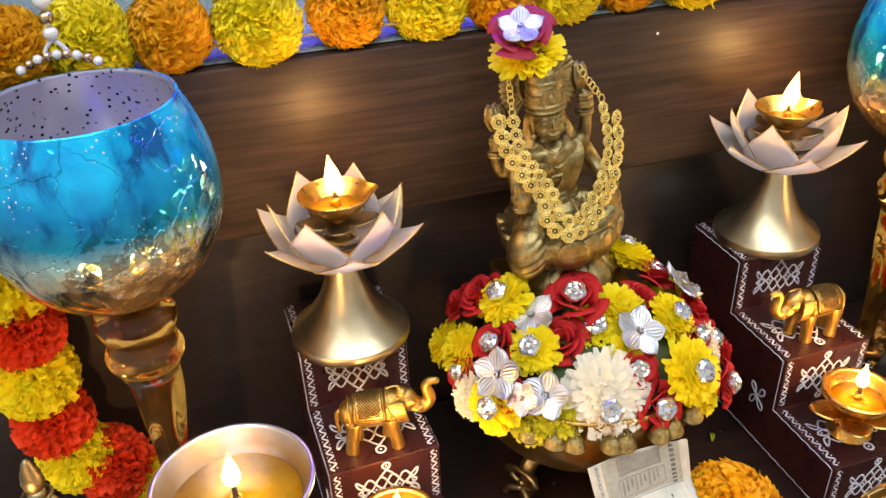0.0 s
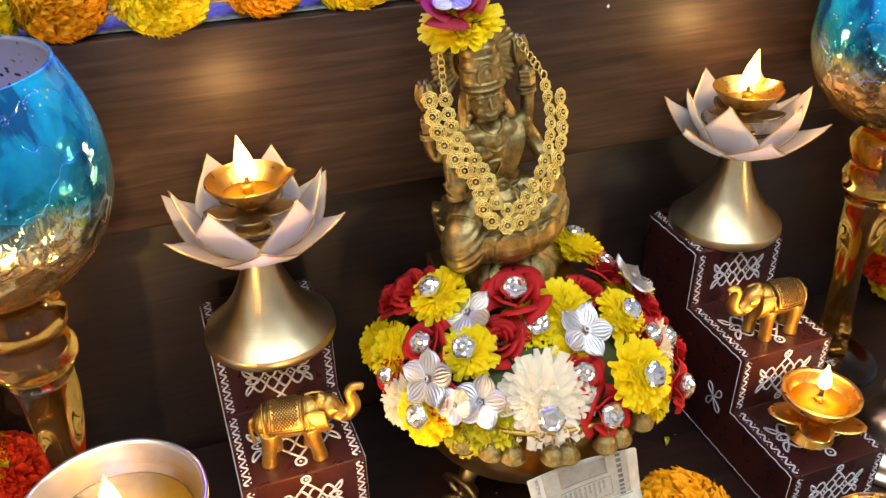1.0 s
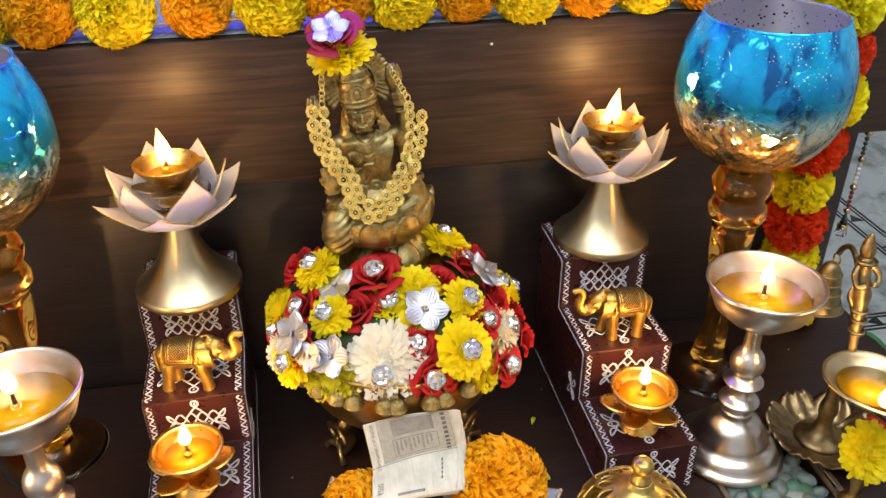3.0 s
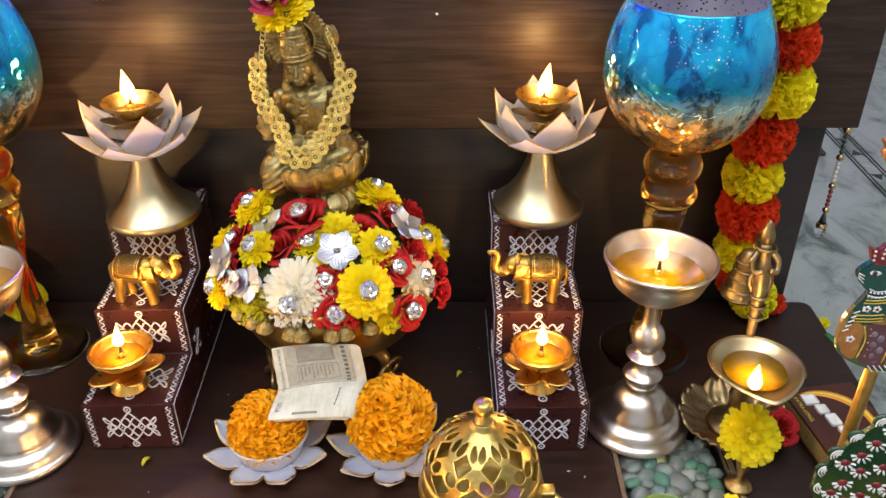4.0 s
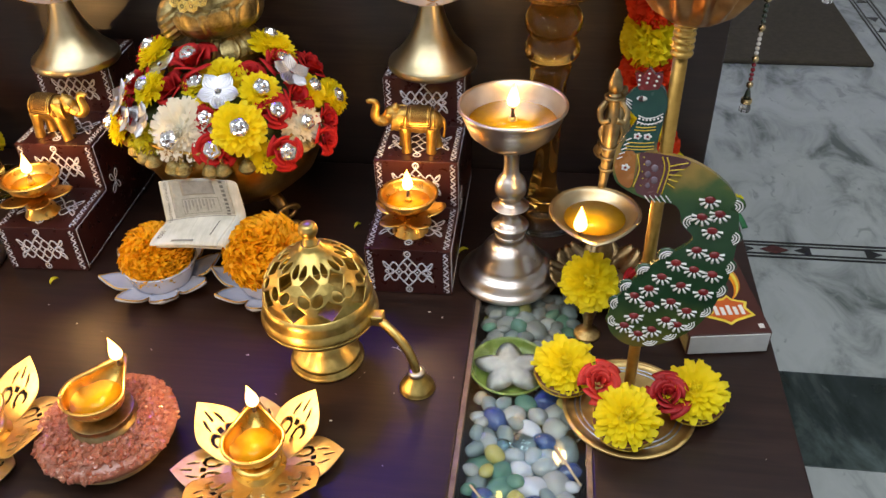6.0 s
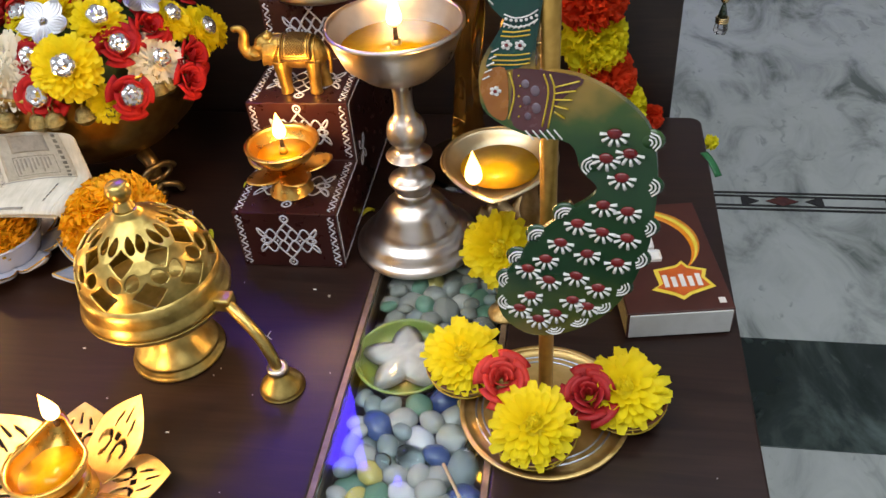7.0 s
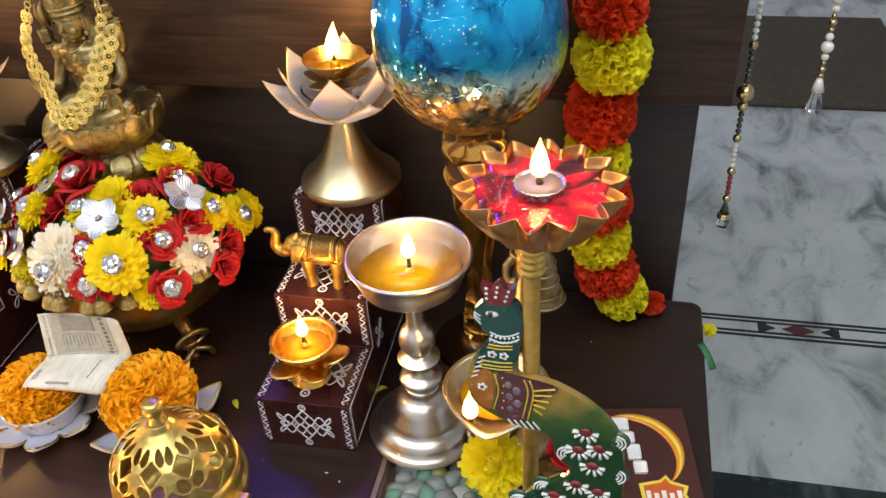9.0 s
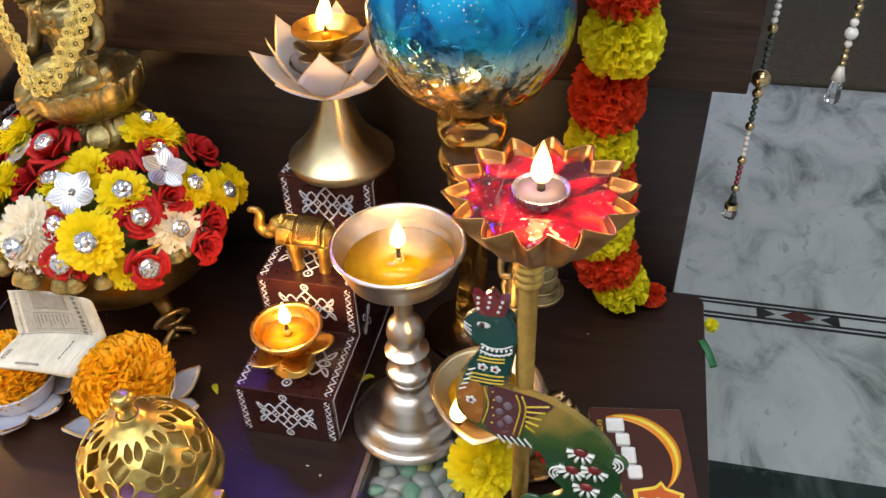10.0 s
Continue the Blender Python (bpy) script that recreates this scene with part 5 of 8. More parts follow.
# gold garland of wire rosettes round the statue
GOLD_WIRE = mottled("gold_wire", (0.92, 0.70, 0.18), (1.0, 0.84, 0.34), 200, (0.24, 0.38), 1.0, 0.1)
neck = thing("gold_garland", "gold filigree garland of wire rosettes hung on the statue", "garland", m=STATUE_AT @ pose(0, 0, 0.06, 0, 2.0, 0) @ pose(-0.0015, 0, -0.06))
ros = bmesh.new()
for r0, amp, ph, z, wire in ((0.0046, 0.055, 0.0, 0.0, 0.00045), (0.0035, 0.07, 0.5, 0.0005, 0.00040), (0.0023, 0.10, 0.0, 0.0010, 0.00040)):
    tube([(r0 * (1 + amp * math.cos(8 * a + ph)) * math.cos(a), r0 * (1 + amp * math.cos(8 * a + ph)) * math.sin(a), z) for a in (2 * math.pi * k / 56 for k in range(56))], wire, 5, ros, True)
for k in range(8):
    a = math.pi * k / 4
    tube([(0.0023 * math.cos(a), 0.0023 * math.sin(a), 0.0010), (0.0046 * math.cos(a + 0.25), 0.0046 * math.sin(a + 0.25), 0.0001)], 0.00034, 4, ros)
ball((0, 0, 0.0012), 0.0008, ros, 8, 6)
ros_me = mesh_of("rosette", ros, GOLD_WIRE)
rows = ([(-0.0340, -0.006, 0.122), (-0.0345, -0.012, 0.112), (-0.0325, -0.020, 0.101), (-0.0255, -0.027, 0.088), (-0.0175, -0.030, 0.075), (-0.0175, -0.033, 0.063), (-0.0130, -0.038, 0.0545), (-0.0020, -0.040, 0.0510), (0.0095, -0.038, 0.0545), (0.0190, -0.034, 0.0640), (0.0285, -0.030, 0.0760), (0.0365, -0.022, 0.0900), (0.0405, -0.014, 0.1030), (0.0420, -0.006, 0.1170)],
        [(-0.0260, -0.010, 0.122), (-0.0265, -0.017, 0.111), (-0.0245, -0.023, 0.102), (-0.0180, -0.028, 0.091), (-0.0115, -0.031, 0.078), (-0.0105, -0.034, 0.067), (-0.0055, -0.037, 0.0605), (0.0030, -0.037, 0.0605), (0.0115, -0.034, 0.0675), (0.0210, -0.030, 0.0790), (0.0285, -0.024, 0.0920), (0.0325, -0.016, 0.1040), (0.0335, -0.008, 0.1180)])
for row, line in enumerate(rows):
    line = smooth_line(line, 12)
    dist, nxt, k = 0.0, 0.0, 0
    for a, b in zip(line, line[1:]):
        if dist >= nxt:
            nxt += 0.0088 - 0.0014 * row
            n = Vector((0.5 * a.x / 0.034, -1.0, 0.30 + 0.2 * math.sin(k * 2.1))).normalized()
            part("rosette", ros_me, None, neck, m=facing(a, n, 1.0 - 0.17 * row, 37 * k))
            k += 1
        dist += (b - a).length
link_me = mesh_of("chain_link", tube([(0.0019 * math.cos(a), 0.0025 * math.sin(a), 0) for a in (2 * math.pi * j / 12 for j in range(12))], 0.00042, 5, None, True), GOLD_WIRE)
for s, e in ((Vector((-0.0262, -0.010, 0.126)), Vector((-0.0225, 0.004, 0.152))), (Vector((0.0338, -0.008, 0.122)), Vector((0.0240, 0.006, 0.142)))):
    for k in range(8):
        part("chain_link", link_me, None, neck, m=facing(s.lerp(e, (k + 0.5) / 8), Vector((math.sin(k * 1.6), -1, 0.2)), 1.0))

# flowers on the crown
fl = thing("chrysanthemum", "yellow chrysanthemum on the crown of the statue", "flower", m=facing((-0.0765, 0.1530, 0.3110), (-0.30, -0.35, 1), 0.0240))
part("petals", YEL[0], None, fl)
fl = thing("rose", "crimson rose on top of the statue", "flower", m=facing((-0.0815, 0.1510, 0.3235), (-0.25, -0.55, 1), 0.0212))
part("petals", mesh_of("petals", rose(1.0, 21), CRIMSON), None, fl, m=Matrix.Diagonal((1, 1, 0.62, 1)))
fl = thing("foil_flower", "silver foil flower on the crimson rose", "flower", m=facing((-0.0836, 0.1462, 0.3310), (-0.25, -0.60, 1), 0.0148, 20))
part("petals", FOIL, None, fl)


# ---- crackled glass goblets ----
def goblet_material():
    """Mercury glass: blue above, clearing to silver and amber below, with flecks, hairline cracks and painted-in
    reflections.
    """
    m, nt, b = make("crackled_mercury_glass")
    v = coords(nt)
    tc = nt.nodes.new("ShaderNodeTexCoord")
    sep = nt.nodes.new("ShaderNodeSeparateXYZ")
    nt.links.new(tc.outputs["Object"], sep.inputs[0])
    big = texture(nt, "ShaderNodeTexNoise", v, 22.0, 4.0, Distortion=0.6)
    shift = nt.nodes.new("ShaderNodeMath")
    shift.operation = "MULTIPLY_ADD"
    shift.inputs[1].default_value = 0.035
    nt.links.new(big.outputs["Fac"], shift.inputs[0])
    nt.links.new(sep.outputs["Z"], shift.inputs[2])
    mr = nt.nodes.new("ShaderNodeMapRange")
    mr.inputs["From Min"].default_value, mr.inputs["From Max"].default_value = 0.238, 0.348
    nt.links.new(shift.outputs[0], mr.inputs[0])
    # The amber stops also paint in the flames' orange glow on the lower globe.
    tint = ramp(nt, mr.outputs[0], [(0.0, (0.80, 0.48, 0.15)), (0.22, (0.78, 0.50, 0.22)), (0.31, (0.64, 0.53, 0.34)), (0.39, (0.42, 0.56, 0.52)), (0.50, (0.012, 0.26, 0.44)), (0.62, (0.002, 0.27, 0.60)), (0.80, (0.003, 0.42, 0.82)), (1.0, (0.006, 0.52, 0.95))])
    cell = texture(nt, "ShaderNodeTexVoronoi", v, 340.0)
    fleck = ramp(nt, cell.outputs["Distance"], [(0.0, (1, 1, 1)), (0.15, (1, 1, 1)), (0.22, (0, 0, 0))])
    where = texture(nt, "ShaderNodeTexNoise", v, 30.0, 2.0)
    mask = nt.nodes.new("ShaderNodeMath")
    mask.operation = "MULTIPLY"
    nt.links.new(fleck, mask.inputs[0])
    nt.links.new(ramp(nt, where.outputs["Fac"], [(0.56, (0, 0, 0)), (0.63, (1, 1, 1))]), mask.inputs[1])
    mx = nt.nodes.new("ShaderNodeMix")
    mx.data_type = "RGBA"
    nt.links.new(mask.outputs[0], mx.inputs["Factor"])
    # Dark and bright blotches put into the tint as reflections on the glass.
    patch = texture(nt, "ShaderNodeTexNoise", coords(nt, (1, 1, 0.5)), 48.0, 4.0, Distortion=0.5)
    pt = nt.nodes.new("ShaderNodeMix")
    pt.data_type, pt.blend_type = "RGBA", "MULTIPLY"
    pt.inputs["Factor"].default_value = 1.0
    nt.links.new(tint, pt.inputs["A"])
    nt.links.new(ramp(nt, patch.outputs["Fac"], [(0.38, (0.18, 0.28, 0.45)), (0.46, (0.85, 0.92, 1.0)), (0.60, (1.3, 1.3, 1.2))]), pt.inputs["B"])
    mx.inputs["B"].default_value = (0.75, 0.82, 0.80, 1)
    nt.links.new(mx.outputs["Result"], b.inputs["Base Color"])
    nt.links.new(ramp(nt, mr.outputs[0], [(0.0, (0.90, 0.90, 0.90)), (0.40, (0.86, 0.86, 0.86)), (0.70, (0.52, 0.52, 0.52)), (1.0, (0.45, 0.45, 0.45))]), b.inputs["Metallic"])
    nt.links.new(ramp(nt, mr.outputs[0], [(0.0, (0.10, 0.10, 0.10)), (0.5, (0.08, 0.08, 0.08)), (1.0, (0.10, 0.10, 0.10))]), b.inputs["Roughness"])
    b.inputs["Coat Weight"].default_value, b.inputs["Coat Roughness"].default_value = 0.25, 0.02
    crack = nt.nodes.new("ShaderNodeTexVoronoi")
    crack.feature = "DISTANCE_TO_EDGE"
    wob = nt.nodes.new("ShaderNodeMix")
    wob.data_type = "RGBA"
    wob.inputs["Factor"].default_value = 0.025
    wn0 = texture(nt, "ShaderNodeTexNoise", v, 60.0, 4.0)
    nt.links.new(v, wob.inputs["A"])
    nt.links.new(wn0.outputs["Color"], wob.inputs["B"])
    nt.links.new(wob.outputs["Result"], crack.inputs["Vector"])
    crack.inputs["Scale"].default_value = 27.0
    lines = ramp(nt, crack.outputs["Distance"], [(0.0, (0.3, 0.3, 0.3)), (0.010, (1, 1, 1))])
    dim = nt.nodes.new("ShaderNodeMix")
    dim.data_type, dim.blend_type = "RGBA", "MULTIPLY"
    dim.inputs["Factor"].default_value = 0.35
    nt.links.new(pt.outputs["Result"], dim.inputs["A"])
    nt.links.new(lines, dim.inputs["B"])
    nt.links.new(dim.outputs["Result"], mx.inputs["A"])
    ad = nt.nodes.new("ShaderNodeMath")
    ad.operation = "MULTIPLY_ADD"
    ad.inputs[1].default_value = 2.6
    nt.links.new(big.outputs["Fac"], ad.inputs[0])
    nt.links.new(lines, ad.inputs[2])
    mosaic = texture(nt, "ShaderNodeTexVoronoi", v, 120.0)
    low = ramp(nt, mr.outputs[0], [(0.30, (1, 1, 1)), (0.62, (0.50, 0.50, 0.50))])
    mm = nt.nodes.new("ShaderNodeMath")
    mm.operation = "MULTIPLY"
    nt.links.new(mosaic.outputs["Distance"], mm.inputs[0])
    nt.links.new(low, mm.inputs[1])
    sm = nt.nodes.new("ShaderNodeMath")
    sm.operation = "MULTIPLY_ADD"
    sm.inputs[1].default_value = 0.9
    nt.links.new(mm.outputs[0], sm.inputs[0])
    nt.links.new(ad.outputs[0], sm.inputs[2])
    bump(nt, b, sm.outputs[0], 0.65, 0.0022)
    return m


def lining_material():
    m, nt, b = make("speckled_silver_lining")
    v = coords(nt)
    cell = texture(nt, "ShaderNodeTexVoronoi", v, 230.0, Randomness=1.0)
    where = texture(nt, "ShaderNodeTexNoise", v, 60.0, 2.0)
    dots = ramp(nt, cell.outputs["Distance"], [(0.20, (0.02, 0.03, 0.06)), (0.27, (0.66, 0.63, 0.68))])
    mx = nt.nodes.new("ShaderNodeMix")
    mx.data_type = "RGBA"
    nt.links.new(ramp(nt, where.outputs["Fac"], [(0.42, (0, 0, 0)), (0.47, (1, 1, 1))]), mx.inputs["Factor"])
    mx.inputs["A"].default_value = (0.66, 0.63, 0.68, 1)
    nt.links.new(dots, mx.inputs["B"])
    nt.links.new(mx.outputs["Result"], b.inputs["Base Color"])
    b.inputs["Metallic"].default_value, b.inputs["Roughness"].default_value = 0.55, 0.22
    return m


FOOT_GLASS = clear("pale_amber_glass", (0.86, 0.66, 0.42), 0.0, 1.42)
MERCURY, LINING = goblet_material(), lining_material()


def goblet(m):
    g = thing("glass_goblet", "blue crackled mercury-glass goblet on an amber glass stem", "goblet", "glass goblets", m)
    globe = curve_profile([(0.0, 0.2095), (0.012, 0.2098), (0.033, 0.2160), (0.0515, 0.2330), (0.0620, 0.2560), (0.0638, 0.2780), (0.0614, 0.2970), (0.0556, 0.3150), (0.0508, 0.3255)], 5)
    part("globe", lathe(globe + [(0.0509, 0.3268), (0.0494, 0.3268)], 72, cap=False), MERCURY, g, "blue silvered crackle glass globe")
    inner = [(max(r - 0.0022, 0.0), z + (0.0022 if k < 8 else 0.0)) for k, (r, z) in enumerate(globe)]
    part("lining", lathe(inner + [(0.0492, 0.3267)], 72, cap=False), LINING, g, "pale speckled silver lining")
    part("neck", lathe(curve_profile([(0.0, 0.1525), (0.012, 0.1540), (0.021, 0.1600), (0.0235, 0.1680), (0.0205, 0.1760), (0.0190, 0.1800), (0.0225, 0.1850), (0.0240, 0.1925), (0.0215, 0.2000), (0.0150, 0.2060), (0.0, 0.2092)], 4), 40, cap=False), AMBER, g, "ringed amber glass neck")
    # a solid drawn stem of three soft lobes that twist as they fall
    stem, rings, n = bmesh.new(), [], 44
    for i in range(n + 1):
        t = i / n
        rr = 0.0098 + 0.0072 * max(0.0, (t - 0.45) / 0.55) ** 1.6 + 0.0050 * max(0.0, 1 - t / 0.28) ** 1.5 + 0.0008 * math.sin(9 * t)
        lobe = 0.20 * math.sin(math.pi * min(1.0, 0.08 + 0.92 * t)) ** 0.5
        rings.append([stem.verts.new((rr * (1 + lobe * math.cos(3 * (a - 2.6 * t))) * math.cos(a), rr * (1 + lobe * math.cos(3 * (a - 2.6 * t))) * math.sin(a), 0.012 + 0.1405 * t)) for a in (2 * math.pi * k / 36 for k in range(36))])
    for lo, hi in zip(rings, rings[1:]):
        for k in range(36):
            stem.faces.new((lo[k], lo[(k + 1) % 36], hi[(k + 1) % 36], hi[k]))
    stem.faces.new(rings[0][::-1]), stem.faces.new(rings[-1])
    part("stem", stem, AMBER, g, "twisted amber glass stem")
    part("foot", lathe(curve_profile([(0.0, 0.0), (0.038, 0.0), (0.0395, 0.0018), (0.036, 0.0040), (0.022, 0.0065), (0.014, 0.0110), (0.010, 0.0118), (0.0, 0.0119)], 4), 48, cap=False), FOOT_GLASS, g, "round clear amber glass foot")


goblet(pose(0.2340, 0.1305, 0.0005, 0, 0, 40))
goblet(pose(-0.3335, 0.1300, 0.0005))

# ---- garlands ----
POM = {"red": [mesh_of("garland_flower", pompom(1.0, s), RED_POM) for s in (31, 32)], "yellow": [mesh_of("garland_flower", pompom(1.0, s), YEL_POM) for s in (33, 34)]}
THREAD = mottled("cotton_thread", (0.25, 0.16, 0.06), (0.5, 0.36, 0.16), 300, (0.8, 0.9))


def hanging_garland(line, first, label):
    g = thing("hanging_garland", label, "garland", "hanging garlands")
    part("string", tube([Vector(p) for p in line], 0.0008, 6), THREAD, g)
    for k, p in enumerate(line):
        col = ("yellow", "red")[(k + first) % 2]
        d = Vector(line[min(k + 1, len(line) - 1)]) - Vector(line[max(k - 1, 0)])
        r = (0.0265 + 0.0012 * math.sin(k * 2.3)) * (0.80 if k == len(line) - 1 else 1.0)
        part("garland_flower", POM[col][k % 2], None, g, ("red" if col == "red" else "yellow") + " ruffled cloth flower", facing(p, -d, r, 71 * k) @ Matrix.Diagonal((1, 1, 0.92, 1)))
    return g


R_LINE = [(0.318, 0.172, 0.358), (0.318, 0.172, 0.320), (0.322, 0.172, 0.281), (0.325, 0.172, 0.243), (0.320, 0.173, 0.200), (0.3185, 0.174, 0.161), (0.3215, 0.175, 0.123), (0.325, 0.177, 0.084), (0.332, 0.178, 0.052), (0.346, 0.179, 0.026)]
hanging_garland(R_LINE, 1, "red and yellow cloth flower garland hanging from the cabinet")
L_LINE = [(-0.412, 0.172, 0.358), (-0.410, 0.172, 0.320), (-0.408, 0.172, 0.284), (-0.406, 0.172, 0.247), (-0.406, 0.173, 0.210), (-0.407, 0.173, 0.172), (-0.410, 0.174, 0.134), (-0.409, 0.175, 0.096), (-0.403, 0.176, 0.060), (-0.383, 0.177, 0.043), (-0.366, 0.176, 0.024)]
hanging_garland(L_LINE, 0, "red and yellow cloth flower garland hanging from the cabinet")
tail = thing("cloth_petal", "small red cloth flower lying at the garland's end", "flower", m=facing((0.373, 0.188, 0.0105), (1, 0.1, 0.2), 0.0105))
part("petals", POM["red"][0], None, tail)

MARI = {"orange": [mesh_of("marigold", marigold(1.0, s, 520, 0.85, -0.45, 1.12, 0.34), ORANGE) for s in (41, 42)], "yellow": [mesh_of("marigold", marigold(1.0, s, 560, 0.85, -0.45, 1.08, 0.28), LEMON) for s in (43, 44)]}
row = thing("marigold_garland", "orange and yellow marigold garland along the shelf edge", "garland")
xs = [-0.505, -0.461, -0.417, -0.372, -0.329, -0.283, -0.231, -0.175, -0.122, -0.073, -0.026, 0.022, 0.070, 0.119, 0.167, 0.216, 0.264, 0.310, 0.355, 0.396]
for k, x in enumerate(xs):
    col = ("yellow", "orange")[k % 2]
    part("marigold", MARI[col][(k // 2) % 2], None, row, col + " marigold", facing((x, 0.213 + 0.003 * math.sin(k * 1.9), SHELF + 0.0222), (0.15 * math.sin(k * 2.1), -0.85, 0.55), 0.0268 + 0.0015 * math.sin(k * 3.3), 47 * k))
part("string", tube([(x, 0.206, SHELF + 0.012) for x in xs], 0.0008, 6), THREAD, row)
SHINY_CLOTH = mottled("silver_blue_tinsel", (0.10, 0.17, 0.175), (0.38, 0.46, 0.45), 260, (0.40, 0.55), 0.15, 0.8)
cl = part("shelf_cloth", sheet(lambda u, v: (-0.510 + 0.92 * u, 0.2065 + 0.35 * v, SHELF + 0.0012 + 0.0022 * (0.5 + 0.5 * math.sin(60 * u + 9 * v)) * min(1, 6 * v)), 120, 16, 0.0006), SHINY_CLOTH)
tagged(cl, "shiny blue-silver cloth lying on the shelf", "cloth")

fp = bmesh.new()
for k in range(4):
    a = 0.4 + 1.3 * k
    petal_mesh(fp, Vector((0, 0, 0.001)), Vector((math.cos(a), math.sin(a), 0.35)), Vector((0, 0, 1)), 0.0075, 0.0055, 0.3, 0.2 * k, 4, 0.2, 0.8)
fallen = part("marigold_petal", fp, LEMON)
fallen.matrix_basis = pose(0.081, 0.1995, SHELF + 0.0030, 70)
tagged(fallen, "few loose yellow marigold petals caught on the shelf edge", "petal")

# ---- porcelain dishes with marigolds, and the banknote ----
PORCELAIN = mottled("pale_blue_porcelain", (0.36, 0.41, 0.55), (0.48, 0.53, 0.66), 20, (0.12, 0.22), 0.0, 0.03, coat=0.6)


def lotus_dish(m):
    d = thing("lotus_dish", "pale blue-white porcelain lotus dish with gilt edge", "dish", "lotus dishes", m)
    part("dish", lathe(curve_profile([(0.0, 0.0), (0.022, 0.0), (0.024, 0.002), (0.027, 0.010), (0.0315, 0.022), (0.0320, 0.0235), (0.0300, 0.0235), (0.0255, 0.011), (0.020, 0.005), (0.0, 0.0045)], 4), 48, cap=False), PORCELAIN, d)
    for k in range(8):
        a = 2 * math.pi * k / 8 + 0.2

        def f(u, v, a=a):
            r = 0.0235 + 0.0275 * u
            w = 0.0245 * (1 - 0.10 * u - 0.9 * max(0, (u - 0.45) / 0.55) ** 1.6) * (v - 0.5)
            z = 0.0035 + 0.012 * u * u + 0.002 * (2 * abs(v - 0.5)) ** 2
            return (r * math.cos(a) - w * math.sin(a), r * math.sin(a) + w * math.cos(a), z)
        pt = part("petal", sheet(f, 10, 8, 0.0022), PORCELAIN, d)
        line = [Vector(f(j / 10, 0.0)) + Vector((0, 0, 0.0008)) for j in range(2, 11)] + [Vector(f(j / 10, 1.0)) + Vector((0, 0, 0.0008)) for j in range(10, 1, -1)]
        part("gilt_edge", tube(line, 0.0006, 6), BRASS, pt)


lotus_dish(pose(-0.0925, -0.003, 0.0005, 0, 0, 12))
lotus_dish(pose(0.0045, -0.001, 0.0005, 0, 0, 35))
for at, r, s in (((-0.0925, -0.005, 0.0375), 0.0308, 0), ((0.0055, -0.004, 0.0430), 0.0352, 1)):
    fl = thing("marigold", "bright orange marigold in a porcelain dish", "flower", "marigolds in dishes", facing((at[0], at[1], at[2] - (0.003 if s else 0.007)), (0, -0.35, 1), r, 50 * s) @ Matrix.Diagonal((1, 1, 0.85, 1)))
    part("petals", MARI["orange"][s], None, fl)


def note_material():
    m, nt, b = make("banknote_paper")
    v = coords(nt)
    n = texture(nt, "ShaderNodeTexNoise", v, 60.0, 4.0)
    w = texture(nt, "ShaderNodeTexNoise", coords(nt, (900, 60, 60)), 1.0, 2.0)
    ad = nt.nodes.new("ShaderNodeMath")
    ad.operation = "MULTIPLY_ADD"
    ad.inputs[1].default_value = 0.4
    nt.links.new(w.outputs["Fac"], ad.inputs[0])
    nt.links.new(n.outputs["Fac"], ad.inputs[2])
    nt.links.new(ramp(nt, ad.outputs[0], [(0.5, (0.40, 0.43, 0.40)), (0.85, (0.58, 0.60, 0.57))]), b.inputs["Base Color"])
    b.inputs["Roughness"].default_value = 0.75
    return m


NOTE = note_material()
INK = mottled("grey_ink", (0.08, 0.085, 0.085), (0.14, 0.15, 0.145), 200, (0.7, 0.8))
# Pale grey of the print, used too for the shade painted along the fold.
PALE_INK_AND_SHADE = mottled("pale_ink_and_shade", (0.19, 0.20, 0.20), (0.26, 0.27, 0.265), 200, (0.7, 0.8))


NOTE_L = [(-0.0870, 0.0210, 0.0880), (-0.0853, 0.0165, 0.0765), (-0.0835, 0.0115, 0.0640), (-0.0828, 0.0085, 0.0562), (-0.0840, -0.0010, 0.0556), (-0.0850, -0.0100, 0.0552), (-0.0860, -0.0180, 0.0538), (-0.0862, -0.0205, 0.0518)]
NOTE_R = [(-0.0262, 0.0180, 0.0945), (-0.0242, 0.0165, 0.0835), (-0.0222, 0.0150, 0.0715), (-0.0212, 0.0125, 0.0632), (-0.0222, 0.0030, 0.0612), (-0.0242, -0.0075, 0.0598), (-0.0268, -0.0170, 0.0572), (-0.0278, -0.0198, 0.0548)]
NOTE_LEFT, NOTE_RIGHT = smooth_line(NOTE_L, 8), smooth_line(NOTE_R, 8)


def note_at(u, v):
    """The folded note: u across, v from its far edge over the fold to its near edge."""
    k = min(max(v, 0.0) * 56, 55.999)
    i = int(k)
    a = NOTE_LEFT[i].lerp(NOTE_LEFT[i + 1], k - i)
    b = NOTE_RIGHT[i].lerp(NOTE_RIGHT[i + 1], k - i)
    return a.lerp(b, u) + Vector((0, 0.0012 * math.sin(math.pi * u), 0.0016 * math.sin(math.pi * u) * (1 - v)))


note = thing("banknote", "folded grey banknote lying across two marigolds", "banknote")
part("paper", sheet(note_at, 24, 42, 0.0003), NOTE, note)
part("under_fold", sheet(lambda u, v: note_at(1.0, v) + Vector((0.0085 * math.sin(2.2 * u) * (1 - 0.35 * v), 0.0030 * u, -0.0110 * u * u)), 10, 42, 0.0003), NOTE, note)
part("under_leaf", sheet(lambda u, v: note_at(0.04 + 0.97 * u, 0.44 + 0.56 * v) + Vector((0.0015, 0.0020, -0.0034 - 0.0012 * u)), 12, 20, 0.0003), NOTE, note)


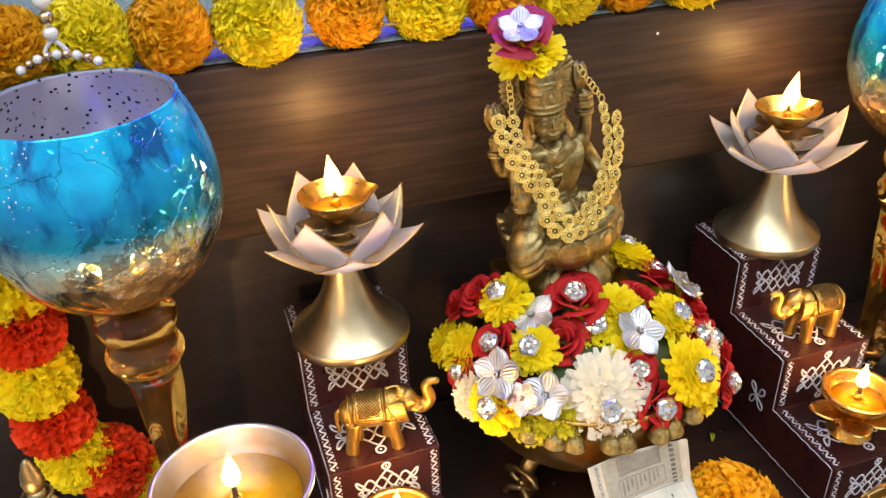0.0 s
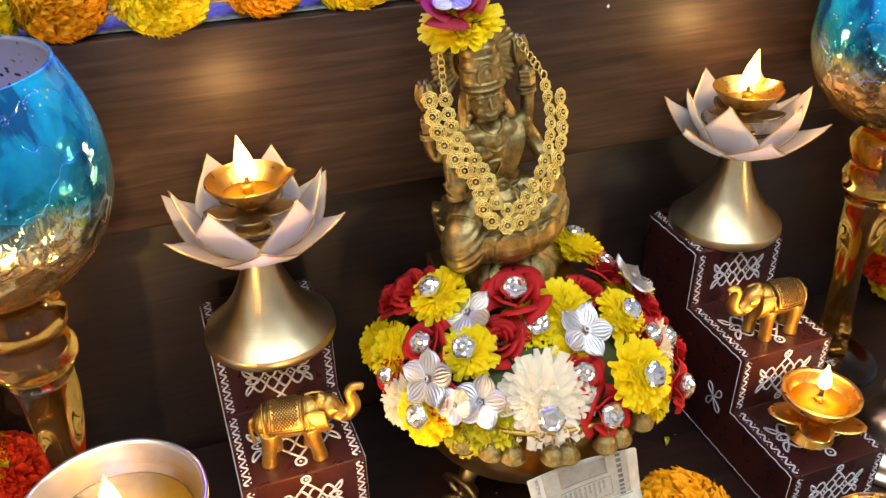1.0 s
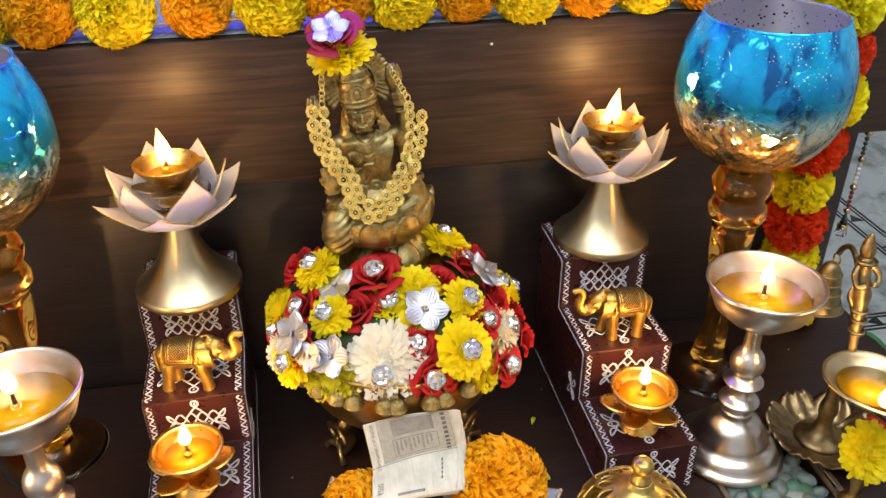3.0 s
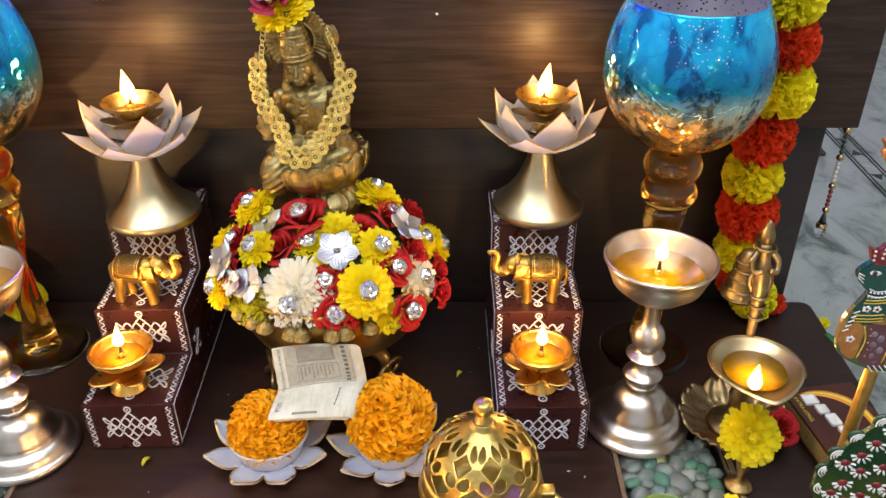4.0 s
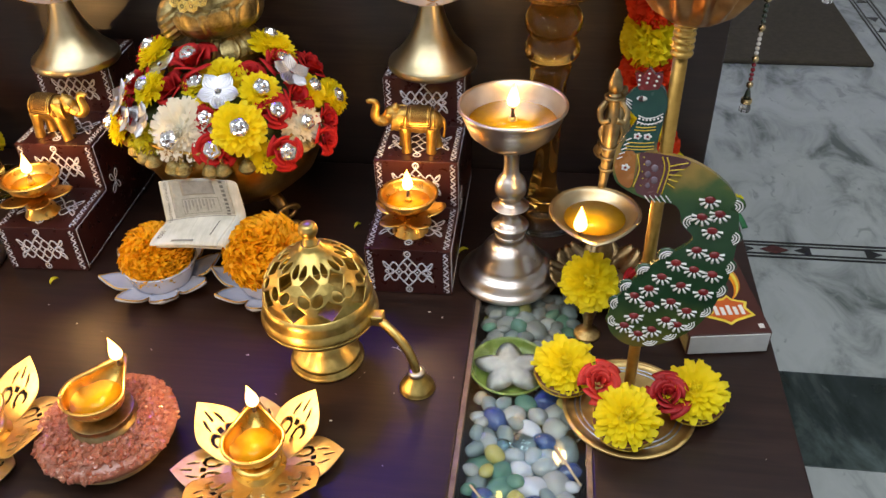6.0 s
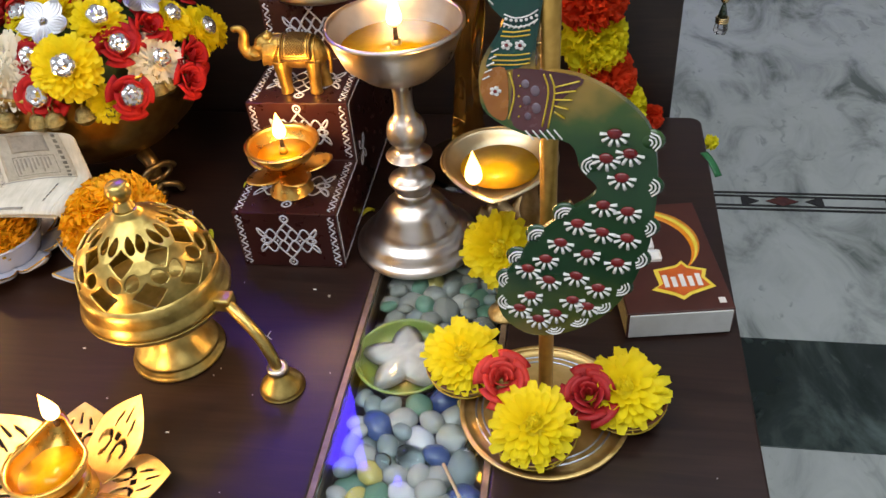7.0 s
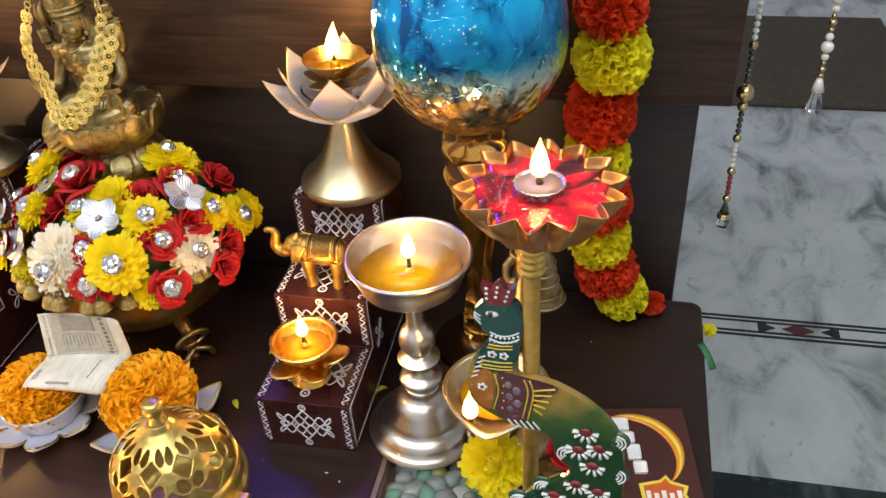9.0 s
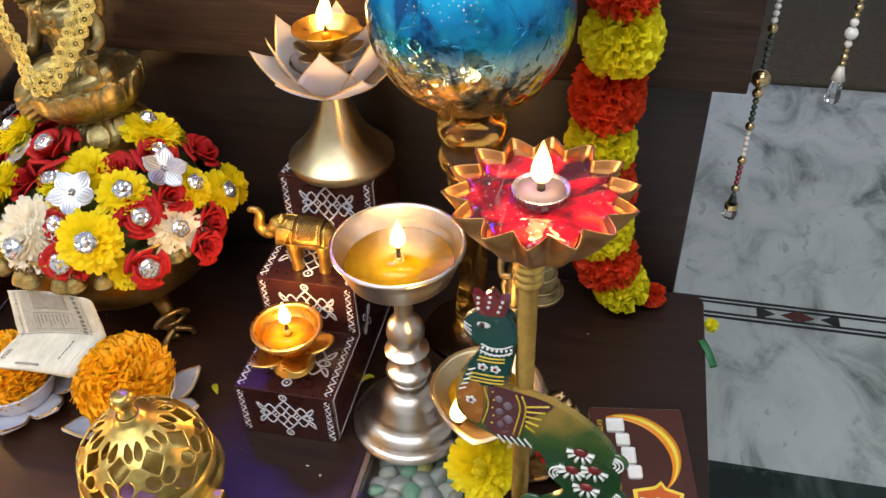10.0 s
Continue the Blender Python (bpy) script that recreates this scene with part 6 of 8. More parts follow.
def note_patch(name, u0, u1, v0, v1, mat, nu=10, nv=10, lift=0.0005):
    part(name, sheet(lambda u, v: note_at(u0 + (u1 - u0) * u, v0 + (v1 - v0) * v) + Vector((0, -0.0002, lift)), nu, nv, 0.0001), mat, note)


# Grey print of the upper leaf, with the shade on its steep face painted in.
note_patch("printed_tint", 0.14, 0.99, 0.01, 0.405, mottled("note_print_and_shade", (0.27, 0.29, 0.275), (0.36, 0.38, 0.36), 300, (0.7, 0.8)), 16, 16, 0.0002)
# Thin grey strip that draws the shade in the fold.
note_patch("fold_crease", 0.0, 1.0, 0.424, 0.434, PALE_INK_AND_SHADE, 16, 1)
note_patch("printed_panel", 0.30, 0.78, 0.04, 0.17, PALE_INK_AND_SHADE)
note_patch("printed_frame", 0.28, 0.285, 0.20, 0.37, INK, 1)
note_patch("printed_frame", 0.80, 0.805, 0.20, 0.37, INK, 1)
note_patch("printed_frame", 0.28, 0.80, 0.20, 0.204, INK, 10, 1)
note_patch("printed_frame", 0.28, 0.80, 0.366, 0.37, INK, 10, 1)
for k in range(9):
    note_patch("printed_line", 0.31 + 0.05 * k, 0.335 + 0.05 * k, 0.215, 0.345 - 0.03 * (k % 3), PALE_INK_AND_SHADE, 1, 6)
    note_patch("printed_ornament", 0.88, 0.93, 0.03 + 0.045 * k, 0.058 + 0.045 * k, INK, 2, 2)
note_patch("printed_line", 0.30, 0.62, 0.83, 0.87, PALE_INK_AND_SHADE, 6, 2)
for k in range(5):
    note_patch("printed_line", 0.80, 0.815, 0.52 + 0.05 * k, 0.555 + 0.05 * k, INK, 1, 2)


def lettering(text, size, wrap, parent, mat, name="lettering"):
    """Words in the built-in font as a mesh, each point set by wrap(x, y)."""
    cu = bpy.data.curves.new("words", "FONT")
    cu.body, cu.size, cu.extrude, cu.resolution_u = text, size, 0.0, 2
    ob = bpy.data.objects.new("words", cu)
    scene.collection.objects.link(ob)
    bpy.context.view_layer.update()
    me = bpy.data.meshes.new_from_object(ob.evaluated_get(bpy.context.evaluated_depsgraph_get()))
    bpy.data.objects.remove(ob)
    for v in me.vertices:
        v.co = wrap(v.co.x, v.co.y)
    me.materials.append(mat)
    o = new(name, me)
    o.parent = parent
    return o


lettering("RESERVE BANK OF INDIA", 0.0034, lambda x, y: note_at(0.10 - y / 0.0635, 0.48 - x / 0.085) + Vector((0, -0.0002, 0.0006)), note, INK)
lettering("\u20b9500", 0.0062, lambda x, y: note_at(0.13 - y / 0.0635, 0.80 - x / 0.085) + Vector((0, -0.0002, 0.0006)), note, INK)

# ---- incense burner ----
cens = thing("incense_burner", "brass incense burner with pierced dome lid and curved handle", "incense burner", m=pose(0.0735, -0.082, 0.0005))
CENS = mottled("burner_brass", (0.42, 0.30, 0.085), (0.68, 0.51, 0.17), 60, (0.26, 0.42), 1.0, 0.30)
part("foot", lathe(curve_profile([(0.0, 0.0), (0.0265, 0.0), (0.0270, 0.003), (0.0255, 0.0058), (0.0258, 0.0078), (0.0215, 0.0125), (0.0160, 0.018), (0.0136, 0.024), (0.0150, 0.0290), (0.0172, 0.0308), (0.0, 0.031)], 4), 56, cap=False), CENS, cens)
part("bowl", lathe(curve_profile([(0.0, 0.0312), (0.0172, 0.0313), (0.0300, 0.0358), (0.0390, 0.0428), (0.0425, 0.0475), (0.0430, 0.0490), (0.0408, 0.0498), (0.0400, 0.0475), (0.0360, 0.0420), (0.027, 0.0365), (0.0, 0.034)], 4), 64, cap=False), CENS, cens)
part("lid_band", lathe([(0.0425, 0.0498), (0.0436, 0.0506), (0.0432, 0.0525), (0.0420, 0.0560), (0.0414, 0.0568), (0.0413, 0.0580), (0.0408, 0.0625), (0.0396, 0.0690), (0.0386, 0.0690), (0.0398, 0.0600), (0.0410, 0.0498), (0.0425, 0.0498)], 64, cap=False), CENS, cens)
part("hinge_clip", box(0.0400, 0.0500, -0.0130, -0.0030, 0.0475, 0.0560, 0.0015), CENS, cens, "brass clip joining lid and handle")
part("collar", lathe([(0.0052, 0.0135), (0.0062, 0.0140), (0.0062, 0.0170), (0.0040, 0.0175)], 24, off=(0.0745, -0.0245, 0)), SILVER_BRASS, cens, "pale metal collar")
lid = bmesh.new()


LID_T = (0.0, 0.12, 0.25, 0.40, 0.55, 0.70, 0.83, 0.93, 1.0)
LID_R = (0.0393, 0.0387, 0.0369, 0.0332, 0.0279, 0.0212, 0.0142, 0.0088, 0.0058)
LID_Z = (0.0685, 0.0752, 0.0818, 0.0886, 0.0944, 0.0995, 0.1036, 0.1076, 0.1122)


def dome(a, t):
    """A point of the lid: t from its band up to its knob."""
    k = max(n for n in range(8) if LID_T[n] <= t)
    w = (t - LID_T[k]) / (LID_T[k + 1] - LID_T[k])
    r = LID_R[k] + (LID_R[k + 1] - LID_R[k]) * w
    return Vector((r * math.cos(a), r * math.sin(a), LID_Z[k] + (LID_Z[k + 1] - LID_Z[k]) * w))


NA, NT = 324, 80
cell = {}


def lid_vert(i, j):
    i %= NA
    if (i, j) not in cell:
        p = dome(2 * math.pi * i / NA, j / NT)
        q = p * 1.0
        q.x, q.y, q.z = q.x * 0.962, q.y * 0.962, q.z - 0.0012
        cell[i, j] = (lid.verts.new(p), lid.verts.new(q))
    return cell[i, j]


def pierced(i, j):
    a, t = 2 * math.pi * (i + 0.5) / NA, (j + 0.5) / NT
    v = (t - 0.05) * 2.5
    for row, v0 in ((0, 0.42), (1, 1.36)):
        u = (9 * a / (2 * math.pi) + 0.5 * row) % 1.0 - 0.5
        if abs(u) / 0.35 + abs(v - v0 + 0.12) / 0.38 < 1:
            return True
        w = abs(u) - 0.30
        if (w / 0.175) ** 2 + ((v - v0 - 0.29 + 0.35 * w) / 0.22) ** 2 < 1:
            return True
    return False


solid = {(i, j) for i in range(NA) for j in range(NT - 1) if not pierced(i, j)}
for i, j in solid:
    c = [lid_vert(i, j), lid_vert(i + 1, j), lid_vert(i + 1, j + 1), lid_vert(i, j + 1)]
    lid.faces.new([p[0] for p in c])
    lid.faces.new([p[1] for p in reversed(c)])
    for (di, dj), (p, q) in {(0, -1): (0, 1), (1, 0): (1, 2), (0, 1): (2, 3), (-1, 0): (3, 0)}.items():
        if ((i + di) % NA, j + dj) not in solid:
            lid.faces.new((c[p][0], c[p][1], c[q][1], c[q][0]))
part("pierced_lid", lid, CENS, cens, "pierced lattice dome")
part("knob", lathe(curve_profile([(0.0, 0.1105), (0.0056, 0.1106), (0.0050, 0.1135), (0.0040, 0.1168), (0.0052, 0.1180), (0.0068, 0.1220), (0.0052, 0.1268), (0.0, 0.1282)], 4), 28, cap=False), CENS, cens)
arm = smooth_line([(0.0385, -0.004, 0.0530), (0.0475, -0.0095, 0.0505), (0.0580, -0.0160, 0.0455), (0.0670, -0.0210, 0.0370), (0.0725, -0.0240, 0.0260), (0.0745, -0.0245, 0.0140)], 6)
part("handle", tube(arm, [0.0042, 0.0040] + [0.0034] * (len(arm) - 2), 12), CENS, cens, "curved brass handle")
part("handle_foot", lathe(curve_profile([(0.0, 0.0), (0.0125, 0.0), (0.0130, 0.0012), (0.0120, 0.004), (0.0080, 0.0085), (0.0050, 0.0125), (0.0052, 0.0155), (0.0, 0.0158)], 4), 32, off=(0.0745, -0.0245, 0), cap=False), CENS, cens)


# ---- low lamps in front ----
def drop_bowl(r, depth, tip):
    """An oil lamp bowl drawn out to a spout along y."""
    bm = lathe(bowl_profile(r, depth, 0.0013, 0.001), 48, cap=False)
    for v in bm.verts:
        if v.co.y > 0:
            q = v.co.y / r
            v.co.y += tip * q * q * q
            v.co.x *= 1 - 0.55 * max(0, q - 0.2)
            v.co.z += 0.10 * depth * q * q
    return bm


GILT = mottled("gilt_sheet_metal", (0.70, 0.47, 0.16), (0.86, 0.64, 0.28), 60, (0.38, 0.52), 1.0, 0.1)


def pierced_petal(a, r0, r1, width, lift, z0, base=None):
    """A pointed sheet-metal petal with slots and a scroll cut through it."""
    def inside(u, v):
        x, y = u, (v - 0.5) * 2
        for sy in (-1, 0, 1):
            cx, cy = (0.74, 0.0) if sy == 0 else (0.66, sy * 0.36)
            if ((x - cx) / 0.105) ** 2 + ((y - cy - sy * 0.35 * (x - cx)) / (0.058 + 0.30 * (x - cx))) ** 2 < 1:
                return True
        q = math.hypot((x - 0.36) * 1.7, abs(y) - 0.36)
        return 0.165 < q < 0.27 and not (x < 0.33 and abs(y) > 0.30) or (0.46 < x < 0.54 and abs(y) < 0.09)

    bm = base or bmesh.new()
    nu, nv = 46, 38
    V = {}

    def at(i, j):
        if (i, j) not in V:
            u, v = i / nu, j / nv
            r = r0 + (r1 - r0) * u
            w = width * (0.38 + 0.62 * math.sin(math.pi * min(1, 0.16 + 0.52 * u))) * (1 - max(0, (u - 0.5) / 0.5) ** 1.8) * (v - 0.5)
            z = z0 + lift * u ** 1.4
            pt = []
            for dz in (0.0004, -0.0004):
                pt.append(bm.verts.new((r * math.cos(a) - w * math.sin(a), r * math.sin(a) + w * math.cos(a), z + dz)))
            V[i, j] = pt
        return V[i, j]
    keep = {(i, j) for i in range(nu) for j in range(nv) if not inside((i + 0.5) / nu, (j + 0.5) / nv)}
    for i, j in keep:
        c = [at(i, j), at(i + 1, j), at(i + 1, j + 1), at(i, j + 1)]
        bm.faces.new([p[0] for p in c])
        bm.faces.new([p[1] for p in reversed(c)])
        for (di, dj), (p, q) in {(0, -1): (0, 1), (1, 0): (1, 2), (0, 1): (2, 3), (-1, 0): (3, 0)}.items():
            if (i + di, j + dj) not in keep:
                bm.faces.new((c[p][0], c[p][1], c[q][1], c[q][0]))
    return bm


def lotus_tealight(m, lean=0.0):
    d = thing("lotus_tealight", "gilt sheet-metal lotus lamp with pierced petals, lit", "oil lamp", "lotus tealights", m)
    part("base", lathe([(0.0, 0.0), (0.030, 0.0), (0.0305, 0.0006), (0.030, 0.0012), (0.0, 0.0012)], 40, cap=False), GILT, d)
    for k in range(8):
        a = 2 * math.pi * k / 8 + 0.25
        part("petal", pierced_petal(a, 0.016, 0.058, 0.036, 0.024 if k % 2 else 0.006, 0.0018 + 0.0006 * (k % 2)), GILT, d, "pierced gilt petal")
    part("ring", lathe(curve_profile([(0.0, 0.0014), (0.017, 0.0014), (0.018, 0.003), (0.0150, 0.007), (0.0165, 0.012), (0.0, 0.0125)], 3), 36, cap=False), BRASS, d)
    part("bowl", drop_bowl(0.0205, 0.0165, 0.010), BRASS, d, "drop-shaped brass oil bowl", pose(0, 0, 0.0125, 0, 0, 15))
    part("oil", lathe([(0.0, 0.0215), (0.0165, 0.0215), (0.0, 0.0218)], 32, cap=False), OIL, d)
    wick(d, (-0.0065, 0.0245, 0.0285), 0.006)
    flame(d, (-0.0065, 0.0248, 0.033), 0.020, lean, 0.9)


lotus_tealight(pose(0.0525, -0.1905, 0.0005), -0.2)
lotus_tealight(pose(-0.1505, -0.186, 0.0005, 0, 0, 20), -0.2)

# pink salt dish
SALT = mottled("pink_rock_salt", (0.62, 0.19, 0.095), (0.92, 0.50, 0.35), 260, (0.03, 0.12), 0.0, 0.2, through_light=0.35, coat=1.0)
SALT.node_tree.nodes["Principled BSDF"].inputs["Transmission Weight"].default_value = 0.45
salt = thing("salt_lamp", "round dish of pink rock salt with a lit brass lamp", "oil lamp", m=pose(-0.0570, -0.180, 0.0005))
part("plate", lathe(curve_profile([(0.0, 0.0), (0.034, 0.0), (0.036, 0.002), (0.0425, 0.010), (0.0445, 0.0135), (0.043, 0.0140), (0.0, 0.012)], 4), 56, cap=False), mottled("gilt_wood", (0.40, 0.24, 0.10), (0.58, 0.40, 0.20), 60, (0.35, 0.5), 0.3), salt, "shallow gilt plate")
part("salt_bed", lathe([(0.0, 0.0130), (0.0465, 0.0142), (0.0478, 0.018), (0.044, 0.0215), (0.030, 0.0235), (0.0, 0.024)], 48, cap=False), SALT, salt)
grains = bmesh.new()
rnd = random.Random(5)
for k in range(1700):
    a, q = rnd.uniform(0, 2 * math.pi), math.sqrt(rnd.uniform(0.10, 1.0))
    r = 0.0478 * q
    s = rnd.uniform(0.0008, 0.0021)
    own = bmesh.new()
    bmesh.ops.create_icosphere(own, subdivisions=1, radius=1.15 * s)
    for v in own.verts:
        v.co += Vector((rnd.uniform(-1, 1), rnd.uniform(-1, 1), rnd.uniform(-1, 1))) * s * 0.4
    me = bpy.data.meshes.new("tmp")
    own.transform(pose(r * math.cos(a), r * math.sin(a), 0.0235 - 0.006 * max(0, q - 0.8) * 5 + 0.0004, rnd.uniform(0, 360), rnd.uniform(0, 360), rnd.uniform(0, 360)))
    own.to_mesh(me)
    own.free()
    grains.from_mesh(me)
    bpy.data.meshes.remove(me)
g = part("salt_crust", grains, SALT, salt, "loose pink salt crystals", smooth=False)
g["kind"] = "stuff"
part("ring", lathe(curve_profile([(0.0, 0.024), (0.021, 0.024), (0.0222, 0.026), (0.0205, 0.029), (0.0215, 0.033), (0.0195, 0.0335), (0.0, 0.0335)], 3), 40, cap=False), ANTIQUE, salt, "beaded brass ring")
part("bowl", drop_bowl(0.0215, 0.0175, 0.011), BRASS, salt, "drop-shaped brass oil bowl", pose(0, 0, 0.0335, 0, 0, -12))
part("oil", lathe([(0.0, 0.0440), (0.0175, 0.0440), (0.0, 0.0443)], 32, cap=False), OIL, salt)
wick(salt, (0.0065, 0.0260, 0.051), 0.007)
flame(salt, (0.0065, 0.0262, 0.056), 0.020, -0.2, 0.9)


# ---- peacock lamp ----
POLE = mottled("gold_painted_wood", (0.36, 0.20, 0.04), (0.55, 0.34, 0.08), 60, (0.25, 0.4), 0.7, 0.15)
PX, PY = 0.302, -0.103
pea = thing("peacock_lamp", "painted peacock lamp stand with a red floating-candle bowl", "lamp stand", m=pose(PX, PY, 0.0005))
part("base_plate", lathe(curve_profile([(0.0, 0.0), (0.042, 0.0), (0.0465, 0.0022), (0.0470, 0.0032), (0.044, 0.0034), (0.040, 0.0022), (0.0, 0.0022)], 3), 64, off=(0, -0.009, 0), cap=False), GILT, pea, "shiny gilt base plate")
for r in (0.034, 0.0375):
    part("base_ring", lathe([(r, 0.0024), (r + 0.0006, 0.0034), (r + 0.0012, 0.0024)], 64, off=(0, -0.009, 0), cap=False), SILVER, pea)
part("pole", tube([(0, 0.003, 0.0022), (0, 0.003, 0.12), (0, 0.001, 0.280)], 0.0040, 20), POLE, pea, "gold-painted pole")
part("collar", lathe([(0.0, 0.266), (0.0050, 0.266)] + [(0.0050 + 0.0011 * math.sin(math.pi * (k % 6) / 6), 0.266 + 0.018 * k / 30) for k in range(31)] + [(0.0064, 0.2855), (0.0, 0.286)], 32, cap=False), BRASS, pea, "ringed brass collar")
PANEL_GLOW = 17.0


def pleated_bowl(rings, n=168, tips=14):
    """A bowl of rings (radius, height, depth of its pleats), outside up and inside down."""
    bm = bmesh.new()
    rows = []
    for r, z, amp in rings:
        row = []
        for i in range(n):
            w = 1 - abs(2 * ((i / n * tips) % 1.0) - 1)
            w = w * w * (3 - 2 * w) * 0.35 + 0.65 * w
            q = r + amp * (2 * w - 1)
            row.append(bm.verts.new((q * math.cos(2 * math.pi * i / n), q * math.sin(2 * math.pi * i / n), z)))
        rows.append(row)
    for a, b in zip(rows, rows[1:]):
        for i in range(n):
            j = (i + 1) % n
            bm.faces.new((a[i], a[j], b[j], b[i]))
    bm.faces.new(rows[0]), bm.faces.new(rows[-1])
    bmesh.ops.recalc_face_normals(bm, faces=bm.faces)
    return bm


FL = pleated_bowl([(0.006, 0.281, 0), (0.014, 0.2832, 0.0002), (0.0215, 0.2885, 0.0008), (0.0264, 0.2965, 0.0022), (0.0308, 0.3062, 0.0042), (0.0305, 0.3066, 0.0042), (0.0299, 0.3062, 0.0042), (0.0254, 0.2967, 0.0022), (0.0205, 0.2893, 0.0008), (0.013, 0.2845, 0.0002)])
COPPER = mottled("copper_gilt", (0.36, 0.155, 0.05), (0.54, 0.28, 0.11), 60, (0.28, 0.42), 1.0, 0.1)
BZ = 0.004
UP = pose(0.003, 0, BZ)
part("candle_bowl", FL, COPPER, pea, "scalloped copper-gilt bowl", UP)
m_red, nt_red, b_red = make("red_water")
b_red.inputs["Roughness"].default_value = 0.05
b_red.inputs["Coat Weight"].default_value = 1.0
v_red = coords(nt_red)
wn = texture(nt_red, "ShaderNodeTexNoise", v_red, 62.0, 3.0, Distortion=0.8)
deep = ramp(nt_red, wn.outputs["Fac"], [(0.38, (0.04, 0.001, 0.004)), (0.48, (0.24, 0.002, 0.010)), (0.58, (0.60, 0.004, 0.020)), (0.70, (0.72, 0.06, 0.02))])
speck = texture(nt_red, "ShaderNodeTexVoronoi", v_red, 520.0)
where = texture(nt_red, "ShaderNodeTexNoise", v_red, 150.0, 2.0)
on = nt_red.nodes.new("ShaderNodeMath")
on.operation = "MULTIPLY"
nt_red.links.new(ramp(nt_red, speck.outputs["Distance"], [(0.16, (1, 1, 1)), (0.24, (0, 0, 0))]), on.inputs[0])
nt_red.links.new(ramp(nt_red, where.outputs["Fac"], [(0.50, (0, 0, 0)), (0.58, (1, 1, 1))]), on.inputs[1])
glit = nt_red.nodes.new("ShaderNodeMix")
glit.data_type = "RGBA"
nt_red.links.new(on.outputs[0], glit.inputs["Factor"])
nt_red.links.new(deep, glit.inputs["A"])
glit.inputs["B"].default_value = (0.85, 0.62, 0.70, 1)
nt_red.links.new(glit.outputs["Result"], b_red.inputs["Base Color"])
nt_red.links.new(on.outputs[0], b_red.inputs["Metallic"])
bump(nt_red, b_red, wn.outputs["Fac"], 0.8, 0.0030)
part("red_water", pleated_bowl([(0.0264, 0.3000, 0.0026), (0.0280, 0.3034, 0.0033), (0.0235, 0.3035, 0.0020)]), m_red, pea, "glittering red coloured water", UP)
TIN = mottled("tin_cup", (0.66, 0.62, 0.60), (0.85, 0.80, 0.78), 100, (0.2, 0.35), 0.9, 0.1)
part("tealight_cup", lathe([(0.0, 0.3010), (0.0094, 0.3010), (0.0098, 0.3060), (0.0104, 0.3065), (0.0098, 0.3069), (0.0092, 0.3055), (0.0, 0.3055)], 36, cap=False), TIN, pea, "floating tin candle cup", UP)
part("wax", lathe([(0.0, 0.3057), (0.0090, 0.3057), (0.0, 0.3060)], 28, cap=False), mottled("wax", (0.62, 0.42, 0.40), (0.78, 0.60, 0.55), 60, (0.2, 0.3), through_light=0.3), pea, "", UP)
wick(pea, (0.003, 0, 0.3059 + BZ), 0.005)
flame(pea, (0.003, 0, 0.3085 + BZ), 0.0175, 0.0, 0.28)

# the painted board of the peacock, in the plane of the pole's front
from mathutils.geometry import tessellate_polygon

BOARD_Y = -0.0085


def skew(x, z):
    """The figure is drawn rising a little to its tail."""
    return z + 0.0943 * (x - PX)


def board(name, outline, mat, depth=0.004, front=0.0, label="", steps=4, parent=None):
    pts = smooth_line([(x - PX, 0, skew(x, z)) for x, z in outline] + [(outline[0][0] - PX, 0, skew(*outline[0]))], steps)[:-1]
    bm = bmesh.new()
    a = [bm.verts.new((p.x, BOARD_Y - front, p.z)) for p in pts]
    b = [bm.verts.new((p.x, BOARD_Y + depth, p.z)) for p in pts]
    for tri in tessellate_polygon([[Vector((p.x, p.z, 0)) for p in pts]]):
        bm.faces.new([a[i] for i in tri])
        bm.faces.new([b[i] for i in tri])
    for i in range(len(a)):
        j = (i + 1) % len(a)
        bm.faces.new((a[i], a[j], b[j], b[i]))
    bmesh.ops.recalc_face_normals(bm, faces=bm.faces)
    return part(name, bm, mat, parent or pea, label, smooth=False)


def enamel(name, dark, light):
    return mottled(name, dark, light, 28, (0.20, 0.32), 0.0, 0.10, coat=0.4)


PEA_BODY, nt_b, b_b = make("peacock_body_paint")
tc_b = nt_b.nodes.new("ShaderNodeTexCoord")
sep_b = nt_b.nodes.new("ShaderNodeSeparateXYZ")
nt_b.links.new(tc_b.outputs["Object"], sep_b.inputs[0])
blot = texture(nt_b, "ShaderNodeTexNoise", tc_b.outputs["Object"], 45.0, 3.0)
wob = nt_b.nodes.new("ShaderNodeMath")
wob.operation = "MULTIPLY_ADD"
wob.inputs[1].default_value = 0.05
nt_b.links.new(blot.outputs["Fac"], wob.inputs[0])
nt_b.links.new(sep_b.outputs["Z"], wob.inputs[2])
low = nt_b.nodes.new("ShaderNodeMapRange")
low.inputs["From Min"].default_value, low.inputs["From Max"].default_value = 0.08, 0.26
nt_b.links.new(wob.outputs[0], low.inputs["Value"])
nt_b.links.new(ramp(nt_b, low.outputs[0], [(0.0, (0.16, 0.12, 0.02)), (0.12, (0.05, 0.08, 0.015)), (0.25, (0.008, 0.042, 0.014)), (0.62, (0.012, 0.055, 0.016)), (0.73, (0.045, 0.095, 0.02)), (0.82, (0.30, 0.20, 0.04)), (0.86, (0.34, 0.21, 0.045)), (0.90, (0.006, 0.05, 0.04)), (1.0, (0.006, 0.05, 0.04))]), b_b.inputs["Base Color"])
b_b.inputs["Roughness"].default_value = 0.26
b_b.inputs["Coat Weight"].default_value = 0.4
PEA_TEAL = enamel("peacock_teal", (0.004, 0.035, 0.030), (0.010, 0.075, 0.055))
